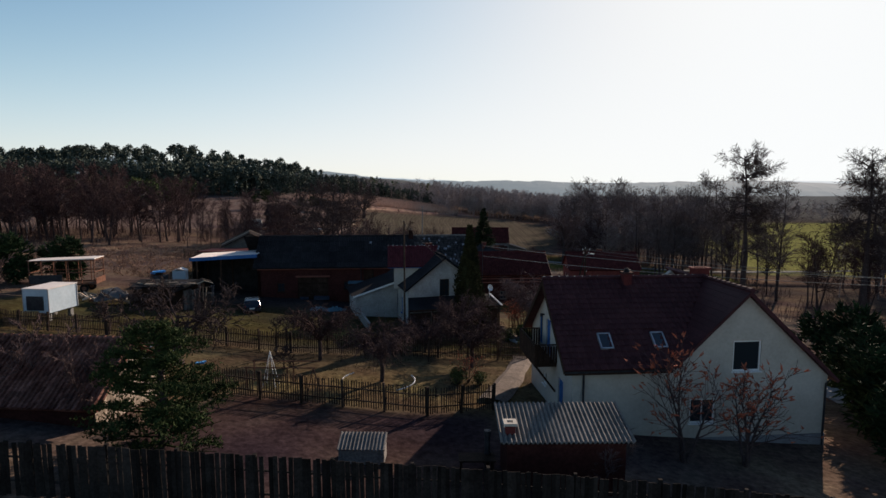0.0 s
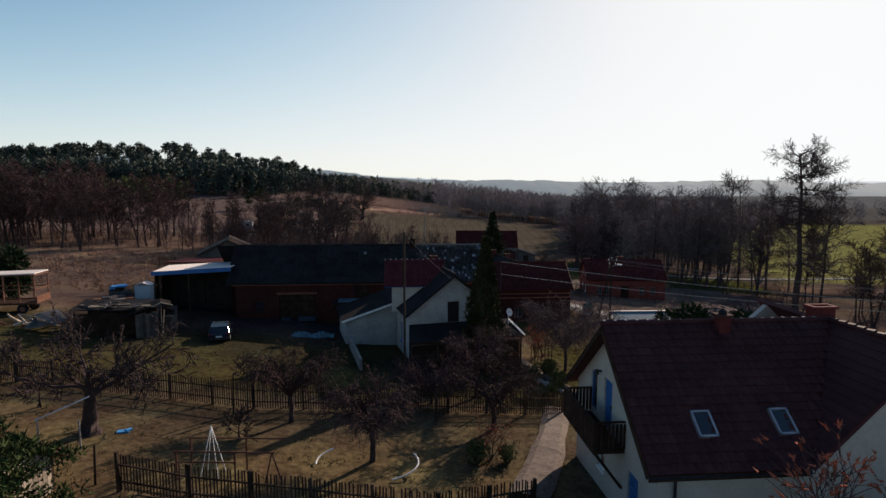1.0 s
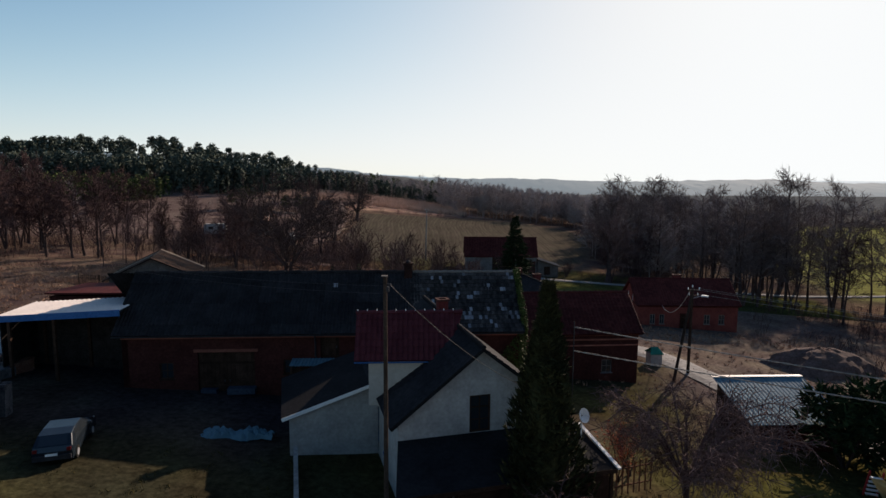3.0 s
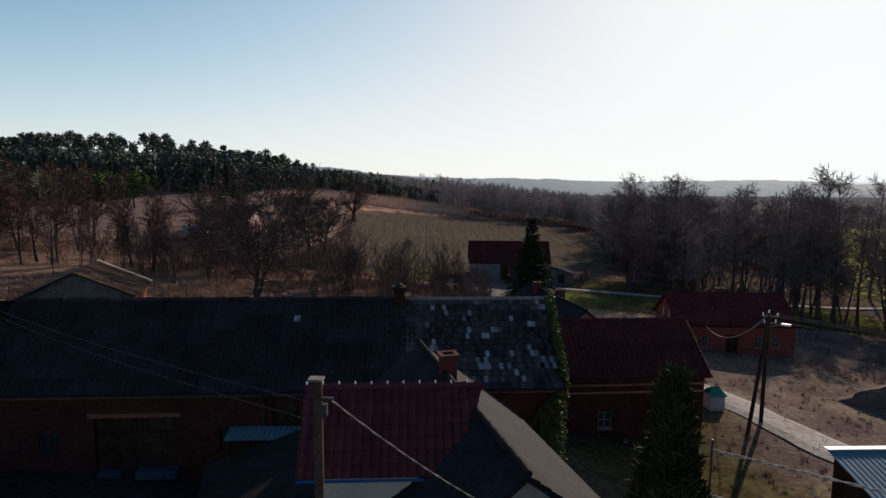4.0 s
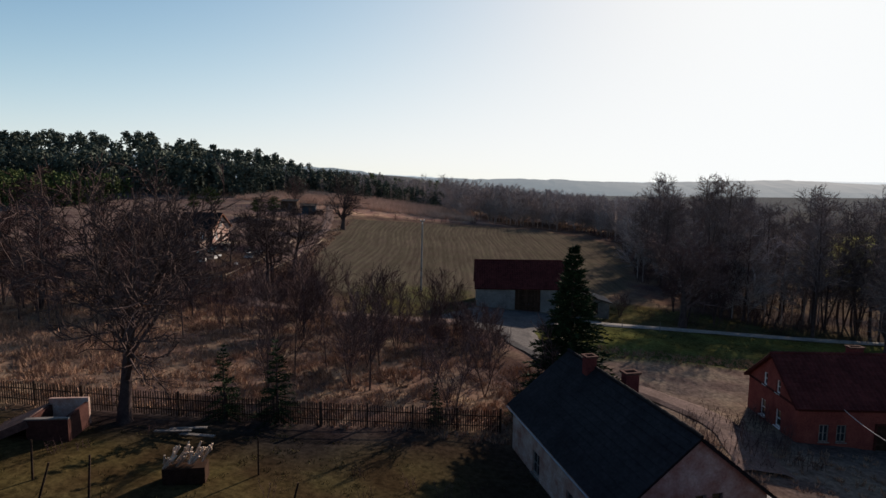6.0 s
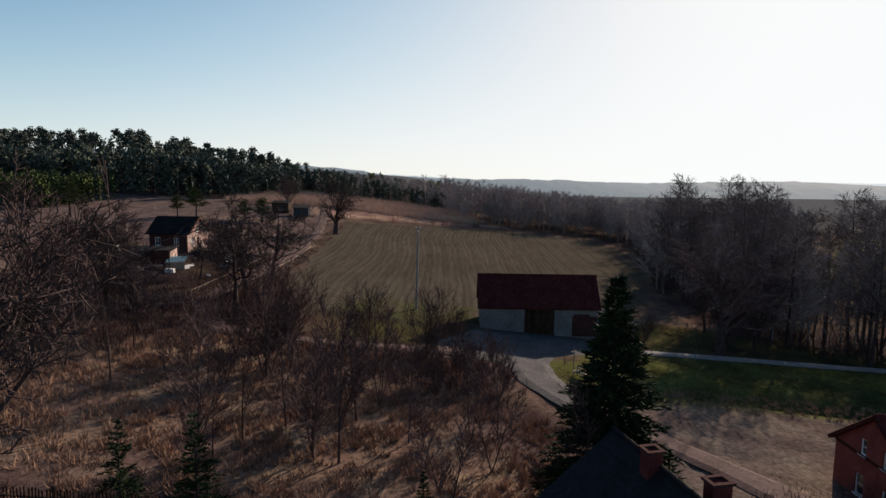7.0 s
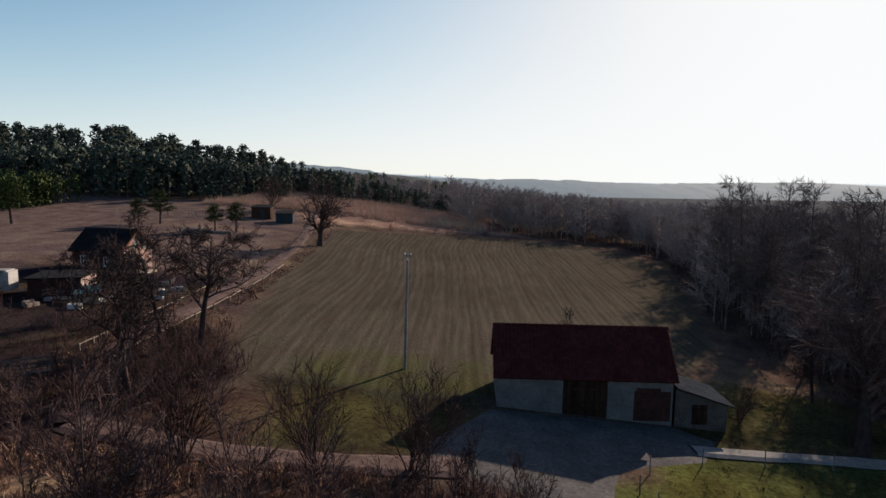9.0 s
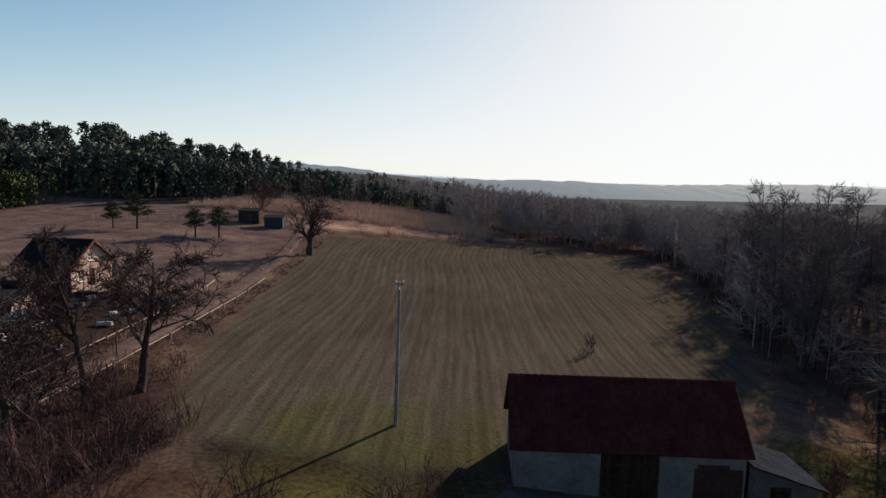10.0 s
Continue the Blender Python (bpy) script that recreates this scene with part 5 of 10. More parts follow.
# ---- the dark-roofed cottage with peeling gable ----
def peeling_house():
    h = thing("house", "derelict cottage with dark felt roof and peeling plaster gable", "house", at=pose(8.18, 78.3, -1.9, 0, 0, 15.1))
    hw, D, ze, zr = 3.65, 11.6, 3.3, 6.2
    S = (zr - ze) / hw
    wz = ze + 0.25 * S - 0.12
    A, B, C_, E = (-3.4, 0.3), (3.4, 0.3), (3.4, D - 0.3), (-3.4, D - 0.3)
    gp = [(0, wz), (3.4, zr - 0.12), (6.8, wz)]
    gh = [(3.5, 4.0, 3.0, 3.7), (4.25, 4.75, 3.0, 3.7), (2.0, 2.8, 0.8, 2.2)]
    part("wall", wall(Mesh(), A, B, -0.6, gp, 0.3, gh), PLASTER_PEEL, h)
    part("wall", wall(Mesh(), E, A, -0.6, [(0, wz), (D - 0.6, wz)], 0.3, [(3, 3.9, 1, 2.2), (7, 7.9, 1, 2.2)]), PLASTER_PEEL, h)
    part("wall", wall(Mesh(), B, C_, -0.6, [(0, wz), (D - 0.6, wz)], 0.3), PLASTER_OLD, h)
    part("wall", wall(Mesh(), C_, E, -0.6, gp, 0.3), PLASTER_OLD, h)
    for g in gh:
        window(h, A, B, g, WOOD_GREY, bars=(0, 1))
    for g in ((3, 3.9, 1, 2.2), (7, 7.9, 1, 2.2)):
        window(h, E, A, g, WOOD_GREY, bars=(1, 1))
    r = Mesh()
    r.slab((-hw, 0, ze), (0, 0, zr), (0, D, zr), (-hw, D, ze), 0.1)
    r.slab((0, 0, zr), (hw, 0, ze), (hw, D, ze), (0, D, zr), 0.1)
    roof = part("roof", r, FELT, h)
    for side in (0, 1):
        for j in range(12):
            f0, f1 = j / 12, min(1, (j + 1.12) / 12)
            e = -hw if side == 0 else hw
            nn = Vector((-S if side == 0 else S, 0, 1))
            pts = [Vector((e * (1 - f0), -0.02, ze + (zr - ze) * f0)), Vector((e * (1 - f1), -0.02, ze + (zr - ze) * f1)), Vector((e * (1 - f1), D + 0.02, ze + (zr - ze) * f1)), Vector((e * (1 - f0), D + 0.02, ze + (zr - ze) * f0))]
            if side:
                pts = pts[::-1]
            lift = [0.03, 0.01, 0.01, 0.03] if side == 0 else [0.03, 0.01, 0.01, 0.03]
            part("felt_strip", Mesh().add([p + nn * l for p, l in zip(pts, lift)] + pts, [(0, 1, 2, 3), (4, 0, 3, 7), (4, 5, 1, 0), (3, 2, 6, 7)]), ASPH_ROOF, roof)
    ridge_caps(roof, (0, 0, zr + 0.02), (0, D, zr + 0.02), FELT, 0.09, 0.6)
    c = chimney(h, (-0.25, 8.6), (0.55, 0.5), 5.3, 6.75, label="old brick chimney")
    chimney(h, (1.1, 6.9), (0.7, 0.5), 4.9, 6.35, label="brick chimney stub")
    gutter(h, (-hw - 0.05, 0, ze - 0.04), (-hw - 0.05, D, ze - 0.04), 0.05, ZINC)


peeling_house()


# ---- red brick farmhouse ----
def brick_house():
    h = thing("house", "red brick farmhouse with a dark red tiled roof", "house", at=pose(20.6, 93.2, -3.3, 0, 0, 0))
    L4, W4, ze, zr = 11.6, 7.0, 2.95, 5.55
    S = (zr - ze) / 3.5
    wz = ze + 0.3 * S - 0.12
    A, B, C_, E = (0, 0.3), (L4, 0.3), (L4, 6.7), (0, 6.7)
    fh = [(1.4, 2.0, 0.7, 1.85), (2.5, 3.1, 0.7, 1.85), (5.0, 5.9, 0.1, 1.85), (7.7, 8.4, 0.7, 1.85), (9.4, 10.1, 0.7, 1.85)]
    gp = [(0, wz), (3.2, zr - 0.12), (6.4, wz)]
    gh = [(2.0, 2.5, 3.0, 3.9), (3.7, 4.2, 3.0, 3.9), (1.8, 2.5, 0.7, 1.9), (3.8, 4.5, 0.7, 1.9)]
    part("wall", wall(Mesh(), A, B, -0.6, [(0, wz), (L4, wz)], 0.35, fh), BRICK_HOUSE, h)
    part("wall", wall(Mesh(), E, A, -0.6, gp, 0.35, gh), BRICK_HOUSE, h)
    part("wall", wall(Mesh(), B, C_, -0.6, gp, 0.35), BRICK_HOUSE, h)
    part("wall", wall(Mesh(), C_, E, -0.6, [(0, wz), (L4, wz)], 0.35), BRICK_HOUSE, h)
    part("string_course", Mesh().box((L4 / 2, 0.26, wz - 0.25), (L4, 0.1, 0.12)), BRICK_DARK, h)
    part("string_course", Mesh().box((-0.03, 3.5, wz - 0.1), (0.1, 6.3, 0.12)), BRICK_DARK, h)
    for k, g in enumerate(fh):
        if k == 2:
            door(h, A, B, g, WOOD_DARK, 5, 0.15, "dark front door")
            part("door_surround", Mesh().box((5.45, 0.27, 1.93), (1.15, 0.08, 0.14)).box((4.93, 0.27, 1.0), (0.12, 0.08, 1.8)).box((5.97, 0.27, 1.0), (0.12, 0.08, 1.8)), BRICK_DARK, h)
        else:
            window(h, A, B, g, WOOD_GREY, bars=(1, 1), inset=0.08)
    for g in gh:
        window(h, E, A, g, bars=(0, 1), inset=0.12)
    r = Mesh()
    r.slab((-0.3, 0, ze), (L4 + 0.3, 0, ze), (L4 + 0.3, 3.5, zr), (-0.3, 3.5, zr), 0.13)
    r.slab((-0.3, 3.5, zr), (L4 + 0.3, 3.5, zr), (L4 + 0.3, 7.0, ze), (-0.3, 7.0, ze), 0.13)
    roof = part("roof", r, TILE_RED, h)
    run = math.hypot(3.5, zr - ze)
    tiles(roof, (-0.3, -0.02, ze + 0.01), (1, 0, 0), (0, 3.5, zr - ze), 41, 13, 0.297, run / 13, TILE_RED, 0, seed=7)
    tiles(roof, (L4 + 0.3, 7.02, ze + 0.01), (-1, 0, 0), (0, -3.5, zr - ze), 41, 13, 0.297, run / 13, TILE_RED, 0, seed=8)
    ridge_caps(roof, (-0.3, 3.5, zr + 0.03), (L4 + 0.3, 3.5, zr + 0.03), TILE_RED, 0.11, 0.42)
    chimney(h, (5.6, 3.9), (0.9, 0.5), 5.0, 5.95)


brick_house()


# ---- the far field barn ----
def field_barn():
    h = thing("barn", "field barn with red tiled roof and pale plaster walls", "barn", at=pose(0.55, 127.95, -2.2, 0, 0, 0.6))
    Lf, ze, zr, D = 12.9, 2.9, 6.05, 6.0
    S = (zr - ze) / 3.0
    wz = ze + 0.3 * S - 0.13
    A, B, C_, E = (0.15, 0.3), (Lf - 0.15, 0.3), (Lf - 0.15, 5.7), (0.15, 5.7)
    dh = (4.75, 7.95, -0.1, 2.75)
    part("wall", wall(Mesh(), A, B, -0.7, [(0, wz), (Lf - 0.3, wz)], 0.35, [dh]), PLASTER_GREY, h)
    gp = [(0, wz), (2.7, zr - 0.13), (5.4, wz)]
    part("wall", wall(Mesh(), E, A, -0.7, gp, 0.35), PLASTER_GREY, h)
    part("wall", wall(Mesh(), B, C_, -0.7, gp, 0.35), BRICK_DARK, h)
    part("wall", wall(Mesh(), C_, E, -0.7, [(0, wz), (Lf - 0.3, wz)], 0.35), PLASTER_GREY, h)
    part("brick_patch", Mesh().box((11.3, 0.29, 1.0), (2.6, 0.05, 2.2)).box((11.0, 0.288, 2.2), (1.7, 0.05, 0.25)), BRICK_OLD, h, "bare red brick where plaster fell")
    door(h, A, B, dh, WOOD_DARK, 16, 0.2, "dark weathered double barn doors", leaves=2)
    r = Mesh()
    r.slab((-0.15, 0, ze), (Lf + 0.15, 0, ze), (Lf + 0.15, 3.0, zr), (-0.15, 3.0, zr), 0.13)
    r.slab((-0.15, 3.0, zr), (Lf + 0.15, 3.0, zr), (Lf + 0.15, 6.0, ze), (-0.15, 6.0, ze), 0.13)
    roof = part("roof", r, TILE_RED, h)
    run = math.hypot(3.0, zr - ze)
    tiles(roof, (-0.15, -0.02, ze + 0.01), (1, 0, 0), (0, 3.0, zr - ze), 45, 14, 0.293, run / 14, TILE_RED, 300, seed=9, order=lambda c: c[1])
    tiles(roof, (Lf + 0.15, 6.02, ze + 0.01), (-1, 0, 0), (0, -3.0, zr - ze), 45, 14, 0.293, run / 14, TILE_RED, 0, seed=10)
    ridge_caps(roof, (-0.15, 3.0, zr + 0.03), (Lf + 0.15, 3.0, zr + 0.03), TILE_RED, 0.11, 0.42)
    s = thing("shed", "low lean-to shed with grey sheet roof beside the barn", "shed", at=pose(13.5, 128.2, -2.5, 0, 0, 0.6))
    part("wall", wall(Mesh(), (0, 0.2), (3.7, 0.2), -0.5, [(0, 2.6), (3.7, 1.5)], 0.15, [(1.2, 2.3, 0, 1.5)]), WOOD_GREY, s)
    part("wall", wall(Mesh(), (3.7, 0.2), (3.7, 4.0), -0.5, [(0, 1.5), (3.8, 1.5)], 0.15), WOOD_GREY, s)
    part("wall", wall(Mesh(), (3.7, 4.0), (0, 4.0), -0.5, [(0, 1.5), (3.7, 2.6)], 0.15), WOOD_GREY, s)
    door(s, (0, 0.2), (3.7, 0.2), (1.2, 2.3, 0, 1.5), WOOD_DARK, 5, 0.06)
    rf = part("roof", Mesh().slab((0.02, -0.2, 2.78), (0.02, 4.3, 2.78), (4.05, 4.3, 1.5), (4.05, -0.2, 1.5), -0.06), FELT, s)
    part("sheet", corrugated(Mesh(), (4.05, -0.22, 1.52), (0, 1, 0), (-4.03, 0, 1.28), 4.5, 4.23, 0.18, 0.025, 2), SHEET_GREY, rf)


field_barn()


# ---- the timber cottage at the field edge ----
def field_cottage():
    h = thing("cottage", "small brick cottage with dark roof and pale sunlit gable", "house", at=pose(-52.6, 157.4, 2.6, 0, 0, -4))
    W_, ze, zr = 6.4, 2.75, 5.4
    S = (zr - ze) / 3.5
    wz = ze + 0.3 * S - 0.1
    x0, x1 = 0.7, 7.2
    A, B, C_, E = (x0, 0), (x1, 0), (x1, W_), (x0, W_)
    fh = [(1.0, 1.9, 0.9, 2.2), (4.2, 5.0, 0.9, 2.1)]
    gh = [(1.2, 1.9, 0.8, 2.1), (2.8, 3.6, 0.1, 2.1), (2.7, 3.5, 3.0, 3.9)]
    gp = [(0, wz), (3.2, zr - 0.1), (6.4, wz)]
    part("wall", wall(Mesh(), A, B, -1.0, [(0, wz), (x1 - x0, wz)], 0.3, fh), BRICK_OLD, h)
    # sunlight on this gable is put into paler plaster than the other walls
    part("wall", wall(Mesh(), B, C_, -1.0, gp, 0.3, gh), PLASTER_PEEL, h)
    part("wall", wall(Mesh(), C_, E, -1.0, [(0, wz), (x1 - x0, wz)], 0.3), BRICK_OLD, h)
    part("wall", wall(Mesh(), E, A, -1.0, gp, 0.3), BRICK_OLD, h)
    for g in fh:
        window(h, A, B, g)
    for g in (gh[0], gh[2]):
        window(h, B, C_, g)
    door(h, B, C_, gh[1], WOOD_DARK, 4)
    r = Mesh()
    r.slab((0.2, -0.3, ze), (7.65, -0.3, ze), (7.65, 3.2, zr), (0.2, 3.2, zr), 0.12)
    r.slab((0.2, 3.2, zr), (7.65, 3.2, zr), (7.65, 6.7, ze), (0.2, 6.7, ze), 0.12)
    roof = part("roof", r, FELT, h)
    run = math.hypot(3.5, zr - ze)
    tiles(roof, (0.2, -0.32, ze + 0.01), (1, 0, 0), (0, 3.5, zr - ze), 25, 12, 0.298, run / 12, FELT, 0, seed=12)
    part("verge_board", Mesh().slab((7.63, -0.3, ze), (7.69, -0.3, ze), (7.69, 3.2, zr), (7.63, 3.2, zr), 0.22), RUST, roof, "reddish verge board")
    part("verge_board", Mesh().slab((7.63, 3.2, zr), (7.69, 3.2, zr), (7.69, 6.7, ze), (7.63, 6.7, ze), 0.22), RUST, roof)
    part("terrace", Mesh().box((9.2, 1.2, 0.15), (2.6, 2.6, 0.2)), WOOD_PALE, h, "pale board terrace")


field_cottage()

# ---- trees ----
def rand_dir(rng):
    while True:
        v = Vector((rng.uniform(-1, 1), rng.uniform(-1, 1), rng.uniform(-1, 1)))
        if 0.05 < v.length < 1:
            return v.normalized()


def branch(m, rng, p, d, length, r, depth, S, out=None):
    """One limb with its offshoots. S: per depth segments, wander, lift, count, angle, ratio, start."""
    segs, wander, lift, count, angle, ratio, start = S[depth]
    sides = 7 if depth == 0 else 4 if depth == 1 else 3
    pts, dirs, rad = [p.copy()], [d.copy()], [r]
    q = p.copy()
    for s in range(segs):
        d = (d + rand_dir(rng) * wander + Vector((0, 0, lift))).normalized()
        n = q + d * (length / segs)
        r2 = max(TWIG_R[0], r * (1 - 0.85 * (s + 1) / segs))
        q = n
        pts.append(q.copy()), dirs.append(d.copy()), rad.append(r2)
    if depth == 0:
        m[0].pipe([p - dirs[0] * 0.1, p + dirs[0] * 0.5] + pts[1:], [r * 1.6, r * 1.03] + rad[1:], sides)
    elif depth == len(S) - 1 and depth > 2:
        s = d.cross(rand_dir(rng)).normalized() * (r * 0.8)
        m[1].add([p - s, p + s, q], [(0, 1, 2)])
    else:
        m[1].pipe(pts, rad, sides)
    if out is not None and depth >= len(S) - 2:
        out.append((q.copy(), d.copy(), depth))
    if depth + 1 >= len(S):
        return
    for k in range(count):
        t = start + (1 - start) * (k + rng.random()) / count
        i = min(segs - 1, int(t * segs))
        f = t * segs - i
        base = pts[i].lerp(pts[i + 1], f)
        rr = rad[i] + (rad[i + 1] - rad[i]) * f
        a = radians(angle * rng.uniform(0.7, 1.3))
        side = dirs[i + 1].cross(rand_dir(rng)).normalized()
        nd = (dirs[i + 1] * math.cos(a) + side * math.sin(a)).normalized()
        ln = length * ratio * rng.uniform(0.65, 1.2) * (1.15 - 0.55 * t if depth == 0 else 1.0)
        branch(m, rng, base, nd, ln, max(TWIG_R[0] * 1.25, rr * 0.62), depth + 1, S, out)


SPEC = {
    # segs, wander, lift, count, angle, ratio, start
    "alder": [(8, 0.05, 0.03, 27, 56, 0.22, 0.30), (2, 0.18, 0.06, 8, 45, 0.55, 0.2), (1, 0.25, 0.05, 8, 40, 0.6, 0.15), (1, 0.3, 0.02, 0, 0, 0, 0)],
    "oak": [(5, 0.08, 0.04, 13, 50, 0.80, 0.25), (4, 0.20, 0.10, 9, 45, 0.48, 0.2), (3, 0.25, 0.06, 6, 42, 0.48, 0.15), (2, 0.3, 0.03, 7, 40, 0.6, 0.1), (1, 0.3, 0, 0, 0, 0, 0)],
    "fruit": [(4, 0.14, 0.02, 9, 62, 0.95, 0.42), (5, 0.30, 0.04, 9, 50, 0.42, 0.25), (3, 0.35, 0.02, 14, 45, 0.42, 0.1), (1, 0.35, -0.05, 0, 0, 0, 0)],
    "apple": [(6, 0.16, 0.0, 10, 74, 1.35, 0.62), (6, 0.34, 0.04, 8, 55, 0.38, 0.2), (3, 0.35, 0.10, 6, 48, 0.5, 0.15), (2, 0.35, 0.05, 6, 45, 0.5, 0.1), (1, 0.3, 0, 0, 0, 0, 0)],
    "crooked": [(6, 0.12, 0.04, 11, 52, 0.62, 0.3), (4, 0.26, 0.08, 8, 45, 0.45, 0.2), (2, 0.3, 0.05, 10, 42, 0.55, 0.1), (1, 0.3, 0, 0, 0, 0, 0)],
    "gnarled": [(7, 0.16, 0.05, 12, 58, 0.50, 0.36), (5, 0.32, 0.07, 8, 48, 0.45, 0.15), (3, 0.35, 0.05, 9, 45, 0.5, 0.1), (2, 0.3, 0.03, 7, 42, 0.55, 0.1), (1, 0.3, 0, 0, 0, 0, 0)],
    "weeping": [(3, 0.10, 0.02, 12, 64, 0.90, 0.55), (5, 0.22, -0.05, 12, 48, 0.42, 0.15), (3, 0.25, -0.12, 16, 40, 0.6, 0.1), (2, 0.2, -0.2, 0, 0, 0, 0)],
    "willow": [(6, 0.09, 0.05, 9, 30, 0.46, 0.15), (3, 0.16, 0.08, 7, 30, 0.5, 0.15), (2, 0.2, 0.05, 6, 28, 0.55, 0.1), (1, 0.2, 0.0, 0, 0, 0, 0)],
    "sapling": [(6, 0.06, 0.04, 14, 34, 0.36, 0.22), (3, 0.14, 0.10, 6, 32, 0.48, 0.2), (2, 0.2, 0.05, 6, 30, 0.55, 0.1), (1, 0.2, 0.0, 0, 0, 0, 0)],
    "larch": [(10, 0.05, 0.02, 25, 80, 0.27, 0.40), (5, 0.24, 0.03, 9, 50, 0.45, 0.2), (3, 0.3, 0.03, 10, 45, 0.55, 0.1), (1, 0.3, 0, 0, 0, 0, 0)],
}
FINEST = {"alder": 0.026, "oak": 0.018, "fruit": 0.018, "weeping": 0.02, "sapling": 0.016, "willow": 0.010, "larch": 0.036, "apple": 0.016, "crooked": 0.03, "gnarled": 0.017}
TWIG_R = [0.012]


def bare_tree(kind, seed, H, r, stems=1, lean=0.0):
    """Trunk and crown meshes of a leafless tree of height about H standing at the origin."""
    rng = random.Random(seed)
    crown, trunks = Mesh(), []
    TWIG_R[0] = FINEST[kind]
    for s in range(stems):
        m = (Mesh(), crown)
        trunks.append(m[0])
        d = Vector((*lean, 1)).normalized() if isinstance(lean, tuple) else Vector((rng.uniform(-1, 1) * (lean + 0.22 * (stems > 1)), rng.uniform(-1, 1) * (lean + 0.22 * (stems > 1)), 1)).normalized()
        hh = {"oak": 0.55, "fruit": 0.45, "apple": 0.5, "crooked": 0.8, "gnarled": 0.8, "weeping": 0.5}.get(kind, 1.0)
        branch(m, rng, Vector((rng.uniform(-0.2, 0.2) * (stems > 1), rng.uniform(-0.2, 0.2) * (stems > 1), -0.3)), d, H * hh * rng.uniform(0.85, 1.0), r, 0, SPEC[kind])
    return trunks, crown


TREES = {}


def tree_at(key, x, y, s, yaw, label, group, name="tree", category="tree", trunk_m=None, twig_m=None):
    """A copy of tree model key (kind, seed, H, r, stems, lean) at a place."""
    z = gz(x, y) - 0.05
    if key not in TREES:
        tm, cm = bare_tree(*key)
        t = thing(name, label, category, group, at=pose(x, y, z, 0, 0, yaw))
        for k in tm:
            part("trunk" if len(tm) == 1 else "stem", k, trunk_m or BARK, t, smooth=True)
        part("crown", cm, twig_m or TWIG, t)
        t.scale = (s, s, s)
        TREES[key] = t
        return t
    t = copy_thing(TREES[key], pose(x, y, z, 0, 0, yaw))
    t.scale = (s, s, s)
    return tagged(t, label, category, group)


R = random.Random(11)
# fruit trees of the garden
for (x, y, key, s, lab) in [
    (-15.6, 30.2, ("apple", 21, 6.2, 0.34, 1, (0.1, 0.0)), 1.28, "old gnarled bare apple tree in the garden lawn"),
    (-9.2, 30.8, ("fruit", 24, 3.6, 0.08, 1, 0.1), 0.8, "small bare fruit tree on the lawn"),
    (-23.5, 36.5, ("fruit", 25, 5.0, 0.13, 1, 0.1), 0.9, "bare fruit tree beside the garden fence"),
    (-33.0, 36.0, ("fruit", 21, 6.4, 0.26, 1, 0.1), 0.7, "bare fruit tree beside the garden fence"),
    (4.6, 39.6, ("fruit", 25, 5.0, 0.13, 1, 0.1), 0.75, "bare fruit tree beside the garden path"),
    (-12.3, 39.8, ("fruit", 24, 3.6, 0.08, 1, 0.1), 0.8, "small bare fruit tree on the lawn"),
    (-19.8, 33.0, ("fruit", 24, 3.6, 0.08, 1, 0.1), 1.0, "small bare fruit tree on the lawn"),
    (-27.4, 46.3, ("fruit", 25, 5.0, 0.13, 1, 0.1), 0.7, "bare fruit tree beside the scrap heap"),
]:
    tree_at(key, x, y, s, 0 if key[0] == "apple" else R.uniform(0, 360), lab, "garden fruit trees", name="fruit_tree", twig_m=BARK_DARK if key[0] == "apple" else BARK, trunk_m=BARK_DARK)
def umbrella_meshes(seed, R0, fork, rise, limbs=13, twigs=15, droop=0.7, r=0.12):
    """A low fruit tree: limbs arch outwards from a short trunk and fine twigs hang from them."""
    rng = random.Random(seed)
    tm, cm = Mesh(), Mesh()
    tm.pipe([(0, 0, -0.3), (0.03, 0, 0.1), (0.06, 0.02, fork * 0.6), (0, 0, fork)], [r * 1.5, r * 1.05, r, r * 1.1], 8)
    for k in range(limbs):
        a = 2.4 * k + rng.uniform(-0.4, 0.4)
        L1, top = R0 * rng.uniform(0.55, 1.05), rise * rng.uniform(0.65, 1.1)
        bend = rng.uniform(-0.5, 0.5)
        arc = lambda f: Vector((L1 * f * math.cos(a + bend * f), L1 * f * math.sin(a + bend * f), fork - 0.1 + top * math.sin(min(1, f * 0.62 + 0.02) * math.pi * 0.85) - droop * 0.35 * f ** 3))
        cm.pipe([arc(f / 6) + rand_dir(rng) * (0.05 * (f > 0)) for f in range(7)], [0.055, 0.045, 0.036, 0.028, 0.022, 0.016, 0.01], 5)
        for j in range(twigs):
            f = rng.uniform(0.15, 1.0)
            p = arc(f)
            d = (rand_dir(rng) + Vector((math.cos(a), math.sin(a), 0.35)) * 0.7).normalized()
            ln = R0 * rng.uniform(0.16, 0.36)
            q = p + d * ln * 0.6 + Vector((0, 0, 0.04))
            e = q + d * ln * 0.5 - Vector((0, 0, droop * ln * rng.uniform(0.2, 0.8)))
            cm.pipe([p, q, e], [0.014, 0.010, 0.005], 3)
            for _ in range(7):
                g = p.lerp(q, rng.random()) if rng.random() < 0.4 else q.lerp(e, rng.random())
                w = (d * 0.5 + rand_dir(rng) * 0.8 - Vector((0, 0, droop * 0.5))).normalized() * (ln * rng.uniform(0.25, 0.6))
                s = w.cross(rand_dir(rng)).normalized() * 0.013
                cm.add([g - s, g + s, g + w], [(0, 1, 2)])
    return [tm], cm


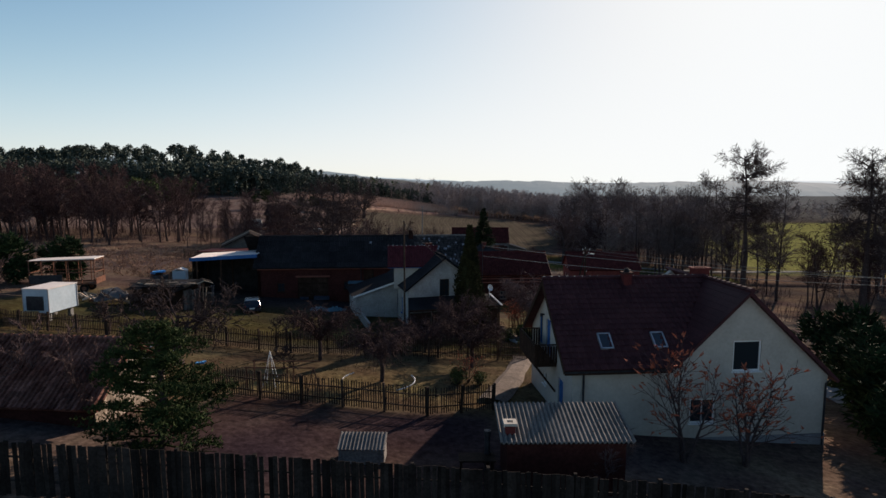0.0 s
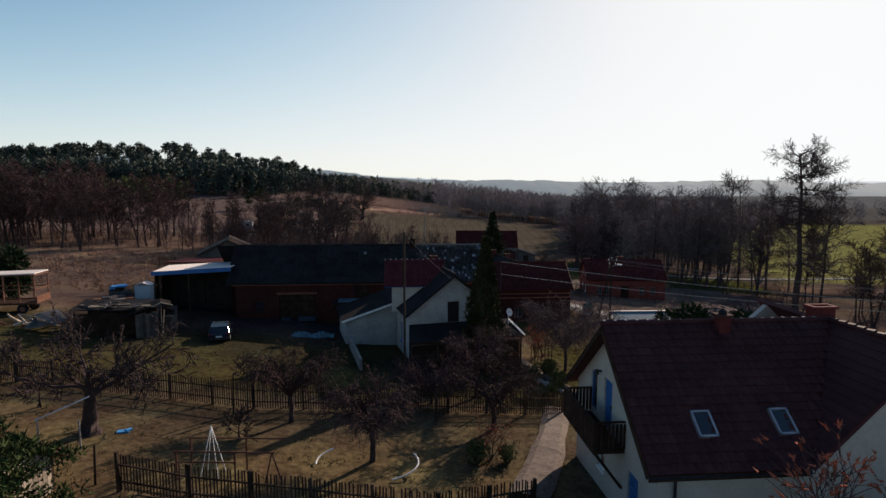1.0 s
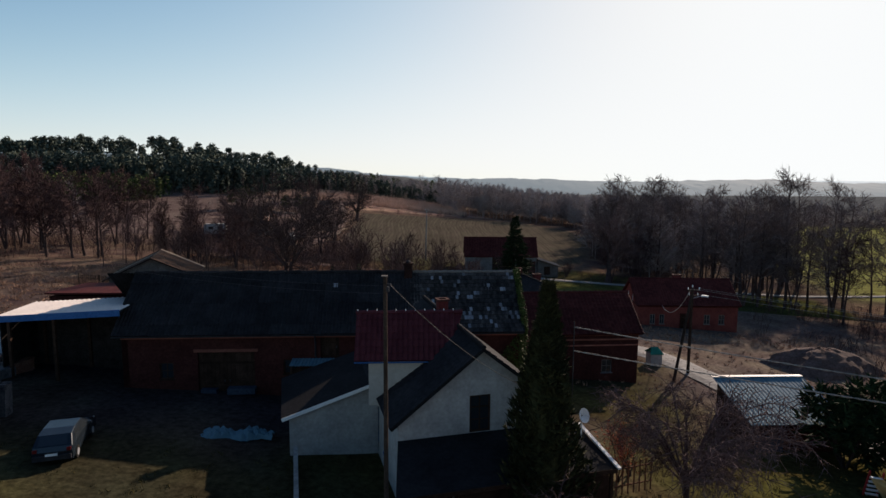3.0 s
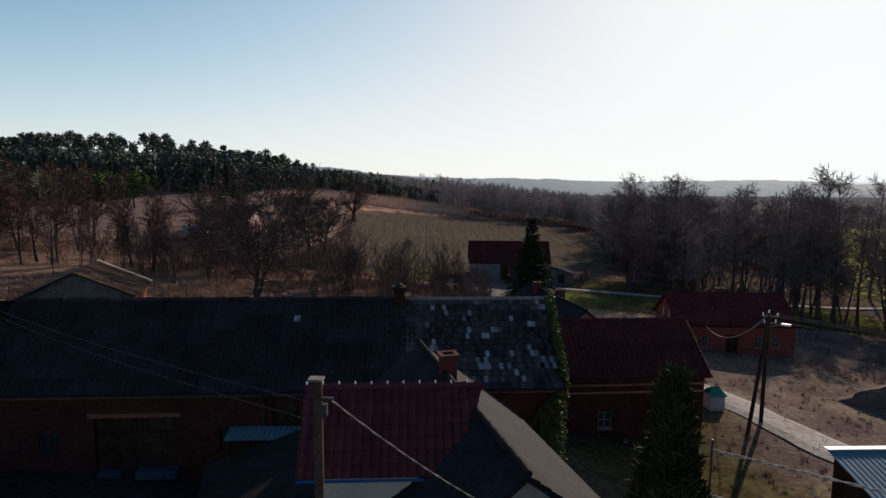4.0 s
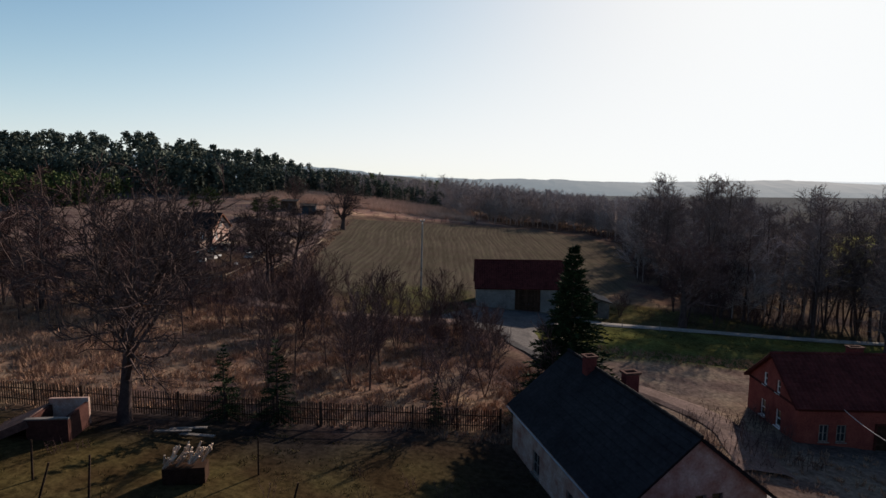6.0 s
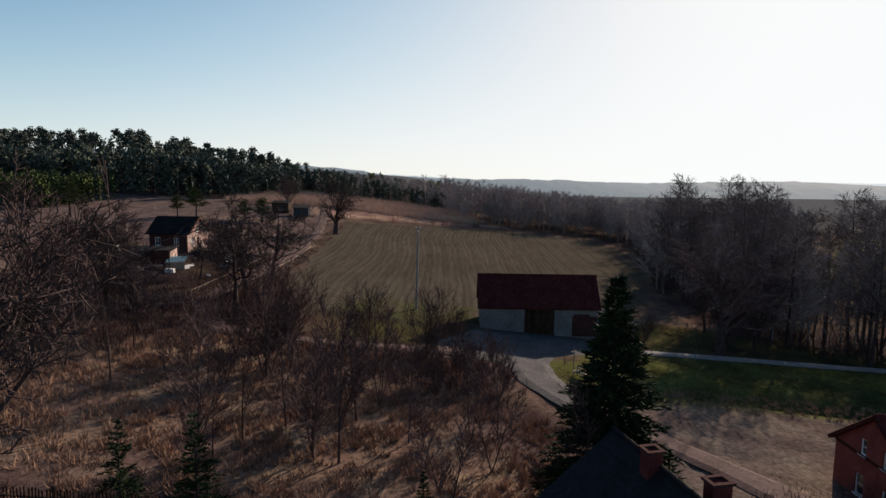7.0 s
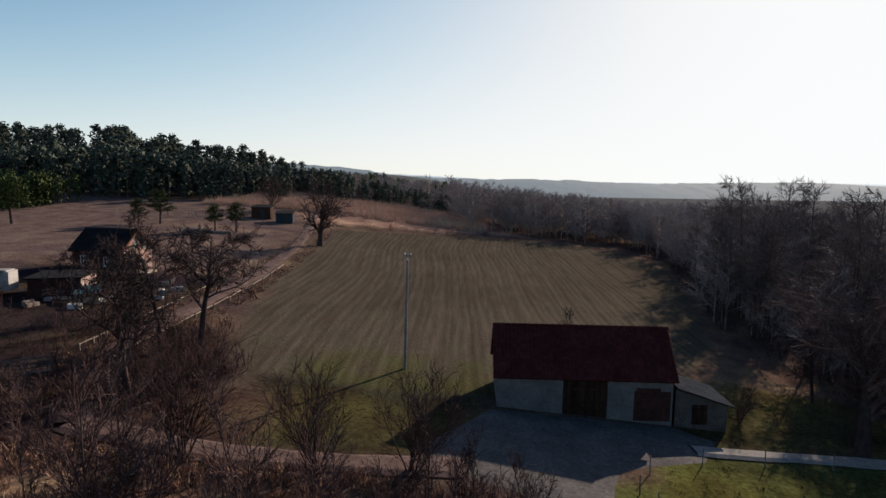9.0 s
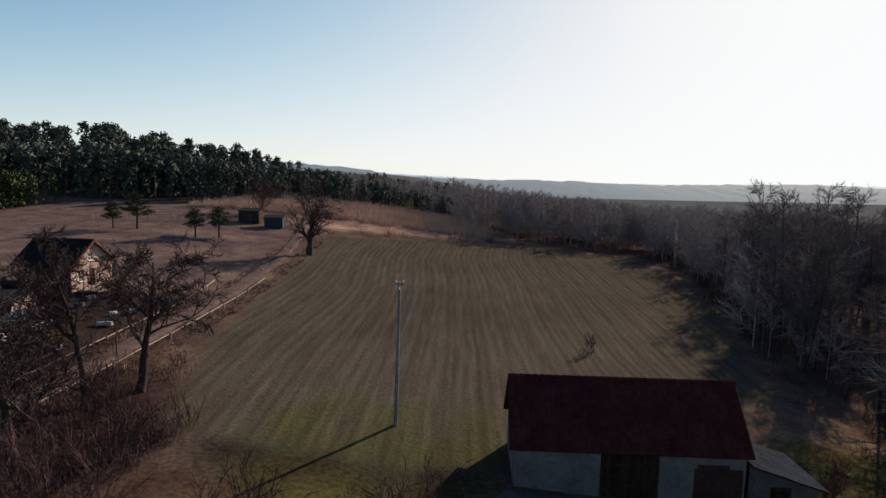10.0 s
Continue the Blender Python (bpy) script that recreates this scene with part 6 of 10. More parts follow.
def umbrella_tree(x, y, label, seed, R0, fork, rise, **kw):
    tm, cm = umbrella_meshes(seed, R0, fork, rise, **kw)
    t = thing("fruit_tree", label, "tree", "garden fruit trees", at=pose(x, y, gz(x, y)))
    part("trunk", tm[0], BARK_DARK, t, smooth=True)
    part("crown", cm, TWIG if R0 > 3 else TWIG_RED, t)


umbrella_tree(-3.1, 29.5, "bare umbrella-shaped fruit tree on dry lawn", 22, 2.5, 1.35, 1.7, limbs=20, twigs=30)
umbrella_tree(-7.6, 33.2, "bare drooping fruit tree beside the picket fence", 23, 2.4, 1.3, 2.0, limbs=19, twigs=30)
umbrella_tree(2.3, 34.4, "bare drooping fruit tree beside the picket fence", 24, 2.5, 1.2, 2.0, limbs=19, twigs=30)
umbrella_tree(1.6, 39.6, "bare twiggy fruit tree before the veranda", 27, 2.4, 1.4, 2.4, limbs=20, twigs=30)
umbrella_tree(-1.0, 37.6, "bare drooping bush in front of the white house", 25, 2.3, 0.5, 1.9, limbs=20, twigs=26, r=0.08)
umbrella_tree(8.6, 48.6, "bare plum tree with a wide spreading crown", 26, 3.9, 1.5, 3.4, limbs=24, twigs=40, droop=0.55)
# scraggy bushes at the garden's west end
for (x, y, s) in [(-37, 31, 1.0), (-40, 27, 1.2), (-36, 41, 0.9), (-17.5, 22.5, 0.8), (-14.8, 21.0, 0.7), (7.2, 18.0, 0.5)]:
    tree_at(("sapling", 31, 5.0, 0.05, 4, 0.2), x, y, s, R.uniform(0, 360), "bare scraggy bush with grey twigs", "garden bushes", name="bush", category="bush")

# large single trees
tree_at(("oak", 41, 13.0, 0.27, 1, 0.05), -19.3, 86.6, 1.42, 30, "broad bare tree behind the garden fence", "large bare trees", trunk_m=BARK_DARK, twig_m=BARK)
tree_at(("oak", 42, 15.5, 0.45, 1, 0.05), 25.7, 127.0, 1.12, 70, "tall broad bare tree on the grass beside the lane", "large bare trees", trunk_m=BARK_DARK)
tree_at(("oak", 43, 12.0, 0.50, 1, 0.05), -30.2, 194.5, 1.3, 10, "old broad bare oak at the field corner", "large bare trees", trunk_m=BARK_DARK, twig_m=BARK_DARK)
def tall_alder(seed, H, r):
    """Meshes of a tall bare tree with a flat crown and long drooping lower limbs."""
    rng = random.Random(seed)
    tm, cm = Mesh(), Mesh()
    TWIG_R[0] = 0.013
    pts = [Vector((0.0, 0, -0.3)), Vector((0, 0, 0.6))] + [Vector((-0.7 * (k / 10) ** 2 + rng.uniform(-0.12, 0.12), rng.uniform(-0.15, 0.15), H * k / 10)) for k in range(1, 11)]
    tm.pipe(pts, [r * 1.5, r] + [r * (1 - 0.9 * k / 10) + 0.03 for k in range(1, 11)], 8)
    S = [None, (6, 0.22, 0.02, 10, 46, 0.45, 0.2), (3, 0.3, 0.03, 8, 45, 0.5, 0.15), (2, 0.3, 0.02, 8, 40, 0.6, 0.1), (1, 0.3, 0, 0, 0, 0, 0)]
    for k in range(40):
        top = k < 16
        f = rng.uniform(0.78, 0.995) if top else rng.uniform(0.40, 0.82)
        i = min(10, int(f * 10) + 1)
        base = pts[i].lerp(pts[i + 1], f * 10 - int(f * 10)) if i + 1 < len(pts) else pts[-1]
        a = rng.uniform(0, 6.28)
        lift = rng.uniform(0.0, 0.7) if top else rng.uniform(-0.45, 0.05)
        branch((tm, cm), rng, base, Vector((math.cos(a), math.sin(a), lift)).normalized(), rng.uniform(1.6, 3.2) if top else rng.uniform(1.8, 4.8), 0.10 if top else 0.12, 1, S)
    return [tm], cm


def big_tree(x, y, seed, H, r, yaw):
    tm, cm = tall_alder(seed, H, r)
    t = thing("tree", "tall dark bare tree with a flat ragged crown", "tree", "tall trees beyond the road", at=pose(x, y, gz(x, y) - 0.1, 0, 0, yaw))
    part("trunk", tm[0], BARK_DARK, t, smooth=True)
    part("crown", cm, BARK, t)


big_tree(36.6, 67.5, 51, 20.3, 0.40, 0)
big_tree(55.0, 73.0, 52, 21.5, 0.42, 40)
big_tree(60.5, 80.0, 53, 20.0, 0.38, 160)
# dark fruit and willow trees round the junction of tracks
for (x, y, s, kd, lab) in [
    (-23.8, 123.0, 1.12, "gnarled", "dark gnarled bare tree beside the farm track"), (-26.0, 131.2, 1.15, "gnarled2", "dark gnarled bare tree beside the farm track"),
    (-24.4, 134.5, 1.2, "gnarled", "dark forked bare tree beside the farm track"), (-31.8, 119.4, 1.1, "gnarled2", "dark gnarled bare tree in the scrub"),
    (-33.5, 115.6, 1.0, "gnarled", "dark gnarled bare tree in the scrub"), (-36.0, 121.0, 1.1, "gnarled2", "dark gnarled bare tree in the scrub"),
    (-28.6, 114.0, 0.8, "gnarled", "dark gnarled bare tree in the scrub"), (-35.0, 139.0, 0.6, "gnarled", "dark gnarled bare tree in the scrub"),
    (-16.4, 115.8, 0.98, "pollard", "bare multi-stemmed willow beside the track"), (-9.2, 115.8, 0.8, "pollard", "bare multi-stemmed willow beside the yard"),
    (-4.4, 117.0, 0.85, "pollard", "bare multi-stemmed willow beside the yard"), (-20.6, 125.6, 0.6, "pollard", "bare multi-stemmed willow beside the field"),
    (-23.4, 127.6, 0.55, "pollard", "bare multi-stemmed willow beside the field"),
]:
    key = {"gnarled": ("gnarled", 61, 11.0, 0.27, 1, 0.08), "gnarled2": ("gnarled", 64, 11.5, 0.22, 1, (-0.12, 0.0)), "pollard": ("willow", 62, 6.6, 0.07, 8, 0.3)}[kd]
    tree_at(key, x, y, s, R.uniform(0, 360) if kd != "gnarled2" else R.uniform(-30, 30), lab, "trackside trees", trunk_m=BARK if kd == "pollard" else BARK_DARK, twig_m=TWIG_RED if kd == "pollard" else BARK_DARK)
# saplings and alders scattered over the rough meadow
SAP = [("sapling", 71, 7.5, 0.07, 1, 0.05), ("sapling", 72, 6.0, 0.06, 2, 0.1), ("sapling", 73, 8.5, 0.08, 1, 0.06), ("sapling", 74, 5.0, 0.05, 3, 0.15)]
n = 0
while n < 46:
    x, y = R.uniform(-38, 5), R.uniform(91, 115)
    if (x > 1 and y > 103) or (x < -14 and y < 103):
        continue
    tree_at(R.choice(SAP), x, y, R.uniform(0.55, 1.05) * (0.75 if x > -2 else 1.0), R.uniform(0, 360), "thin bare sapling in the dry meadow", "meadow saplings", name="sapling", twig_m=TWIG_RED if R.random() < 0.3 else TWIG)
    n += 1
for _ in range(22):
    x = R.uniform(-4.5, 2.6)
    tree_at(R.choice(SAP), x, R.uniform(107.5, 114.2), R.uniform(0.36, 0.62), R.uniform(0, 360), "thin bare sapling in front of the yard", "meadow saplings", name="sapling")
# the tree belt west of the barn
ALD = [("alder", 81, 13.5, 0.17, 1, 0.04), ("alder", 82, 12.0, 0.15, 1, 0.05), ("alder", 83, 14.5, 0.18, 2, 0.06)]
n = 0
while n < 80:
    x, y = R.uniform(-98, -27), R.uniform(92, 132)
    if y < 106 and x > -60 or y < 98 and x > -75 or (y > 112 and x > -56):
        continue
    tree_at(R.choice(ALD + [("crooked", 61, 12.5, 0.26, 1, 0.1)]), x, y, R.uniform(0.75, 1.1) * (0.75 if x > -50 else 1.0), R.uniform(0, 360), "bare alder tree in the scrub belt", "belt of bare trees", twig_m=TWIG_RED, trunk_m=BARK_DARK)
    n += 1
# brush between the yard and the cottage
n = 0
while n < 26:
    x, y = R.uniform(-50, -24), R.uniform(101, 114)
    tree_at(R.choice(SAP[:3]), x, y, R.uniform(0.6, 1.0), R.uniform(0, 360), "thin bare sapling in the dry meadow", "meadow saplings", name="sapling")
    n += 1
n = 0
while n < 14:
    x, y = R.uniform(-46, -26), R.uniform(117, 141)
    tree_at(R.choice(SAP[1:]), x, y, R.uniform(0.45, 0.8), R.uniform(0, 360), "thin bare sapling in the scrub", "meadow saplings", name="sapling")
    n += 1
# alders along the stream
STREAM = [("alder", 91, 19.0, 0.22, 1, 0.03), ("alder", 92, 17.0, 0.20, 1, 0.05), ("alder", 93, 20.5, 0.24, 1, 0.03), ("alder", 94, 16.0, 0.18, 2, 0.06)]
n = 0
while n < 92:
    y = R.uniform(112, 205)
    x = wood_edge(y) + 25 * R.random() ** 1.2
    if abs(y - 126.5) < 2.2 or clearing(x, y):
        continue
    tree_at(R.choice(STREAM), x, y, R.uniform(0.72, 1.02) * (1.1 if y > 150 else 1.0), R.uniform(0, 360), "tall slender bare alder beside the stream", "stream alders", twig_m=STREAM_TWIG)
    n += 1
for (x, y, s) in [(61.5, 138, 1.16), (63.5, 140.5, 1.2), (65.2, 138.6, 1.12), (60.0, 141.5, 1.05), (72.0, 140, 1.12), (56.0, 136, 1.0), (52.5, 133.5, 0.98)]:
    tree_at(STREAM[2], x, y, s, R.uniform(0, 360), "tall slender bare alder beside the stream", "stream alders", twig_m=STREAM_TWIG)
# trees and a shrub by the barn shed
for (x, y, s) in [(26.7, 128.6, 0.72), (31.5, 131.5, 0.62), (34.0, 136.0, 0.75), (28.5, 137.5, 0.55)]:
    tree_at(ALD[2], x, y, s, R.uniform(0, 360), "dark upright bare tree beside the lane", "stream alders")
tree_at(("willow", 62, 6.6, 0.07, 8, 0.3), 19.0, 130.4, 0.42, 70, "low reddish leafless shrub beside the lean-to shed", "trackside trees", name="bush", category="bush")
# bare trees beyond the village road
n = 0
while n < 34:
    x, y = R.uniform(46, 92), R.uniform(50, 112)
    if y < 76 and x < 62:
        continue
    tree_at(R.choice(ALD + STREAM[:1]), x, y, R.uniform(0.6, 1.0), R.uniform(0, 360), "bare tree beyond the village road", "roadside trees")
    n += 1


# ---- conifers ----
def needle_spray(m, rng, p, d, ln, w, n, droop=0.0):
    """Short three-sided needle tufts along a twig."""
    side = d.cross(Vector((0, 0, 1)))
    side = side.normalized() if side.length > 0.1 else Vector((1, 0, 0))
    for k in range(n):
        t = (k + rng.random()) / n
        q = p + d * (ln * t) + Vector((0, 0, -droop * t * t))
        a = (d * rng.uniform(0.3, 1.0) + side * rng.uniform(-1, 1) + Vector((0, 0, rng.uniform(-0.4, 0.5)))).normalized() * (w * rng.uniform(0.6, 1.3))
        b = a.cross(rand_dir(rng)).normalized() * (w * 0.16)
        c = a.cross(b).normalized() * (w * 0.16)
        k0 = len(m.v)
        m.v.extend((tuple(q + b), tuple(q - b * 0.5 + c), tuple(q - b * 0.5 - c), tuple(q + a)))
        m.f.extend(((k0, k0 + 1, k0 + 3), (k0 + 1, k0 + 2, k0 + 3), (k0 + 2, k0, k0 + 3)))


def spruce_meshes(seed, H, R0, whorls=30, per=11, tufts=15):
    rng = random.Random(seed)
    t, c = Mesh(), Mesh()
    t.tube((0, 0, -0.3), (0, 0, H * 0.97), R0 * 0.055 + 0.03, 0.015, 8)
    for w in range(whorls):
        f = (w + rng.random() * 0.6) / whorls
        z = H * (0.04 + 0.95 * f)
        ln = R0 * (1 - f) ** 1.0 * rng.uniform(0.85, 1.1) + 0.08
        for k in range(max(4, int(per * (1 - 0.5 * f)))):
            a = rng.uniform(0, 2 * math.pi)
            L1 = ln * rng.uniform(0.7, 1.15)
            d = Vector((math.cos(a), math.sin(a), 0.35 - 0.45 * (1 - f))).normalized()
            c.tube((0, 0, z), Vector((0, 0, z)) + d * L1, 0.022, 0.006, 3)
            needle_spray(c, rng, Vector((0, 0, z)) + d * (L1 * 0.15), d, L1 * 0.9, 0.16 + 0.13 * R0 * 0.35, max(5, int(tufts * (0.35 + L1 / R0))), 0.12 * L1)
    return t, c


def conifer(name, meshes, x, y, s, mats, label, category="tree", group="", yaw=0, dz=0):
    tm, cm = meshes
    t = thing(name, label, category, group, at=pose(x, y, gz(x, y) + dz, 0, 0, yaw))
    part("trunk", tm, mats[0], t, smooth=True)
    part("foliage", cm, mats[1], t)
    t.scale = (s, s, s)
    return t


conifer("spruce", spruce_meshes(1, 11.6, 3.6, 60, 17, 36), 5.85, 92.5, 1.0, (BARK_DARK, NEEDLE), "tall dark green spruce behind the derelict cottage")
sp = conifer("spruce", spruce_meshes(2, 4.4, 1.2, 22, 9, 10), -14.4, 88.2, 1.0, (BARK_DARK, NEEDLE), "small dark green spruce beside the fence", group="small spruces")
for x, y, s in ((-11.5, 88.6, 1.1), (-2.5, 90.2, 0.6)):
    t = copy_thing(sp, pose(x, y, gz(x, y), 0, 0, 77 * s))
    t.scale = (s, s, s)


def column_meshes(seed, H, R0):
    """A dense columnar thuja with a ragged skin."""
    rng = random.Random(seed)
    t, c = Mesh(), Mesh()
    t.tube((0, 0, -0.3), (0, 0, H * 0.9), 0.14, 0.03, 7)
    for k in range(5200):
        f = rng.random() ** 0.9
        prof = (min(1, f / 0.12) * (1 - f) ** 0.95 * 1.25) if f > 0 else 0
        a = rng.uniform(0, 2 * math.pi)
        lump = 1 + 0.22 * math.sin(3 * a + 9 * f) + 0.16 * math.sin(7 * a - 17 * f)
        rr = R0 * prof * lump * rng.uniform(0.72, 1.03)
        p = Vector((rr * math.cos(a), rr * math.sin(a), H * (0.02 + 0.97 * f)))
        needle_spray(c, rng, p, Vector((math.cos(a) * 0.5, math.sin(a) * 0.5, 0.8)).normalized(), 0.1, 0.30, 2)
    for z0, z1, r0, r1 in ((0.1, 0.3, 0.55, 0.7), (0.3, 0.6, 0.7, 0.5), (0.6, 0.9, 0.5, 0.12)):
        c.tube((0, 0, H * z0), (0, 0, H * z1), R0 * r0, R0 * r1, 9, True)
    return t, c


conifer("thuja", column_meshes(3, 9.5, 1.4), 2.45, 46.2, 1.0, (BARK_DARK, THUJA_M), "tall columnar thuja in front of the white house")


def bush_meshes(seed, H, R0, n, w=0.22, flat=1.0):
    """A rounded, uneven evergreen bush built of leafy tufts on limbs."""
    rng = random.Random(seed)
    t, c = Mesh(), Mesh()
    for k in range(9):
        a = rng.uniform(0, 6.28)
        t.tube((0, 0, -0.2), (R0 * 0.6 * math.cos(a), R0 * 0.6 * math.sin(a), H * rng.uniform(0.4, 0.8)), 0.06, 0.015, 5)
    lobes = [(Vector((rng.uniform(-0.6, 0.6) * R0, rng.uniform(-0.6, 0.6) * R0, H * rng.uniform(0.25, 0.8))), R0 * rng.uniform(0.3, 0.55)) for _ in range(11)]
    for k in range(n):
        o, r = rng.choice(lobes)
        d = rand_dir(rng)
        p = o + Vector((d.x * r, d.y * r, d.z * r * flat)) * rng.uniform(0.55, 1.0)
        if p.z < 0.05:
            p.z = 0.05 + rng.random() * 0.2
        needle_spray(c, rng, p, (d + Vector((0, 0, 0.4))).normalized(), w * 0.6, w, 3)
    return t, c


def pine_meshes(seed, H, R0, n_limb=26, tufts=46, low=0.25, w=0.26):
    """A Scots pine: limbs in irregular tiers with clumps of needles at their ends."""
    rng = random.Random(seed)
    t, c = Mesh(), Mesh()
    lean = Vector((rng.uniform(-0.06, 0.06), rng.uniform(-0.06, 0.06), 1))
    t.tube((0, 0, -0.3), lean * (H * 0.5), 0.03 * H * 0.75, 0.017 * H, 8)
    t.tube(lean * (H * 0.5), lean * (H * 0.95), 0.017 * H, 0.02, 7)
    for k in range(n_limb):
        f = low + (1 - low) * (k + rng.random()) / n_limb
        a = k * 2.4 + rng.uniform(-0.5, 0.5)
        L1 = R0 * rng.uniform(0.6, 1.15) * (1 - 0.72 * max(0, (f - low) / (1 - low)) ** 1.3)
        d = Vector((math.cos(a), math.sin(a), rng.uniform(0.0, 0.45))).normalized()
        p = lean * (H * f)
        c.tube(p, p + d * L1, 0.05, 0.015, 4)
        for s in range(5):
            q = p + d * (L1 * rng.uniform(0.35, 1.05)) + rand_dir(rng) * (0.22 * L1)
            c.tube(p + d * (L1 * 0.4), q, 0.02, 0.008, 3)
            for _ in range(tufts // 5):
                needle_spray(c, rng, q + rand_dir(rng) * (w * 1.6 * rng.random()), (rand_dir(rng) + Vector((0, 0, 0.6))).normalized(), w * 0.5, w, 3)
    return t, c


def tier_pine(seed, H, R0, limbs, clumps, tufts, w, low=0.05, power=0.8):
    """A pine with long level limbs that carry flat clumps of upright needles."""
    rng = random.Random(seed)
    t, c = Mesh(), Mesh()
    t.pipe([(0, 0, -0.3), (0.05 * R0, 0, H * 0.4), (0, 0.04 * R0, H * 0.75), (0, 0, H * 0.96)], [0.035 * H, 0.026 * H, 0.015 * H, 0.02], 8)
    for k in range(limbs):
        f = low + (0.97 - low) * (k + rng.random()) / limbs
        a = k * 2.4 + rng.uniform(-0.6, 0.6)
        L1 = R0 * (1 - (f - low) / (1.02 - low)) ** power * rng.uniform(0.65, 1.1) + 0.25
        d = Vector((math.cos(a), math.sin(a), rng.uniform(0.02, 0.35))).normalized()
        p = Vector((0, 0, H * f))
        c.pipe([p, p + d * (L1 * 0.6), p + d * L1 + Vector((0, 0, 0.06 * L1))], [0.05, 0.03, 0.012], 4)
        for j in range(max(2, int(clumps * L1 / R0 + 1))):
            o = p + d * (L1 * rng.uniform(0.3, 1.05)) + Vector((rng.uniform(-0.3, 0.3) * L1 * 0.6, rng.uniform(-0.3, 0.3) * L1 * 0.6, rng.uniform(0.0, 0.12) * L1))
            rc = w * rng.uniform(1.4, 2.6)
            for _ in range(tufts):
                q = o + Vector((rng.gauss(0, rc * 0.5), rng.gauss(0, rc * 0.5), rng.gauss(0, rc * 0.2)))
                needle_spray(c, rng, q, (rand_dir(rng) * 0.8 + Vector((0, 0, 0.9))).normalized(), w * 0.3, w, 2)
    return t, c


conifer("pine", tier_pine(4, 5.2, 3.6, 66, 9, 26, 0.17, 0.03, 0.8), -10.5, 18.6, 1.0, (BARK_DARK, NEEDLE_PINE), "spreading dark green pine beside the tiled shed")
small_pine = conifer("pine", tier_pine(5, 7.0, 2.9, 26, 6, 12, 0.34, 0.3, 0.55), -66.4, 204.0, 0.95, (BARK_DARK, NEEDLE_PINE), "young green pine in the dry pasture", group="pasture pines")
for x, y, s in ((-52.4, 198.8, 0.74), (-49.1, 201.2, 0.8), (-92, 196, 1.2), (-70.5, 203.0, 0.7)):
    t = copy_thing(small_pine, pose(x, y, gz(x, y), 0, 0, 140 * s))
    t.scale = (s, s, s)
ev = conifer("evergreen_bush", bush_meshes(6, 5.2, 2.4, 1100, 0.50), 20.0, 56.0, 1.0, (BARK_DARK, NEEDLE), "large dark evergreen bush beside the blue-roofed shed", "bush", "evergreen bushes")
for x, y, s in ((23.5, 51.0, 0.7), (-42, 58.5, 1.0), (-46, 56, 1.05), (22.5, 48.5, 0.8), (24.5, 54.5, 0.95), (26.5, 58, 0.9), (12.0, 43.0, 0.42), (25.5, 46.5, 0.5), (14.5, 39.5, 0.4), (9.6, 41.2, 0.33), (27, 33, 1.1), (30, 40, 1.2), (24, 28, 1.0), (31, 26, 1.2), (29.5, 20, 1.0), (22.6, 23.5, 0.8), (23.2, 19.0, 0.9), (22.0, 16.0, 0.6)):
    t = copy_thing(ev, pose(x, y, gz(x, y), 0, 0, 61 * s + x * 9))
    t.scale = (s, s, s)
shr = conifer("shrub", bush_meshes(7, 1.3, 0.8, 420, 0.17), 10.6, 40.6, 1.0, (BARK, SHRUB), "low evergreen garden shrub in the flower bed", "shrub", "garden shrubs")
for x, y, s in ((7.2, 43.4, 0.9), (6.4, 41.0, 0.7), (8.4, 38.8, 0.8), (5.6, 45.0, 0.8), (1.4, 30.4, 0.75), (2.7, 30.6, 0.6), (6.9, 46.2, 1.0), (16.5, 48.5, 1.1), (18.4, 44.8, 1.0), (21.0, 47.5, 0.9)):
    t = copy_thing(shr, pose(x, y, gz(x, y), 0, 0, 95 * s + 13 * y))
    t.scale = (s, s, s)


# shrubs with rust-red leaves
def rusty_shrub(x, y, s, seed, label):
    rng = random.Random(seed)
    TWIG_R[0] = 0.007
    m, tips = (Mesh(), Mesh()), []
    for k in range(4):
        d = Vector((rng.uniform(-0.45, 0.45), rng.uniform(-0.45, 0.45), 1)).normalized()
        branch(m, rng, Vector((0, 0, -0.2)), d, 3.4 * rng.uniform(0.7, 1), 0.06, 0, [(5, 0.14, 0.02, 9, 44, 0.5, 0.3), (4, 0.2, 0.06, 7, 42, 0.45, 0.2), (2, 0.25, 0.04, 0, 0, 0, 0)], tips)
    lf = Mesh()
    for p, d, dep in tips:
        if rng.random() < 0.62:
            needle_spray(lf, rng, p, d, 0.12, 0.18, rng.randint(1, 4))
    t = thing("shrub", label, "shrub", "rust-leaved shrubs", at=pose(x, y, gz(x, y), 0, 0, 30 * seed))
    part("stem", m[0], BARK, t)
    part("crown", m[1], TWIG_RED, t)
    part("foliage", lf, LEAF_RUST, t, "rust-red dry leaves")
    t.scale = (s, s, s)


rusty_shrub(11.4, 21.4, 1.4, 2, "shrub with rust-red leaves in front of the white gable")
rusty_shrub(14.2, 21.7, 1.35, 3, "shrub with rust-red leaves in front of the white gable")
rusty_shrub(2.0, 30.9, 0.55, 4, "small rust-leaved shrub on the lawn")
rusty_shrub(6.8, 51.8, 0.7, 5, "reddish shrub beside the veranda")
rusty_shrub(7.6, 52.6, 0.75, 6, "reddish shrub beside the veranda")


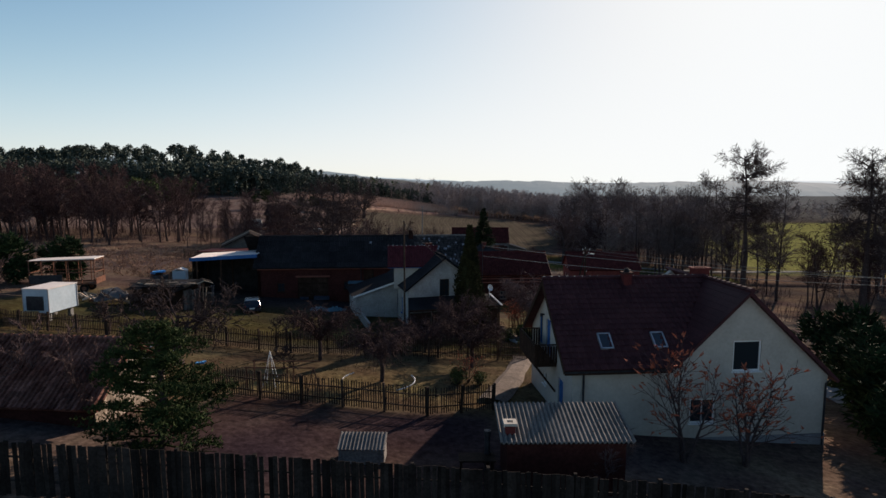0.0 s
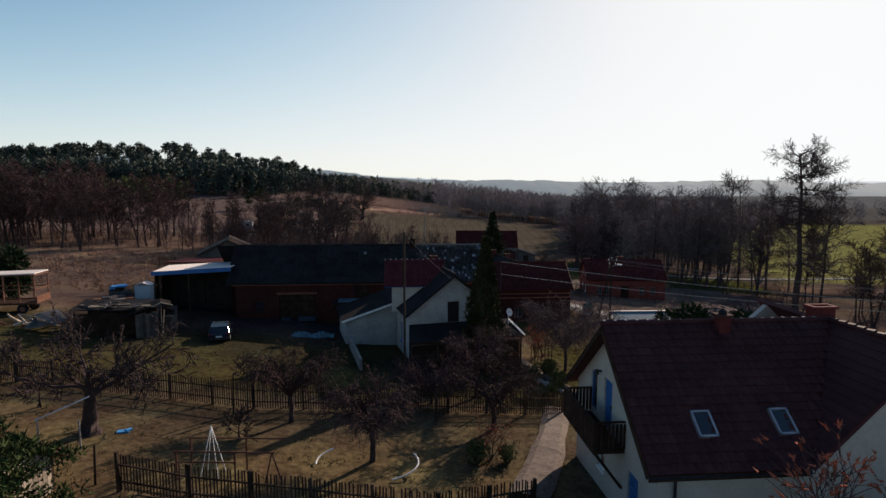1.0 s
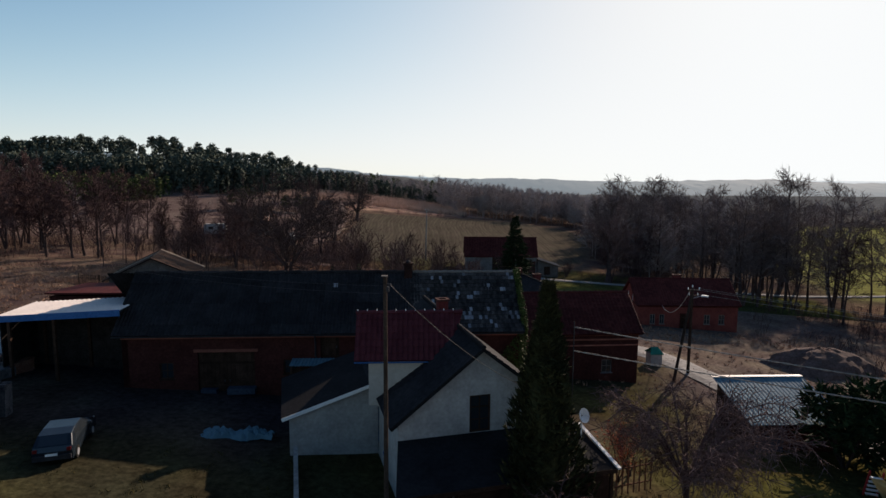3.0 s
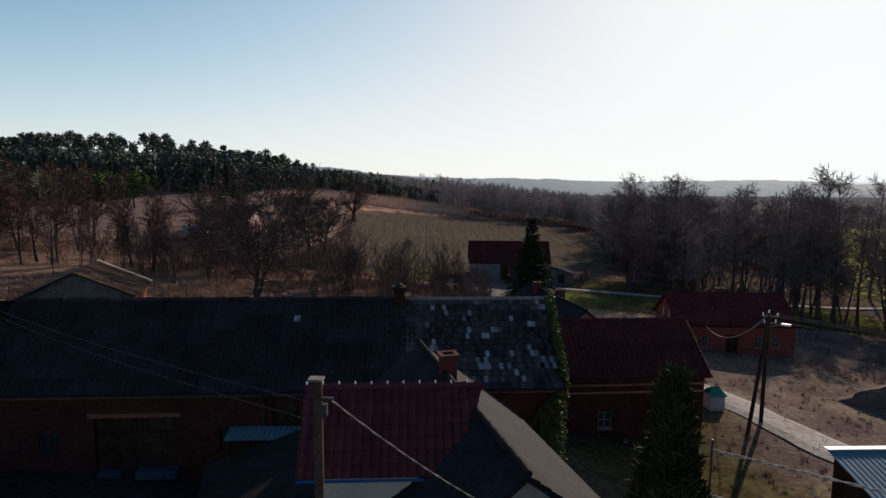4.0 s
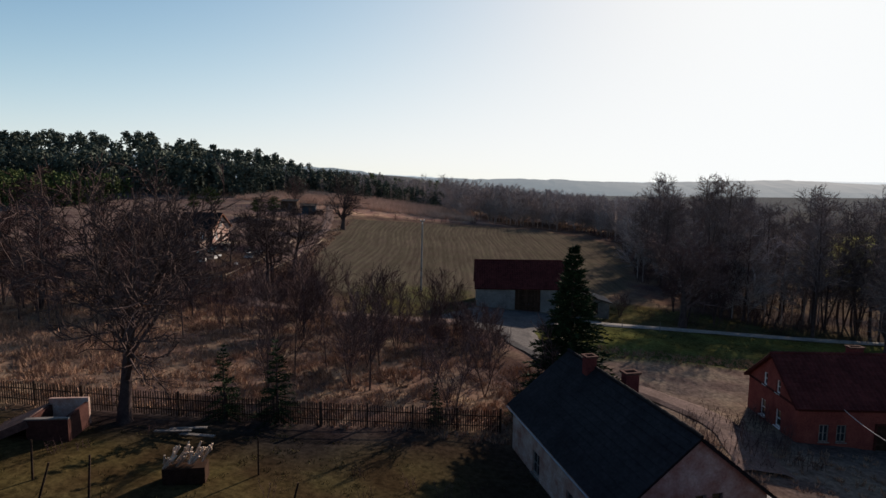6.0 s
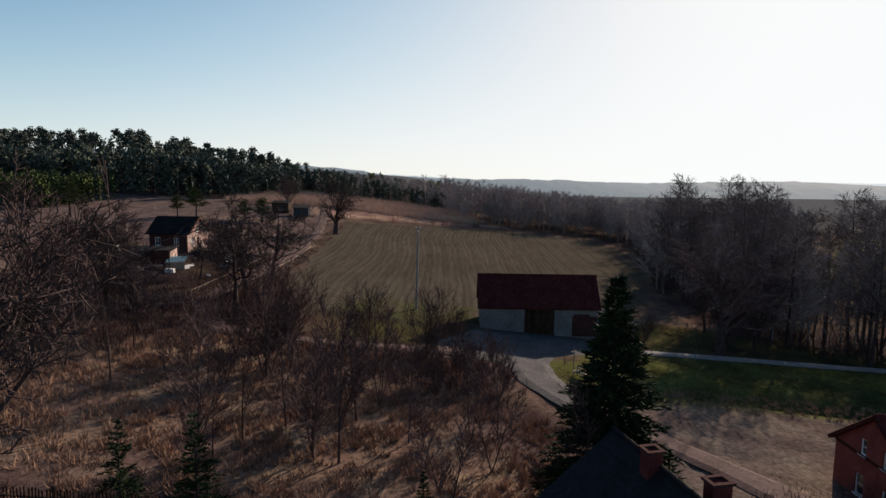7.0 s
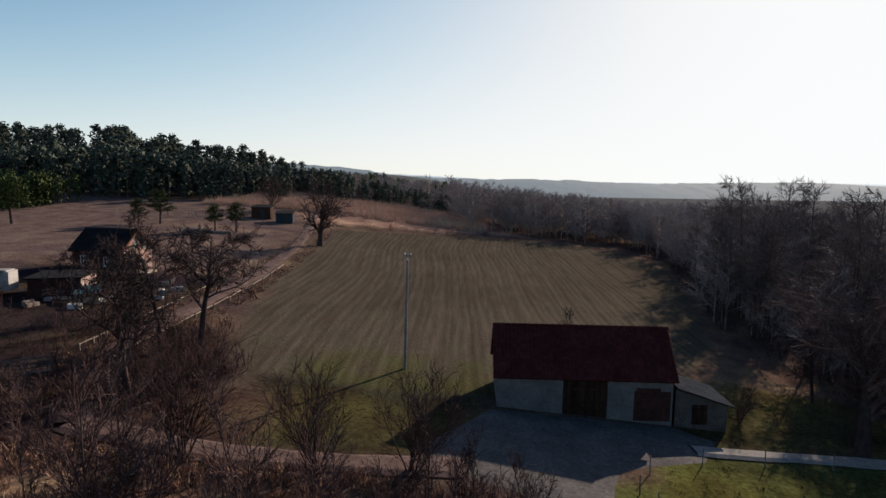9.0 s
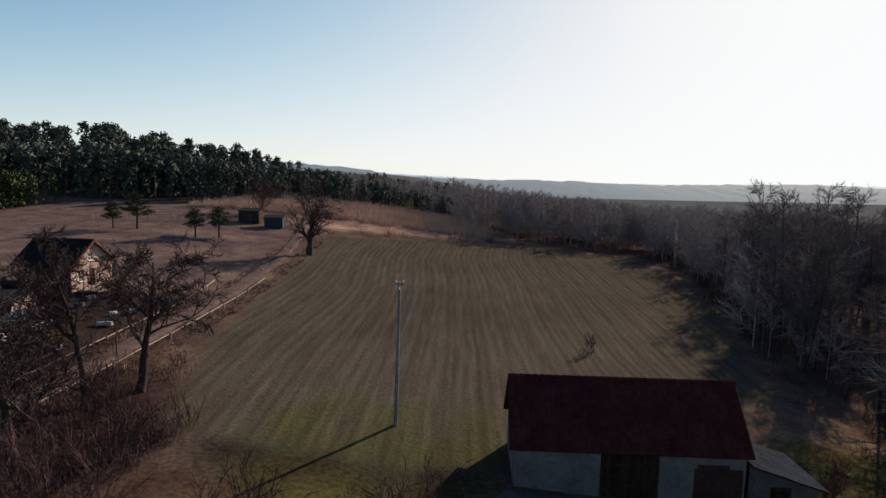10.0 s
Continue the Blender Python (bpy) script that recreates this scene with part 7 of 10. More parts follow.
# ivy over the barn's east gable
def ivy():
    rng = random.Random(8)
    m, st = Mesh(), Mesh()
    for k in range(4200):
        v = rng.uniform(0.0, 5.6)
        top = 7.4 - abs(v - 3.1) * 0.98 if v > 0.2 else 4.2
        z = rng.uniform(0.2, max(0.5, top + 0.15)) if rng.random() < 0.75 else top + rng.uniform(-0.4, 0.2)
        if v > 3.3 and z < 4 and rng.random() < 0.5:
            continue
        p = Vector((23.58 + rng.uniform(0, 0.34), 0.2 + v, z))
        needle_spray(m, rng, p, Vector((1, -0.3, -0.2)).normalized(), 0.1, 0.17, 3)
    for k in range(1500):
        u, z = rng.uniform(21.3, 23.7), rng.uniform(0, 4.0)
        if z > 1.5 + 1.2 * (u - 21.3):
            continue
        needle_spray(m, rng, Vector((u, 0.22 - rng.uniform(0, 0.25), z)), Vector((0, -1, -0.2)).normalized(), 0.1, 0.17, 3)
    for k in range(14):
        v = rng.uniform(0.3, 4)
        st.tube((23.55, v, -0.5), (23.57, v + rng.uniform(-0.5, 0.5), rng.uniform(3, 5)), 0.03, 0.01, 4)
    t = thing("ivy", "green ivy climbing over the barn gable", "climbing plant", at=pose(-20.3, 58.25, 0.8, 0, 0, 5.3))
    part("foliage", m, IVY, t)
    part("stem", st, BARK, t)


ivy()


# ---- woods and ground plants too many to count ----
def scatter(name, templates, spots, material, label, category, drop=0.0):
    """One mesh of many copies. spots: (x, y, scale, yaw, template)."""
    V, F, base = [], [], 0
    arr = [(np.array(t.v), np.array([f if len(f) == 4 else (*f, -1) for f in t.f])) for t in templates]
    for x, y, s, a, k in spots:
        v, f = arr[k]
        c, sn = math.cos(a), math.sin(a)
        w = np.empty_like(v)
        w[:, 0], w[:, 1], w[:, 2] = x + s * (c * v[:, 0] - sn * v[:, 1]), y + s * (sn * v[:, 0] + c * v[:, 1]), gz(x, y) - drop + s * v[:, 2]
        V.append(w)
        F.append(np.where(f >= 0, f + base, -1))
        base += len(v)
    V, F = np.concatenate(V), np.concatenate(F)
    n = np.where(F[:, 3] < 0, 3, 4)
    me = bpy.data.meshes.new(name)
    me.vertices.add(len(V))
    me.vertices.foreach_set("co", V.ravel())
    flat = F[F >= 0]
    me.loops.add(len(flat))
    me.loops.foreach_set("vertex_index", flat.astype(np.int32))
    me.polygons.add(len(n))
    start = np.concatenate([[0], np.cumsum(n)[:-1]])
    me.polygons.foreach_set("loop_start", start.astype(np.int32))
    me.update(calc_edges=True)
    me.validate()
    me.materials.append(material)
    return tagged(new(name, me), label, category, kind="stuff")


def light_tree(seed, H, n1, n2, spread, start=0.3):
    """A cheap bare tree for woods far off."""
    rng = random.Random(seed)
    m = Mesh()
    m.tube((0, 0, -0.5), (rng.uniform(-0.3, 0.3), rng.uniform(-0.3, 0.3), H * 0.95), H * 0.009, 0.02, 3)
    for k in range(n1):
        f = start + (1 - start) * (k + rng.random()) / n1
        a = rng.uniform(0, 6.28)
        L1 = spread * H * rng.uniform(0.6, 1.1) * (1.15 - 0.6 * f)
        p = Vector((0, 0, H * 0.95 * f))
        d = Vector((math.cos(a), math.sin(a), rng.uniform(0.5, 1.3))).normalized()
        m.tube(p, p + d * L1, 0.04, 0.02, 3)
        for j in range(n2):
            q = p + d * (L1 * rng.uniform(0.15, 1))
            e = (d + rand_dir(rng) * 0.9).normalized()
            s = e.cross(rand_dir(rng)).normalized() * 0.045
            m.add([q - s, q + s, q + e * (L1 * rng.uniform(0.3, 0.75))], [(0, 1, 2)])
    return m


RW = random.Random(77)
LT = [light_tree(1, 13, 15, 15, 0.27), light_tree(2, 15, 15, 15, 0.25), light_tree(3, 11, 14, 17, 0.36), light_tree(4, 12, 14, 17, 0.32, 0.15), light_tree(5, 11, 17, 30, 0.42, 0.08), light_tree(6, 12, 17, 30, 0.38, 0.06)]
spots = []
for _ in range(560):
    x, y = RW.uniform(-20, 190), RW.uniform(205, 420)
    if y < 247 and x < wood_edge(y) or x < 2 - 0.6 * (y - 243) and y < 300 or x > 0.45 * (y - 21):
        continue
    spots.append((x, y, RW.uniform(0.8, 1.15) * (1.0 if y < 300 else 0.85), RW.uniform(0, 6.28), RW.randrange(4, 6)))
for _ in range(210):
    x, y = RW.uniform(-8, 72), RW.uniform(246, 300)
    if x > 2 - 0.6 * (y - 243):
        spots.append((x, y, RW.uniform(0.8, 1.1), RW.uniform(0, 6.28), RW.randrange(4, 6)))
for _ in range(130):
    x, y = RW.uniform(62, 190), RW.uniform(20, 106)
    spots.append((x, y, RW.uniform(0.8, 1.2), RW.uniform(0, 6.28), RW.randrange(4)))
for _ in range(320):
    x, y = RW.uniform(-85, 10), RW.uniform(300, 420)
    if y < 305 + 0.1 * x:
        continue
    spots.append((x, y, RW.uniform(0.55, 0.85), RW.uniform(0, 6.28), RW.randrange(4, 6)))
for _ in range(240):
    x, y = RW.uniform(-220, -78), RW.uniform(88, 180)
    if y > 150 and x > -110:
        continue
    spots.append((x, y, RW.uniform(0.6, 0.9), RW.uniform(0, 6.28), RW.randrange(4)))
for _ in range(60):
    x = RW.uniform(150, 330)
    spots.append((x, 300 + 0.1 * x + RW.uniform(-8, 30), RW.uniform(0.7, 1.0), RW.uniform(0, 6.28), RW.randrange(4, 6)))
for _ in range(170):
    y = RW.uniform(135, 245)
    x = wood_edge(y) + RW.uniform(0, 14)
    if clearing(x, y):
        continue
    spots.append((x, y, RW.uniform(0.6, 1.1), RW.uniform(0, 6.28), RW.randrange(6)))
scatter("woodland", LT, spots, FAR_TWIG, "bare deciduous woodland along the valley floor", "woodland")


def brush(seed, H, n):
    """A thicket of bare upright shoots."""
    rng = random.Random(seed)
    m = Mesh()
    for k in range(n):
        p = Vector((rng.uniform(-1, 1), rng.uniform(-1, 1), -0.1))
        d = Vector((rng.uniform(-0.35, 0.35), rng.uniform(-0.35, 0.35), 1)).normalized()
        L1 = H * rng.uniform(0.5, 1.1)
        m.tube(p, p + d * L1, 0.03, 0.012, 3)
        for j in range(7):
            q = p + d * (L1 * rng.uniform(0.2, 0.95))
            e = (d + rand_dir(rng) * 0.8).normalized()
            s = e.cross(rand_dir(rng)).normalized() * 0.022
            m.add([q - s, q + s, q + e * (L1 * rng.uniform(0.2, 0.4))], [(0, 1, 2)])
    return m


BR = [brush(1, 2.4, 9), brush(2, 1.8, 9), brush(3, 3.2, 8)]
spots = []
for _ in range(380):
    y = RW.uniform(128, 245)
    x = wood_edge(y) - 1 + 30 * RW.random() ** 1.6
    if abs(y - 126.5) > 2 and not clearing(x, y):
        spots.append((x, y, RW.uniform(0.6, 1.3), RW.uniform(0, 6.28), RW.randrange(3)))
for _ in range(330):
    x, y = RW.uniform(-100, -26), RW.uniform(94, 132)
    if y < 106 and x > -62 or y > 116 and x > -60:
        continue
    spots.append((x, y, RW.uniform(0.5, 1.1), RW.uniform(0, 6.28), RW.randrange(3)))
for _ in range(60):
    spots.append((RW.uniform(-62, -34), RW.uniform(66, 100), RW.uniform(0.3, 0.6), RW.uniform(0, 6.28), RW.randrange(3)))
for _ in range(70):
    spots.append((RW.uniform(-52, -29), RW.uniform(117, 142), RW.uniform(0.35, 0.75), RW.uniform(0, 6.28), RW.randrange(3)))
for _ in range(60):
    x, y = RW.uniform(-26, 1), RW.uniform(106, 116)
    spots.append((x, y, RW.uniform(0.4, 0.8), RW.uniform(0, 6.28), RW.randrange(3)))
for _ in range(90):
    spots.append((RW.uniform(33, 62), RW.uniform(56, 116), RW.uniform(0.5, 1.0), RW.uniform(0, 6.28), RW.randrange(3)))
for _ in range(90):
    spots.append((RW.uniform(-28, -19), RW.uniform(120, 131), RW.uniform(0.4, 0.85), RW.uniform(0, 6.28), RW.randrange(3)))
for _ in range(90):
    spots.append((-22.0 - 12 * max(0, RW.random()) + RW.uniform(-3, 2), RW.uniform(116, 140), RW.uniform(0.4, 0.9), RW.uniform(0, 6.28), RW.randrange(3)))
for _ in range(60):
    spots.append((RW.uniform(-32, 2), RW.uniform(68, 86), RW.uniform(0.12, 0.4), RW.uniform(0, 6.28), RW.randrange(3)))
for _ in range(40):
    spots.append((RW.uniform(22, 40), RW.uniform(128, 140), RW.uniform(0.25, 0.6), RW.uniform(0, 6.28), RW.randrange(3)))
for _ in range(34):
    spots.append((RW.uniform(13.5, 20), RW.uniform(88.5, 97), RW.uniform(0.25, 0.6), RW.uniform(0, 6.28), RW.randrange(3)))
for _ in range(14):
    x = RW.uniform(-30, 22)
    spots.append((x, 232 + 0.44 * (x + 7) + RW.uniform(-1, 2), RW.uniform(0.5, 1.0), RW.uniform(0, 6.28), RW.randrange(3)))
scatter("undergrowth", BR, spots, TWIG_RED, "reddish-brown leafless undergrowth and thicket", "undergrowth")


def light_pine(seed, H, crown, n, clump, low=0.55, dome=0.0):
    """A cheap far pine; dome: how much the crown widens into an umbrella top."""
    rng = random.Random(seed)
    m = Mesh()
    m.tube((0, 0, -0.5), (0, 0, H * 0.96), H * 0.014, 0.06, 4)
    for k in range(n):
        f = low + (1 - low) * rng.random() ** (0.8 - 0.4 * dome)
        g = (f - low) / (1 - low)
        a = rng.uniform(0, 6.28)
        rr = crown * rng.uniform(0.1, 1) * ((1.1 - 0.85 * g) * (1 - dome) + dome * math.sqrt(max(0.05, 1 - g ** 4)))
        o = Vector((rr * math.cos(a), rr * math.sin(a), H * f))
        for _ in range(2):
            p = o + rand_dir(rng) * (clump * 0.6)
            u, v = rand_dir(rng) * clump, rand_dir(rng) * clump
            w = u.cross(v).normalized() * (clump * 0.35)
            m.add([p - u * 0.5 - v * 0.3, p + u * 0.5 - v * 0.3, p + v * 0.6, p + w], [(0, 1, 2), (0, 1, 3), (1, 2, 3), (2, 0, 3)])
    return m


LP = [light_pine(1, 16, 3.0, 38, 1.5, 0.66, 0.9), light_pine(2, 17.5, 2.6, 36, 1.4, 0.70, 0.8), light_pine(3, 14.5, 3.2, 40, 1.5, 0.55, 0.6), light_pine(4, 13, 2.8, 42, 1.6, 0.08), light_pine(7, 15, 2.4, 42, 1.5, 0.15)]
spots = []
while len(spots) < 1250:
    x = RW.uniform(-430, -52)
    edge = 253 + 5 * math.sin(x / 14) + 14 * smooth01((x + 80) / 26)
    y = edge + 105 * RW.random() ** 1.5
    if x / y > -0.225:
        continue
    s = RW.uniform(0.72, 1.02) * (1 + 0.12 * math.exp(-((x / y + 0.44) / 0.07) ** 2)) * (1 - 0.3 * float(smooth01((x / y + 0.31) / 0.085)))
    front = y < edge + 40
    spots.append((x, y, s * (0.9 if front else 1.0), RW.uniform(0, 6.28), RW.choice((3, 4, 3, 4, 2)) if front else RW.choice((0, 1, 2, 0, 1, 4))))
for _ in range(230):
    y = RW.uniform(300, 400)
    f = RW.uniform(-0.30, -0.06)
    spots.append((y * f, y, RW.uniform(0.34, 0.5) - 0.9 * min(0, f + 0.2), RW.uniform(0, 6.28), RW.choice((3, 4, 2))))
for _ in range(90):
    x = RW.uniform(-150, -60)
    spots.append((x, RW.uniform(400, 520), RW.uniform(0.4, 0.6), RW.uniform(0, 6.28), 4))
for _ in range(170):
    x = RW.uniform(-92, -4)
    spots.append((x, 292 + 26 * RW.random() ** 1.4 + 3 * math.sin(x / 7), RW.uniform(0.5, 0.74) * (1 - 0.35 * float(smooth01((x + 60) / 40))), RW.uniform(0, 6.28), RW.choice((2, 3, 4, 4))))
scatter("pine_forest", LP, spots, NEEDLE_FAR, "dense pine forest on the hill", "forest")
YP = [light_pine(5, 7.5, 1.9, 34, 0.9, 0.06), light_pine(6, 8.2, 1.8, 34, 0.9, 0.06)]
spots = []
for _ in range(420):
    spots.append((RW.uniform(-190, -106), RW.uniform(206, 236), RW.uniform(0.75, 1.05), RW.uniform(0, 6.28), RW.randrange(2)))
for _ in range(120):
    x = RW.uniform(-95, 30)
    spots.append((x, RW.uniform(330, 430) - 0.2 * x, RW.uniform(0.8, 1.3), RW.uniform(0, 6.28), RW.randrange(2)))
scatter("pine_plantation", YP, spots, NEEDLE_YOUNG, "young dense pine plantation at the pasture edge", "forest")


def tuft(seed, n, h, w):
    rng = random.Random(seed)
    m = Mesh()
    for k in range(n):
        a, b = rng.uniform(0, 6.28), rng.uniform(0.15, 0.9)
        d = Vector((math.cos(a) * b, math.sin(a) * b, 1)).normalized()
        p = Vector((rng.uniform(-0.15, 0.15), rng.uniform(-0.15, 0.15), -0.03))
        s = d.cross(rand_dir(rng)).normalized() * w
        q = p + d * (h * rng.uniform(0.6, 1.2))
        m.add([p - s, p + s, q], [(0, 1, 2)])
    return m


TF = [tuft(1, 15, 0.42, 0.022), tuft(2, 13, 0.36, 0.025), tuft(3, 17, 0.52, 0.022)]
spots = []
while len(spots) < 7000:
    x, y = RW.uniform(-46, 7), RW.uniform(88.5, 116)
    if x > 1 and y > 104 or math.sin(x * 0.9 + 1.3) * math.sin(y * 1.1) + RW.uniform(-0.9, 0.9) < -0.25:
        continue
    spots.append((x, y, RW.uniform(0.6, 1.5), RW.uniform(0, 6.28), RW.randrange(3)))
for _ in range(900):
    k = RW.random()
    y = 118 + 92 * k
    x = -28.4 - 5 * max(0, (y - 160) / 52) + RW.uniform(-0.6, 1.6) - 3.6 * RW.choice((0, 1))
    spots.append((x, y, RW.uniform(0.6, 1.3), RW.uniform(0, 6.28), RW.randrange(3)))
for _ in range(2200):
    spots.append((RW.uniform(-62, -24), RW.uniform(66, 101), RW.uniform(0.5, 1.2), RW.uniform(0, 6.28), RW.randrange(3)))
for _ in range(1500):
    spots.append((RW.uniform(8, 40), RW.choice((RW.uniform(86, 92), RW.uniform(110, 114), RW.uniform(62, 84))), RW.uniform(0.4, 1.0), RW.uniform(0, 6.28), RW.randrange(3)))
scatter("dry_grass", TF, spots, DRY_GRASS, "clumps of dry straw-coloured meadow grass", "grass")
TG = [tuft(4, 14, 0.14, 0.016), tuft(5, 12, 0.12, 0.018)]
spots = []
for _ in range(4200):
    x, y = RW.choice(((RW.uniform(-30, 6), RW.uniform(25.5, 52)), (RW.uniform(-34, 3), RW.uniform(67, 87)), (RW.uniform(8, 24), RW.uniform(34, 60)), (RW.uniform(10, 42), RW.uniform(117, 136))))
    if 6 < x < 20.5 and 23 < y < 33:
        continue
    spots.append((x, y, RW.uniform(0.6, 1.6), RW.uniform(0, 6.28), RW.randrange(2)))
scatter("lawn_grass", TG, spots, GRASS_M, "tufts of short green lawn grass", "grass")
RD = [tuft(6, 12, 2.0, 0.05), tuft(7, 12, 1.7, 0.05)]
spots = [(RW.uniform(-75, 2), RW.uniform(240, 296), RW.uniform(0.7, 1.2), RW.uniform(0, 6.28), RW.randrange(2)) for _ in range(5200)]
scatter("reeds", RD, [q for q in spots if q[1] > 229 + 0.44 * (q[0] + 7) + 3], REED, "pale dry reed bed beyond the field", "reeds")


# ---- distance ----
def ridge(name, y0, pts, depth, material, label):
    """A far wooded ridge: a rough canopy surface with an uneven top."""
    rng = random.Random(len(name))
    m = Mesh()
    xs = np.arange(pts[0][0], pts[-1][0], 14.0)
    tops = np.interp(xs, [p[0] for p in pts], [p[1] for p in pts])
    rows = []
    for k in range(7):
        f = k / 6
        rows.append([(x + rng.uniform(-5, 5), y0 + depth * f, -6 + (t + 6) * (1 - (1 - f) ** 2) + rng.uniform(-0.8, 1.2) * (0.4 + f)) for x, t in zip(xs, tops)])
    for a, b in zip(rows, rows[1:]):
        for i in range(len(xs) - 1):
            m.add([a[i], a[i + 1], b[i + 1], b[i]], [(0, 1, 2, 3)])
    return tagged(part(name, m, material), label, "hills", kind="structure")


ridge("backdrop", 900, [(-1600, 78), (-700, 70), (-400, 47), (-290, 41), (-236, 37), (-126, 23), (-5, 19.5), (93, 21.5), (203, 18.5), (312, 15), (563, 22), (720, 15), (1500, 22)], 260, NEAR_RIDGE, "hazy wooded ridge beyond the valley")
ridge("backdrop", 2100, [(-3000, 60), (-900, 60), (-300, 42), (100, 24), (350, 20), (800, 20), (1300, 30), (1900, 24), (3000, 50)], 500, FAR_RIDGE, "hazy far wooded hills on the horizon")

# ---- fences ----
def picket_fence(pts, height, gap, label, group, material, w=0.055, t=0.022, post_every=2.4, single=300, rails=(0.3, 0.75), jitter=0.05, name="fence", pointed=True, seed=1, slat="picket", back=1):
    """A fence along pts that follows the ground: posts, two rails a bay, and every picket."""
    rng = random.Random(seed)
    f = thing(name, label, "fence", group, at=pose(*pts[0], gz(*pts[0])))
    ox, oy, oz = pts[0][0], pts[0][1], gz(*pts[0])
    m = Mesh().box((0, 0, height / 2), (w, t, height))
    if pointed:
        m = Mesh()
        h = height - w * 0.6
        m.hexa([(-w / 2, -t / 2, 0), (w / 2, -t / 2, 0), (w / 2, t / 2, 0), (-w / 2, t / 2, 0), (-w / 2, -t / 2, h), (w / 2, -t / 2, h), (w / 2, t / 2, h), (-w / 2, t / 2, h)])
        m.add([(-w / 2, -t / 2, h), (w / 2, -t / 2, h), (0, -t / 2, height), (-w / 2, t / 2, h), (w / 2, t / 2, h), (0, t / 2, height)], [(0, 1, 2), (5, 4, 3), (0, 2, 5, 3), (1, 4, 5, 2)])
    me = m.data(slat, material)
    post = Mesh().box((0, 0, (height + 0.12) / 2 - 0.15), (0.11, 0.11, height + 0.42)).data("post", material)
    made, rest = 0, Mesh()
    for (ax, ay), (bx, by) in zip(pts, pts[1:]):
        ln = math.hypot(bx - ax, by - ay)
        yaw = math.degrees(math.atan2(by - ay, bx - ax))
        nx, ny = -(by - ay) / ln, (bx - ax) / ln
        bays = max(1, round(ln / post_every))
        P = lambda s: (ax + (bx - ax) * s / ln, ay + (by - ay) * s / ln)
        for b in range(bays + 1):
            x, y = P(ln * b / bays)
            part("post", post, None, f, at=pose(x - ox + 0.07 * nx * back, y - oy + 0.07 * ny * back, gz(x, y) - oz, rng.uniform(-2, 2), rng.uniform(-2, 2), yaw))
        for b in range(bays):
            p, q = P(ln * b / bays), P(ln * (b + 1) / bays)
            for r in rails:
                z0, z1 = gz(*p) - oz + height * r, gz(*q) - oz + height * r
                d = 0.035 * back
                rm = Mesh()
                rm.tube((p[0] - ox + nx * d, p[1] - oy + ny * d, z0), (q[0] - ox + nx * d, q[1] - oy + ny * d, z1), 0.038, 0.038, 4, True)
                part("rail", rm, material, f)
        n = int(ln / gap)
        for k in range(n):
            if rng.random() < 0.02:
                continue
            x, y = P((k + 0.5) * ln / n)
            mm = pose(x - ox, y - oy, gz(x, y) - oz + 0.06 + rng.uniform(-jitter, jitter), 0, rng.uniform(-1.5, 1.5), yaw + rng.uniform(-3, 3))
            if made < single:
                part(slat, me, None, f, at=mm)
                made += 1
            else:
                rest.add([mm @ Vector(v) for v in m.v], m.f)
    if rest.v:
        tagged(part("picket_row", rest, material, f), kind="stuff")
    return f


picket_fence([(-21, 13.9), (-17, 14.0), (-7.8, 14.4), (2.3, 14.9), (8, 15.0), (13.5, 14.8)], 1.8, 0.155, "tall grey board fence along the lane", "board fences", BOARD_DARK, w=0.145, t=0.025, pointed=False, slat="board", jitter=0.035, seed=3)
picket_fence([(-11.5, 25.6), (-8.7, 25.1), (-0.2, 24.6), (3.2, 26.2)], 1.35, 0.125, "dark wooden picket fence between soil bed and lawn", "picket fences", WOOD_FENCE, seed=4, back=-1)
picket_fence([(-37, 38.6), (-30, 36.6), (-23.6, 36.4), (-9.9, 34.6)], 1.3, 0.125, "dark wooden picket fence behind the fruit trees", "picket fences", WOOD_FENCE, seed=5)
picket_fence([(-9.9, 34.6), (-5, 35.4), (0, 36.2), (6.4, 37.6)], 1.3, 0.125, "dark wooden picket fence behind the fruit trees", "picket fences", WOOD_FENCE, seed=6)
picket_fence([(-42, 87.3), (-30.3, 87.2), (-19.6, 87.7), (-9, 88.6), (1.4, 90.2)], 1.35, 0.135, "weathered picket fence between yard and meadow", "picket fences", WOOD_FENCE, seed=7)


def simple_wall(pts, h, th, material, name, label, category):
    t = thing(name, label, category, at=pose(*pts[0], gz(*pts[0])))
    for k, (a, b) in enumerate(zip(pts, pts[1:])):
        za, zb = gz(*a) - gz(*pts[0]), gz(*b) - gz(*pts[0])
        m = Mesh()
        wall(m, (a[0] - pts[0][0], a[1] - pts[0][1]), (b[0] - pts[0][0], b[1] - pts[0][1]), min(za, zb) - 0.3, [(0, za + h), (math.hypot(b[0] - a[0], b[1] - a[1]), zb + h)], th)
        part("segment", m, material, t)
    return t


simple_wall([(-5.8, 43.6), (-6.7, 46.8), (-7.8, 50.6)], 0.8, 0.18, CONCRETE, "low_wall", "low pale concrete wall beside the driveway", "wall")


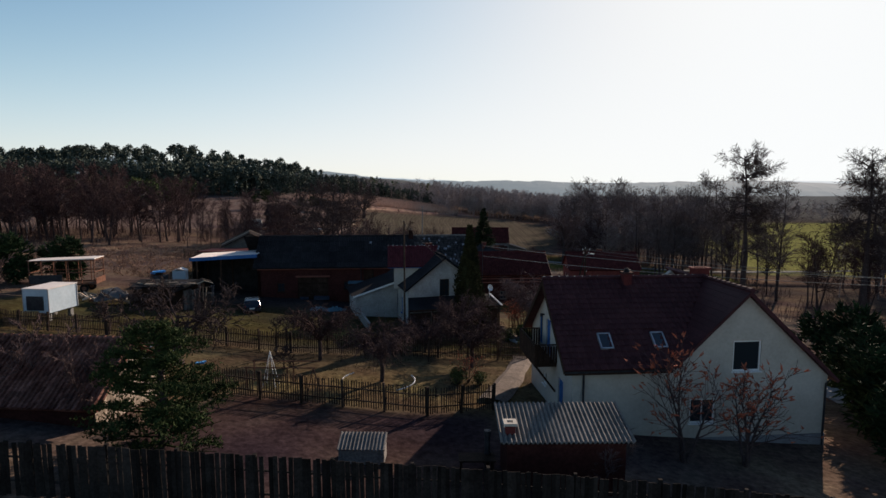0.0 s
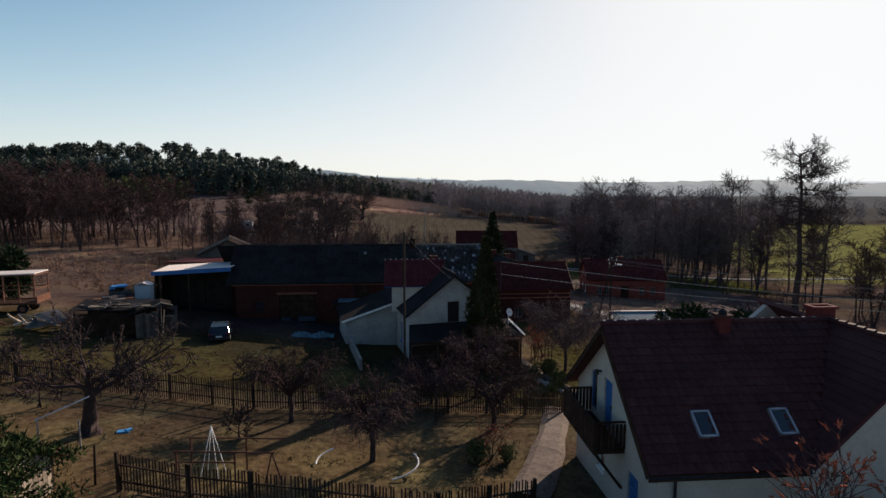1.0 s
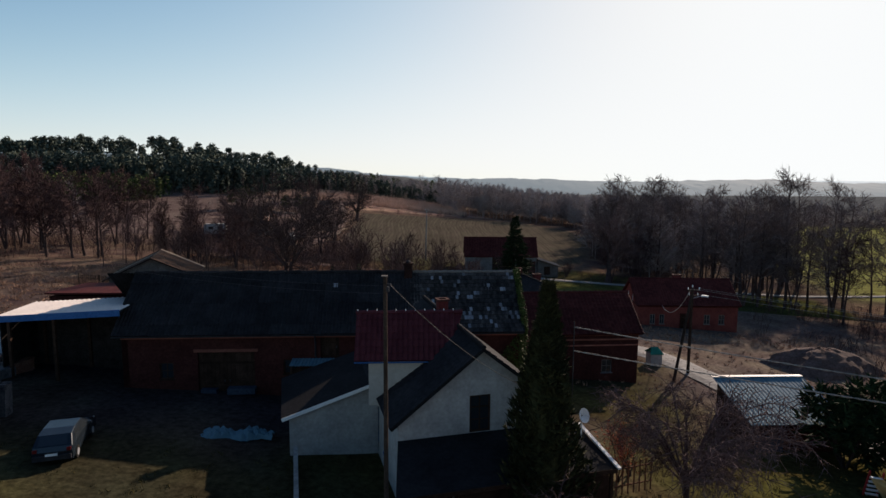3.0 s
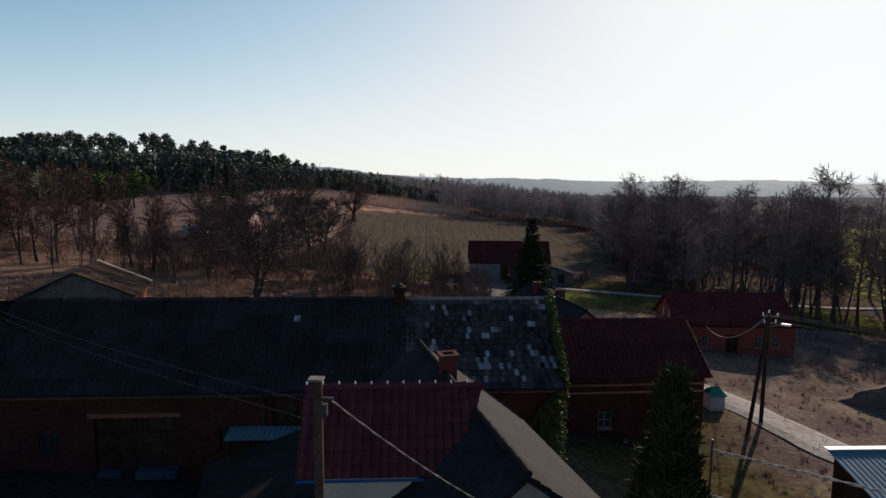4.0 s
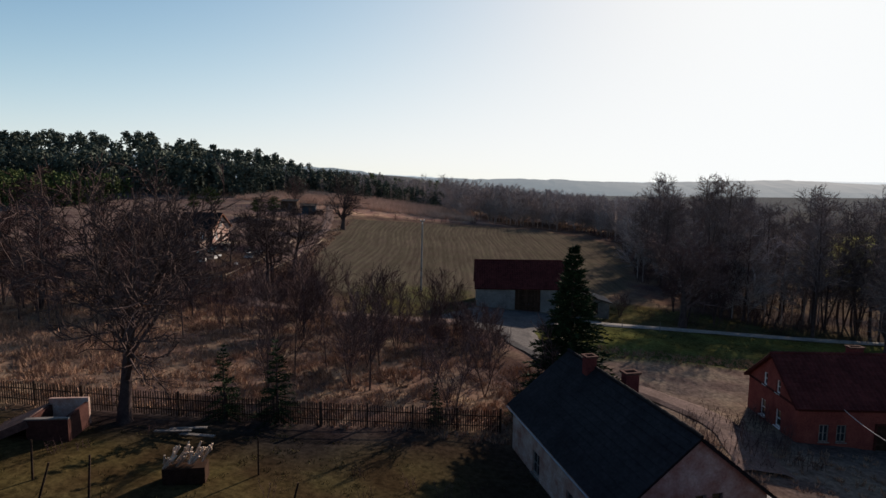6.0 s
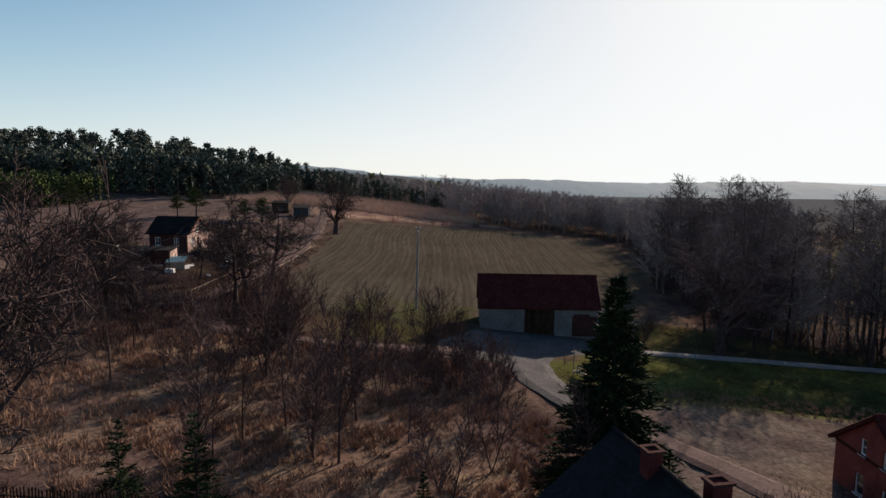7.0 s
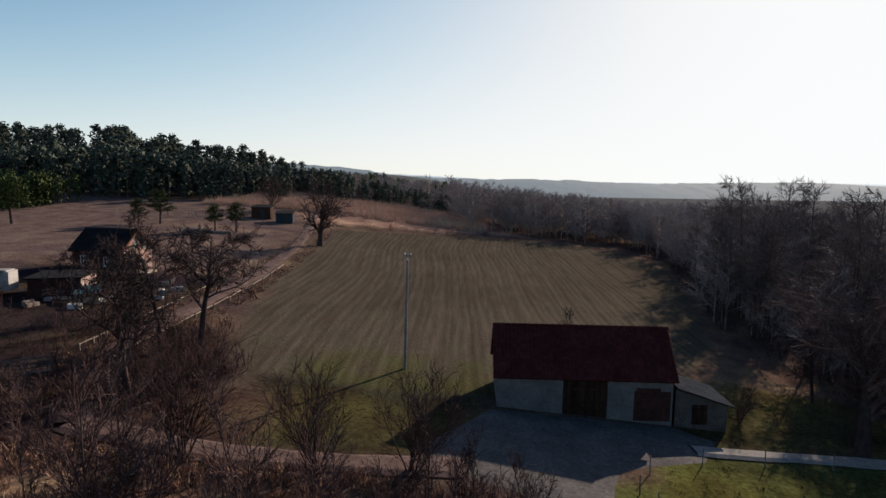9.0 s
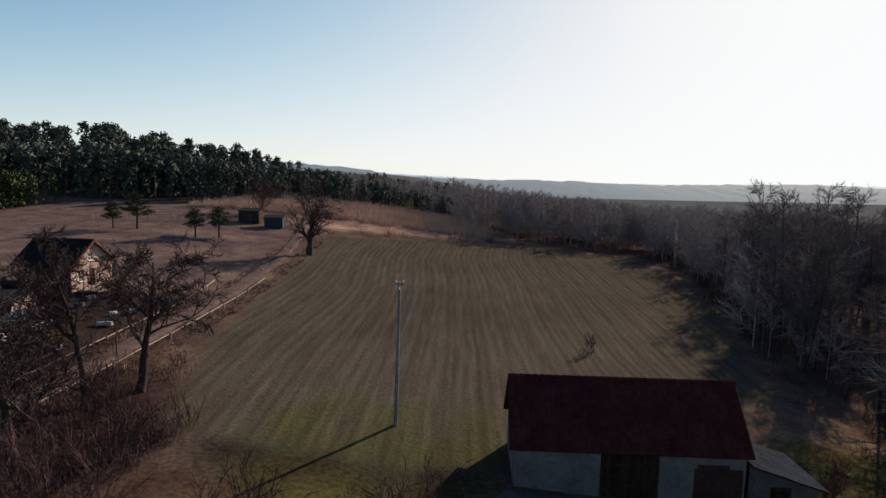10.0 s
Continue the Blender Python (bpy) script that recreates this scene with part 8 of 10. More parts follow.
# ---- front garden sheds ----
def tiled_shed():
    h = thing("shed", "old shed with weathered clay tile roof and board walls", "shed", at=pose(-26.3, 20.6, gz(-15, 20) - 0.2, 0, 0, -4))
    L_, ze, zr = 12.2, 1.0, 3.25
    S = (zr - ze) / 3.0
    A, B, C_, E = (0, 0.3), (L_, 0.3), (L_, 5.7), (0, 5.7)
    wz = ze + 0.3 * S - 0.1
    part("wall", wall(Mesh(), A, B, -0.8, [(0, wz), (L_, wz)], 0.2), BRICK_DARK, h)
    part("wall", wall(Mesh(), E, A, -0.8, [(0, wz), (2.7, zr - 0.1), (5.4, wz)], 0.2), BRICK_DARK, h)
    part("wall", wall(Mesh(), C_, E, -0.8, [(0, wz), (L_, wz)], 0.2), BRICK_DARK, h)
    g = part("gable", wall(Mesh(), B, C_, -0.8, [(0, wz), (2.7, zr - 0.1), (5.4, wz)], 0.06), WOOD_DARK, h)
    for k in range(26):
        v = 0.35 + 0.2 * k
        top = wz + (zr - 0.1 - wz) * (1 - abs(v - 3.0) / 2.7) if abs(v - 3) < 2.7 else wz
        part("board", Mesh().box((L_ + 0.02, v + 0.1, (top - 0.9) / 2 + 0.1), (0.03, 0.18, max(0.3, top + 0.7))), WOOD_PALE, g)
    r = Mesh()
    r.slab((-0.3, 0, ze), (L_ + 0.35, 0, ze), (L_ + 0.35, 3, zr), (-0.3, 3, zr), 0.1).slab((-0.3, 3, zr), (L_ + 0.35, 3, zr), (L_ + 0.35, 6, ze), (-0.3, 6, ze), 0.1)
    roof = part("roof", r, TILE_OLD, h)
    run = math.hypot(3, zr - ze)
    tiles(roof, (-0.3, -0.03, ze + 0.01), (1, 0, 0), (0, 3, zr - ze), 52, 14, 0.245, run / 14, TILE_OLD, 300, rise=0.085, seed=21, order=lambda c: -c[0])
    tiles(roof, (L_ + 0.35, 6.03, ze + 0.01), (-1, 0, 0), (0, -3, zr - ze), 52, 14, 0.245, run / 14, TILE_OLD, 0, rise=0.05, seed=22)
    ridge_caps(roof, (-0.3, 3, zr + 0.03), (L_ + 0.35, 3, zr + 0.03), TILE_OLD, 0.1, 0.38)


tiled_shed()


def brick_hut():
    z = gz(5, 18) - 0.1
    h = thing("shed", "low brick shed with corrugated roof and small chimney", "shed", at=pose(3.0, 17.25, z, 0, 0, 2))
    fz, bz = 4.45 - z, 5.0 - z
    part("wall", wall(Mesh(), (0.15, 0.15), (4.6, 0.15), -0.5, [(0, fz - 0.1), (4.45, fz - 0.1)], 0.2), BRICK_DARK, h)
    part("wall", wall(Mesh(), (4.6, 0.15), (4.6, 2.3), -0.5, [(0, fz - 0.1), (2.15, bz - 0.1)], 0.2), BRICK_DARK, h)
    part("wall", wall(Mesh(), (4.6, 2.3), (0.15, 2.3), -0.5, [(0, bz - 0.1), (4.45, bz - 0.1)], 0.2), BRICK_DARK, h)
    part("wall", wall(Mesh(), (0.15, 2.3), (0.15, 0.15), -0.5, [(0, bz - 0.1), (2.15, fz - 0.1)], 0.2), BRICK_DARK, h)
    rf = part("roof", Mesh().slab((-0.1, 0, fz), (4.85, 0, fz), (4.85, 2.5, bz), (-0.1, 2.5, bz), 0.05), FELT, h)
    part("sheet", corrugated(Mesh(), (-0.12, -0.05, fz + 0.03), (1, 0, 0), (0, 2.5, bz - fz), 5.0, math.hypot(2.55, bz - fz), 0.177, 0.05, 1), SHEET_GREY, rf)
    chimney(h, (0.3, 0.6), (0.36, 0.36), fz - 0.2, fz + 0.5, PLASTER, "small brick chimney with white cap")


brick_hut()


def cold_frame():
    z = gz(-2.5, 18.6)
    h = thing("cold_frame", "small garden frame with a ribbed sheet lid", "garden frame", at=pose(-3.4, 18.5, z, 0, 0, 0))
    part("box", Mesh().box((0.9, 0.02, 0.3), (1.8, 0.05, 0.6)).box((0.9, 0.85, 0.4), (1.8, 0.05, 0.8)).box((0.02, 0.43, 0.35), (0.05, 0.8, 0.7)).box((1.78, 0.43, 0.35), (0.05, 0.8, 0.7)), WOOD_GREY, h)
    part("lid", corrugated(Mesh(), (-0.05, -0.08, 0.62), (1, 0, 0), (0, 0.95, 0.34), 1.9, 1.02, 0.15, 0.03, 1), SHEET_GREY, h)
    w = thing("bench", "dark low workbench beside the brick shed", "bench", at=pose(1.45, 17.6, gz(1.8, 17.6), 0, 0, 2))
    part("top", Mesh().box((0.6, 0.3, 0.9), (1.4, 0.7, 0.06)), WOOD_DARK, w)
    for x in (0.0, 1.2):
        for y in (0.05, 0.55):
            part("leg", Mesh().box((x, y, 0.43), (0.08, 0.08, 0.88)), WOOD_DARK, w)
    p = thing("stovepipe", "dark metal pipe standing beside the shed", "pipe", at=pose(2.45, 18.2, gz(2.4, 18.2)))
    part("tube", Mesh().tube((0, 0, -0.1), (0, 0, 1.9), 0.11, 0.11, 10, True), DARK_METAL, p)
    part("collar", Mesh().tube((0, 0, 1.78), (0, 0, 1.95), 0.14, 0.14, 10, True), DARK_METAL, p)


cold_frame()


def garden_bits():
    # climbing frame with an A-shaped top
    g = thing("climbing_frame", "rusty garden swing frame with white pyramid top", "swing frame", at=pose(-8.9, 27.3, gz(-8.9, 27.3)))
    for x in (-1.1, 1.1):
        for y in (-0.6, 0.6):
            part("leg", Mesh().tube((x, y, -0.1), (x, y, 1.2), 0.04, 0.04, 6), RUST, g)
    for y in (-0.6, 0.6):
        part("bar", Mesh().tube((-1.2, y, 1.2), (2.6, y, 1.2), 0.035, 0.035, 6), RUST, g)
    part("bar", Mesh().tube((-1.1, -0.6, 0.8), (1.1, -0.6, 0.8), 0.03, 0.03, 6), RUST, g)
    for dx, dy in ((-0.35, -0.35), (0.35, -0.35), (0.35, 0.35), (-0.35, 0.35)):
        part("strut", Mesh().tube((dx, dy, 0), (0, 0, 1.95), 0.02, 0.016, 5), WHITE_PAINT, g)
    part("brace", Mesh().tube((2.2, -0.6, -0.1), (2.5, -0.6, 1.2), 0.03, 0.03, 5).tube((2.9, -0.6, -0.1), (2.5, -0.6, 1.2), 0.03, 0.03, 5), RUST, g)
    # pale hoop of pipe lying in the grass
    h = thing("hoop", "pale plastic pipe bent into a hoop on the lawn", "hoop", at=pose(-3.2, 28.9, gz(-3.2, 28.9)))
    for a0, a1 in ((-1.0, 0.5), (2.4, 3.3)):
        m = Mesh()
        m.pipe([(2.1 * math.cos(p), 1.2 * math.sin(p), 0.25 + 0.25 * math.sin(p)) for p in np.linspace(a0, a1, 15)], 0.035, 6)
        part("pipe", m, WHITE_PAINT, h)
    # washing-line posts
    for (x, y, s) in ((-16.4, 28.3, 1), (-14.9, 28.6, 1)):
        p = thing("clothes_post", "thin grey clothes line post on the lawn", "post", "clothes posts", at=pose(x, y, gz(x, y)))
        part("pole", Mesh().tube((0, 0, -0.1), (0, 0, 1.25), 0.04, 0.035, 6, True), ZINC, p)
    p = thing("clothes_rail", "white rail tied between two posts", "rail", at=pose(-16.5, 28.3, gz(-16.4, 28.3)))
    part("bar", Mesh().tube((0, 0, 1.25), (1.9, 0.6, 2.05), 0.035, 0.03, 6, True), WHITE_PAINT, p)
    b = thing("cloth", "small blue cloth lying on the lawn", "cloth", at=pose(-14.3, 30.6, gz(-14.3, 30.6)))
    part("sheet", Mesh().box((0, 0, 0.05), (0.5, 0.3, 0.08), 20).box((0.2, 0.1, 0.09), (0.25, 0.2, 0.06), 50), BLUE_TARP, b)
    # posts of the vegetable plot
    for k, (x, y) in enumerate(((-10.0, 34.0), (-10.6, 33.7), (-0.6, 34.8), (-12.6, 25.9))):
        q = thing("stake", "rough wooden garden stake", "stake", "garden stakes", at=pose(x, y, gz(x, y)))
        part("pole", Mesh().tube((0, 0, -0.2), (0.05, 0.02, 2.1 - 0.2 * k), 0.05, 0.04, 6, True), WOOD_FENCE, q)
    # flower bed of stones
    rng = random.Random(9)
    for k in range(22):
        x, y = 5.4 + 0.17 * k + rng.uniform(-0.2, 0.2), 46.6 - 0.36 * k + rng.uniform(-0.25, 0.25)
        s = rng.uniform(0.14, 0.32)
        m = Mesh()
        ring = [(s * rng.uniform(0.8, 1.2) * math.cos(a), s * rng.uniform(0.7, 1.1) * math.sin(a)) for a in np.linspace(0, 2 * math.pi, 7)[:-1]]
        m.add([(u, v, -0.05) for u, v in ring] + [(u * 0.75, v * 0.75, s * 0.55) for u, v in ring] + [(0, 0, s * 0.72)],
              [(i, (i + 1) % 6, 6 + (i + 1) % 6, 6 + i) for i in range(6)] + [(6 + i, 6 + (i + 1) % 6, 12) for i in range(6)])
        st = tagged(part("stone", m, PLASTER_OLD, at=pose(x, y, gz(x, y))), "pale field stone edging the flower bed", "stone", "bed stones")


garden_bits()
ribbon("pavement", [(3.2, 27.4), (4.2, 30), (5.2, 34), (6.3, 38.5)], 1.5, PAVING, "worn brown-grey paved path beside the white house", "path")
ribbon("pavement", [(5.0, 52.5), (6.0, 48.0), (7.6, 43.5), (9.4, 39.5)], 0.9, PAVING, "narrow garden path between flower beds", "path")


# ---- farmyard ----
def box_truck():
    h = thing("box_body", "white van body standing on blocks in the yard", "van body", at=pose(-29.9, 39.6, gz(-30.5, 41), 0, 0, 85))
    box = part("box", Mesh().box((1.8, 1.25, 1.95), (3.6, 2.5, 2.2)), METAL_PALE, h)
    part("roof", Mesh().box((1.8, 1.25, 3.08), (3.7, 2.6, 0.07)), METAL_WHITE, h)
    for x in (0.03, 3.57):
        for y in (-0.02, 2.52):
            part("edge_trim", Mesh().box((x, y, 1.95), (0.07, 0.07, 2.24)), ZINC, h)
    for y in (0.5, 2.0):
        part("chassis_beam", Mesh().box((1.6, y, 0.75), (4.2, 0.14, 0.18)), DARK_METAL, h)
    for x in (0.5, 3.1):
        for y in (0.4, 2.1):
            part("block", Mesh().box((x, y, 0.28), (0.4, 0.3, 0.75)), CONCRETE, h)
    part("fender", Mesh().box((-0.35, 1.6, 0.75), (0.6, 1.3, 0.6)), PLASTIC_YEL, h)
    # dark plate set on the closed box in place of an unlit opening
    part("opening", Mesh().box((-0.03, 1.3, 1.75), (0.04, 1.7, 1.3)), DARK_METAL, h)
    h.scale = (0.84, 0.84, 0.84)


box_truck()


def cage_wagon():
    z = gz(-36, 54)
    h = thing("wagon", "rusty open-framed farm wagon with pale roof", "wagon", at=pose(-41.2, 52.6, z, 0, 0, 10))
    part("roof", Mesh().slab((0, 0, 3.35), (6.2, 0, 3.5), (6.2, 2.3, 3.5), (0, 2.3, 3.35), 0.08), METAL_WHITE, h)
    for k in range(6):
        for y in (0.05, 2.25):
            part("upright", Mesh().box((0.1 + 1.2 * k, y, 2.15), (0.07, 0.07, 2.5)), RUST, h)
    for zz in (0.95, 2.1, 3.3):
        for y in (0.02, 2.28):
            part("rail", Mesh().box((3.1, y, zz), (6.2, 0.05, 0.09)), RUST, h)
        for x in (0.05, 6.15):
            part("rail", Mesh().box((x, 1.15, zz), (0.05, 2.2, 0.09)), RUST, h)
    part("floor", Mesh().box((3.1, 1.15, 0.85), (6.2, 2.3, 0.1)), WOOD_DARK, h)
    part("side_panel", Mesh().box((1.6, 0.0, 1.45), (3.0, 0.03, 0.9)), DARK_METAL, h)
    part("tailboard", Mesh().box((6.22, 1.15, 1.2), (0.04, 2.2, 0.6)), RUST, h)
    for x in (1.2, 5.0):
        for y in (0.25, 2.05):
            w = part("wheel", Mesh().tube((x, y - 0.12, 0.42), (x, y + 0.12, 0.42), 0.42, 0.42, 16, True), RUBBER, h)
            part("rim", Mesh().tube((x, y - 0.14, 0.42), (x, y + 0.14, 0.42), 0.22, 0.22, 12, True), RUST, w)


cage_wagon()


def car():
    z = gz(-16.6, 48.6)
    h = thing("car", "parked dark blue-grey hatchback on the grass", "car", at=pose(-18.0, 50.2, z, 0, 0, 109))
    prof = [(-2.05, 0.32), (-2.08, 0.72), (-1.98, 0.93), (-1.55, 1.34), (-0.9, 1.43), (0.15, 1.42), (0.95, 0.98), (1.75, 0.86), (2.05, 0.66), (2.08, 0.32)]
    m = Mesh()
    n = len(prof)
    loops = []
    for y, inset, f in ((-0.84, 0.0, 0.0), (-0.80, 0.0, 1.0), (0.80, 0.0, 1.0), (0.84, 0.0, 0.0)):
        loop = []
        for x, zz in prof:
            k = max(0.0, zz - 0.93) / 0.5
            yy = y * (1 - 0.17 * k)
            loop.append((x * (0.985 if f == 0 else 1), yy, zz - (0.03 if f == 0 else 0)))
        loops.append(loop)
    for a, b in zip(loops, loops[1:]):
        k = len(m.v)
        m.v.extend(a + b)
        m.f.extend((k + i, k + i + 1, k + n + i + 1, k + n + i) for i in range(n - 1))
        m.f.append((k + n - 1, k, k + n, k + 2 * n - 1))
    k = len(m.v)
    m.v.extend(loops[0])
    m.f.append(tuple(range(k + n - 1, k - 1, -1)))
    k = len(m.v)
    m.v.extend(loops[3])
    m.f.append(tuple(range(k, k + n)))
    body = part("body", m, CAR_PAINT, h)
    part("rear_window", Mesh().slab((-1.94, 0.62, 0.98), (-1.94, -0.62, 0.98), (-1.58, -0.58, 1.33), (-1.58, 0.58, 1.33), 0.012), GLASS, h)
    part("windscreen", Mesh().slab((0.90, -0.62, 1.02), (0.90, 0.62, 1.02), (0.26, 0.58, 1.39), (0.26, -0.58, 1.39), 0.012), GLASS, h)
    for s in (-1, 1):
        for x0, x1, x2, x3 in ((-1.45, -0.55, -0.55, -1.25), (-0.45, 0.68, 0.10, -0.45)):
            pts = [(x0, s * 0.835, 0.96), (x1, s * 0.835, 0.96), (x2, s * 0.725, 1.34), (x3, s * 0.725, 1.34)]
            part("side_window", Mesh().slab(*(pts if s < 0 else pts[::-1]), 0.012), GLASS, h)
        part("tail_light", Mesh().box((-2.06, s * 0.70, 0.80), (0.06, 0.18, 0.15)), PLASTIC_DULL, h)
        part("headlight", Mesh().box((2.0, s * 0.6, 0.68), (0.1, 0.34, 0.14)), WHITE_PAINT, h)
        part("mirror", Mesh().box((0.62, s * 0.92, 0.98), (0.12, 0.18, 0.13)), CAR_PAINT, h)
        for x in (-1.28, 1.30):
            w = part("wheel", Mesh().tube((x, s * 0.66, 0.30), (x, s * 0.86, 0.30), 0.30, 0.30, 18, True), RUBBER, h)
            part("rim", Mesh().tube((x, s * 0.80, 0.30), (x, s * 0.875, 0.30), 0.18, 0.17, 14, True), ZINC, w)
    part("bumper", Mesh().box((-2.1, 0, 0.46), (0.12, 1.6, 0.22)), DARK_METAL, h)
    part("number_plate", Mesh().box((-2.17, 0, 0.62), (0.02, 0.5, 0.11)), WHITE_PAINT, h)
    h.scale = (0.88, 0.88, 0.9)


car()


def lean_woodshed():
    z = gz(-25, 49) - 0.05
    h = thing("woodshed", "dark open woodshed with a sagging felt roof", "shed", at=pose(-28.2, 48.2, z, 0, 0, 10))
    rf = part("roof", Mesh().slab((-0.2, -0.3, 2.15), (5.2, -0.3, 2.0), (5.2, 2.6, 2.25), (-0.2, 2.6, 2.4), 0.06), FELT, h)
    for x in (0.0, 1.7, 3.4, 5.0):
        part("post", Mesh().box((x, 0, 1.0), (0.1, 0.1, 2.1)), WOOD_DARK, h)
        part("post", Mesh().box((x, 2.4, 1.1), (0.1, 0.1, 2.3)), WOOD_DARK, h)
    part("back_wall", Mesh().box((2.5, 2.45, 1.05), (5.2, 0.05, 2.1)), WOOD_DARK, h)
    part("front_panel", Mesh().box((2.3, -0.06, 0.95), (4.6, 0.04, 1.7)), WOOD_DARK, h)
    s = thing("shed", "narrow grey board shed with a broken pitched roof", "shed", at=pose(-23.6, 48.3, gz(-22.8, 48.5) - 0.05, 0, 0, 30))
    for k in range(6):
        part("board", Mesh().box((0.1 + 0.24 * k, 0.012 * (k % 2), 0.9), (0.23, 0.035, 1.9 + 0.12 * (k % 3))), WOOD_WORN, s)
    part("side_wall", Mesh().box((0.0, 0.75, 0.9), (0.05, 1.5, 1.8)), WOOD_WORN, s)
    part("post", Mesh().tube((1.75, 0.1, -0.1), (1.95, 0.0, 2.0), 0.05, 0.045, 6, True), WOOD_PALE, s)
    part("post", Mesh().tube((1.75, 1.5, -0.1), (1.8, 1.5, 2.1), 0.05, 0.045, 6, True), WOOD_WORN, s)
    part("roof", Mesh().slab((-0.9, -0.2, 1.75), (1.75, -0.2, 2.65), (1.75, 1.7, 2.65), (-0.9, 1.7, 1.75), 0.05).slab((1.75, -0.2, 2.65), (2.5, -0.2, 2.4), (2.5, 1.7, 2.4), (1.75, 1.7, 2.65), 0.05), BOARD_DARK, s)
    part("barge_board", Mesh().slab((1.1, -0.26, 2.43), (1.75, -0.26, 2.7), (1.75, -0.22, 2.7), (1.1, -0.22, 2.43), 0.07).slab((1.75, -0.26, 2.7), (2.55, -0.26, 2.42), (2.55, -0.22, 2.42), (1.75, -0.22, 2.7), 0.07), WOOD_LOG, s)
    rng = random.Random(14)
    # scrap on and behind the woodshed roof
    for k in range(30):
        x, y = -28.0 + rng.uniform(-0.3, 5.2), rng.choice((rng.uniform(51.2, 53.6), rng.uniform(48.9, 50.6)))
        onroof = y < 50.8
        zz = (z + 2.2) if onroof else gz(x, y)
        hh = rng.uniform(0.06, 0.2) if onroof else rng.uniform(0.5, 1.7)
        m = Mesh()
        m.box((0, 0, hh / 2), (rng.uniform(0.3, 1.1), rng.uniform(0.2, 0.7), hh), rng.uniform(0, 90), rng.uniform(-6, 6))
        m.box((0.1, 0.1, hh * 1.02), (rng.uniform(0.2, 0.5), 0.12, 0.1), rng.uniform(0, 90))
        mt = rng.choice((JUNK, JUNK, BOARD_DARK, WOOD_WORN, WOOD_WORN))
        tagged(part("scrap_piece", m, mt, at=pose(x, y, zz - 0.03)), "dark piece of piled farm scrap", "scrap", "scrap heap")
    for k in range(12):
        x, y = -27.6 + 0.42 * k, 48.4 + rng.uniform(0, 1.0)
        tagged(part("plank", Mesh().box((0, 0, 0.04), (rng.uniform(0.8, 1.6), 0.14, 0.05), rng.uniform(-35, 35)), rng.choice((WOOD_PALE, WOOD_WORN, WOOD_WORN)), at=pose(x, y, z + 2.26)), "pale plank lying on the shed roof", "plank", "planks on the shed roof")
    t = thing("stacked_goods", "dark stacked goods with a blue tarpaulin on top", "stack", at=pose(-33.6, 63.2, gz(-34, 63.4), 0, 0, 10))
    part("crate", Mesh().box((0, 0, 0.4), (1.7, 1.0, 0.85)), JUNK, t)
    part("crate", Mesh().box((-0.2, 0, 1.0), (1.2, 0.8, 0.35), 8), WOOD_DARK, t)
    part("tarpaulin", Mesh().box((0, 0, 1.24), (1.4, 0.95, 0.1), 6).box((0.25, 0.05, 1.31), (0.8, 0.6, 0.08), 30, 6).box((-0.5, -0.45, 1.12), (0.5, 0.06, 0.25), 6), BLUE_TARP, t)
    c = thing("tank", "pale blue-white plastic tank box with pitched top", "tank", at=pose(-31.6, 62.4, gz(-31, 62.9), 0, 0, 12))
    part("box", Mesh().box((0.6, 0.5, 1.0), (1.2, 1.0, 2.0)), METAL_PALE, c)
    part("lid", Mesh().slab((-0.05, -0.05, 2.0), (0.65, -0.05, 2.4), (0.65, 1.05, 2.4), (-0.05, 1.05, 2.0), 0.05).slab((0.65, -0.05, 2.4), (1.25, -0.05, 2.0), (1.25, 1.05, 2.0), (0.65, 1.05, 2.4), 0.05), METAL_WHITE, c)
    c.scale = (1.2, 1.2, 0.8)
    # corrugated sheets and logs to the west
    for k in range(5):
        x, y = -31.5 + 0.55 * k, 47.5 + 0.9 * (k % 2)
        tagged(part("metal_sheet", corrugated(Mesh(), (0, 0, 0.3 + 0.1 * k), (1, 0.2, 0.05), (-0.2, 1, 0.3), 1.1, 2.2, 0.12, 0.02, 1), SHEET_GREY, at=pose(x, y, gz(x, y), 0, 0, 15 * k)), "loose corrugated metal sheet on the scrap heap", "metal sheet", "loose sheets")
    for k in range(26):
        x, y = rng.uniform(-34.5, -29), rng.uniform(48.5, 52)
        tagged(part("log", Mesh().tube((0, 0, 0.12), (rng.uniform(-1, 1), rng.uniform(-0.8, 0.8), rng.uniform(0.2, 0.9)), 0.11, 0.07, 6, True), rng.choice((WOOD_LOG, WOOD_GREY, RUST)), at=pose(x, y, gz(x, y))), "rough log on the scrap heap", "log", "logs on the heap")
    for k in range(16):
        x, y = rng.uniform(-34, -27), rng.uniform(57.0, 60.5)
        m = Mesh().box((0, 0, 0.3), (rng.uniform(0.5, 1.6), rng.uniform(0.4, 0.9), rng.uniform(0.4, 0.9)), rng.uniform(0, 90))
        tagged(part("scrap_piece", m, rng.choice((JUNK, RUST, WOOD_GREY)), at=pose(x, y, gz(x, y))), "rusty piece of scrap in the yard", "scrap", "scrap heap")


lean_woodshed()


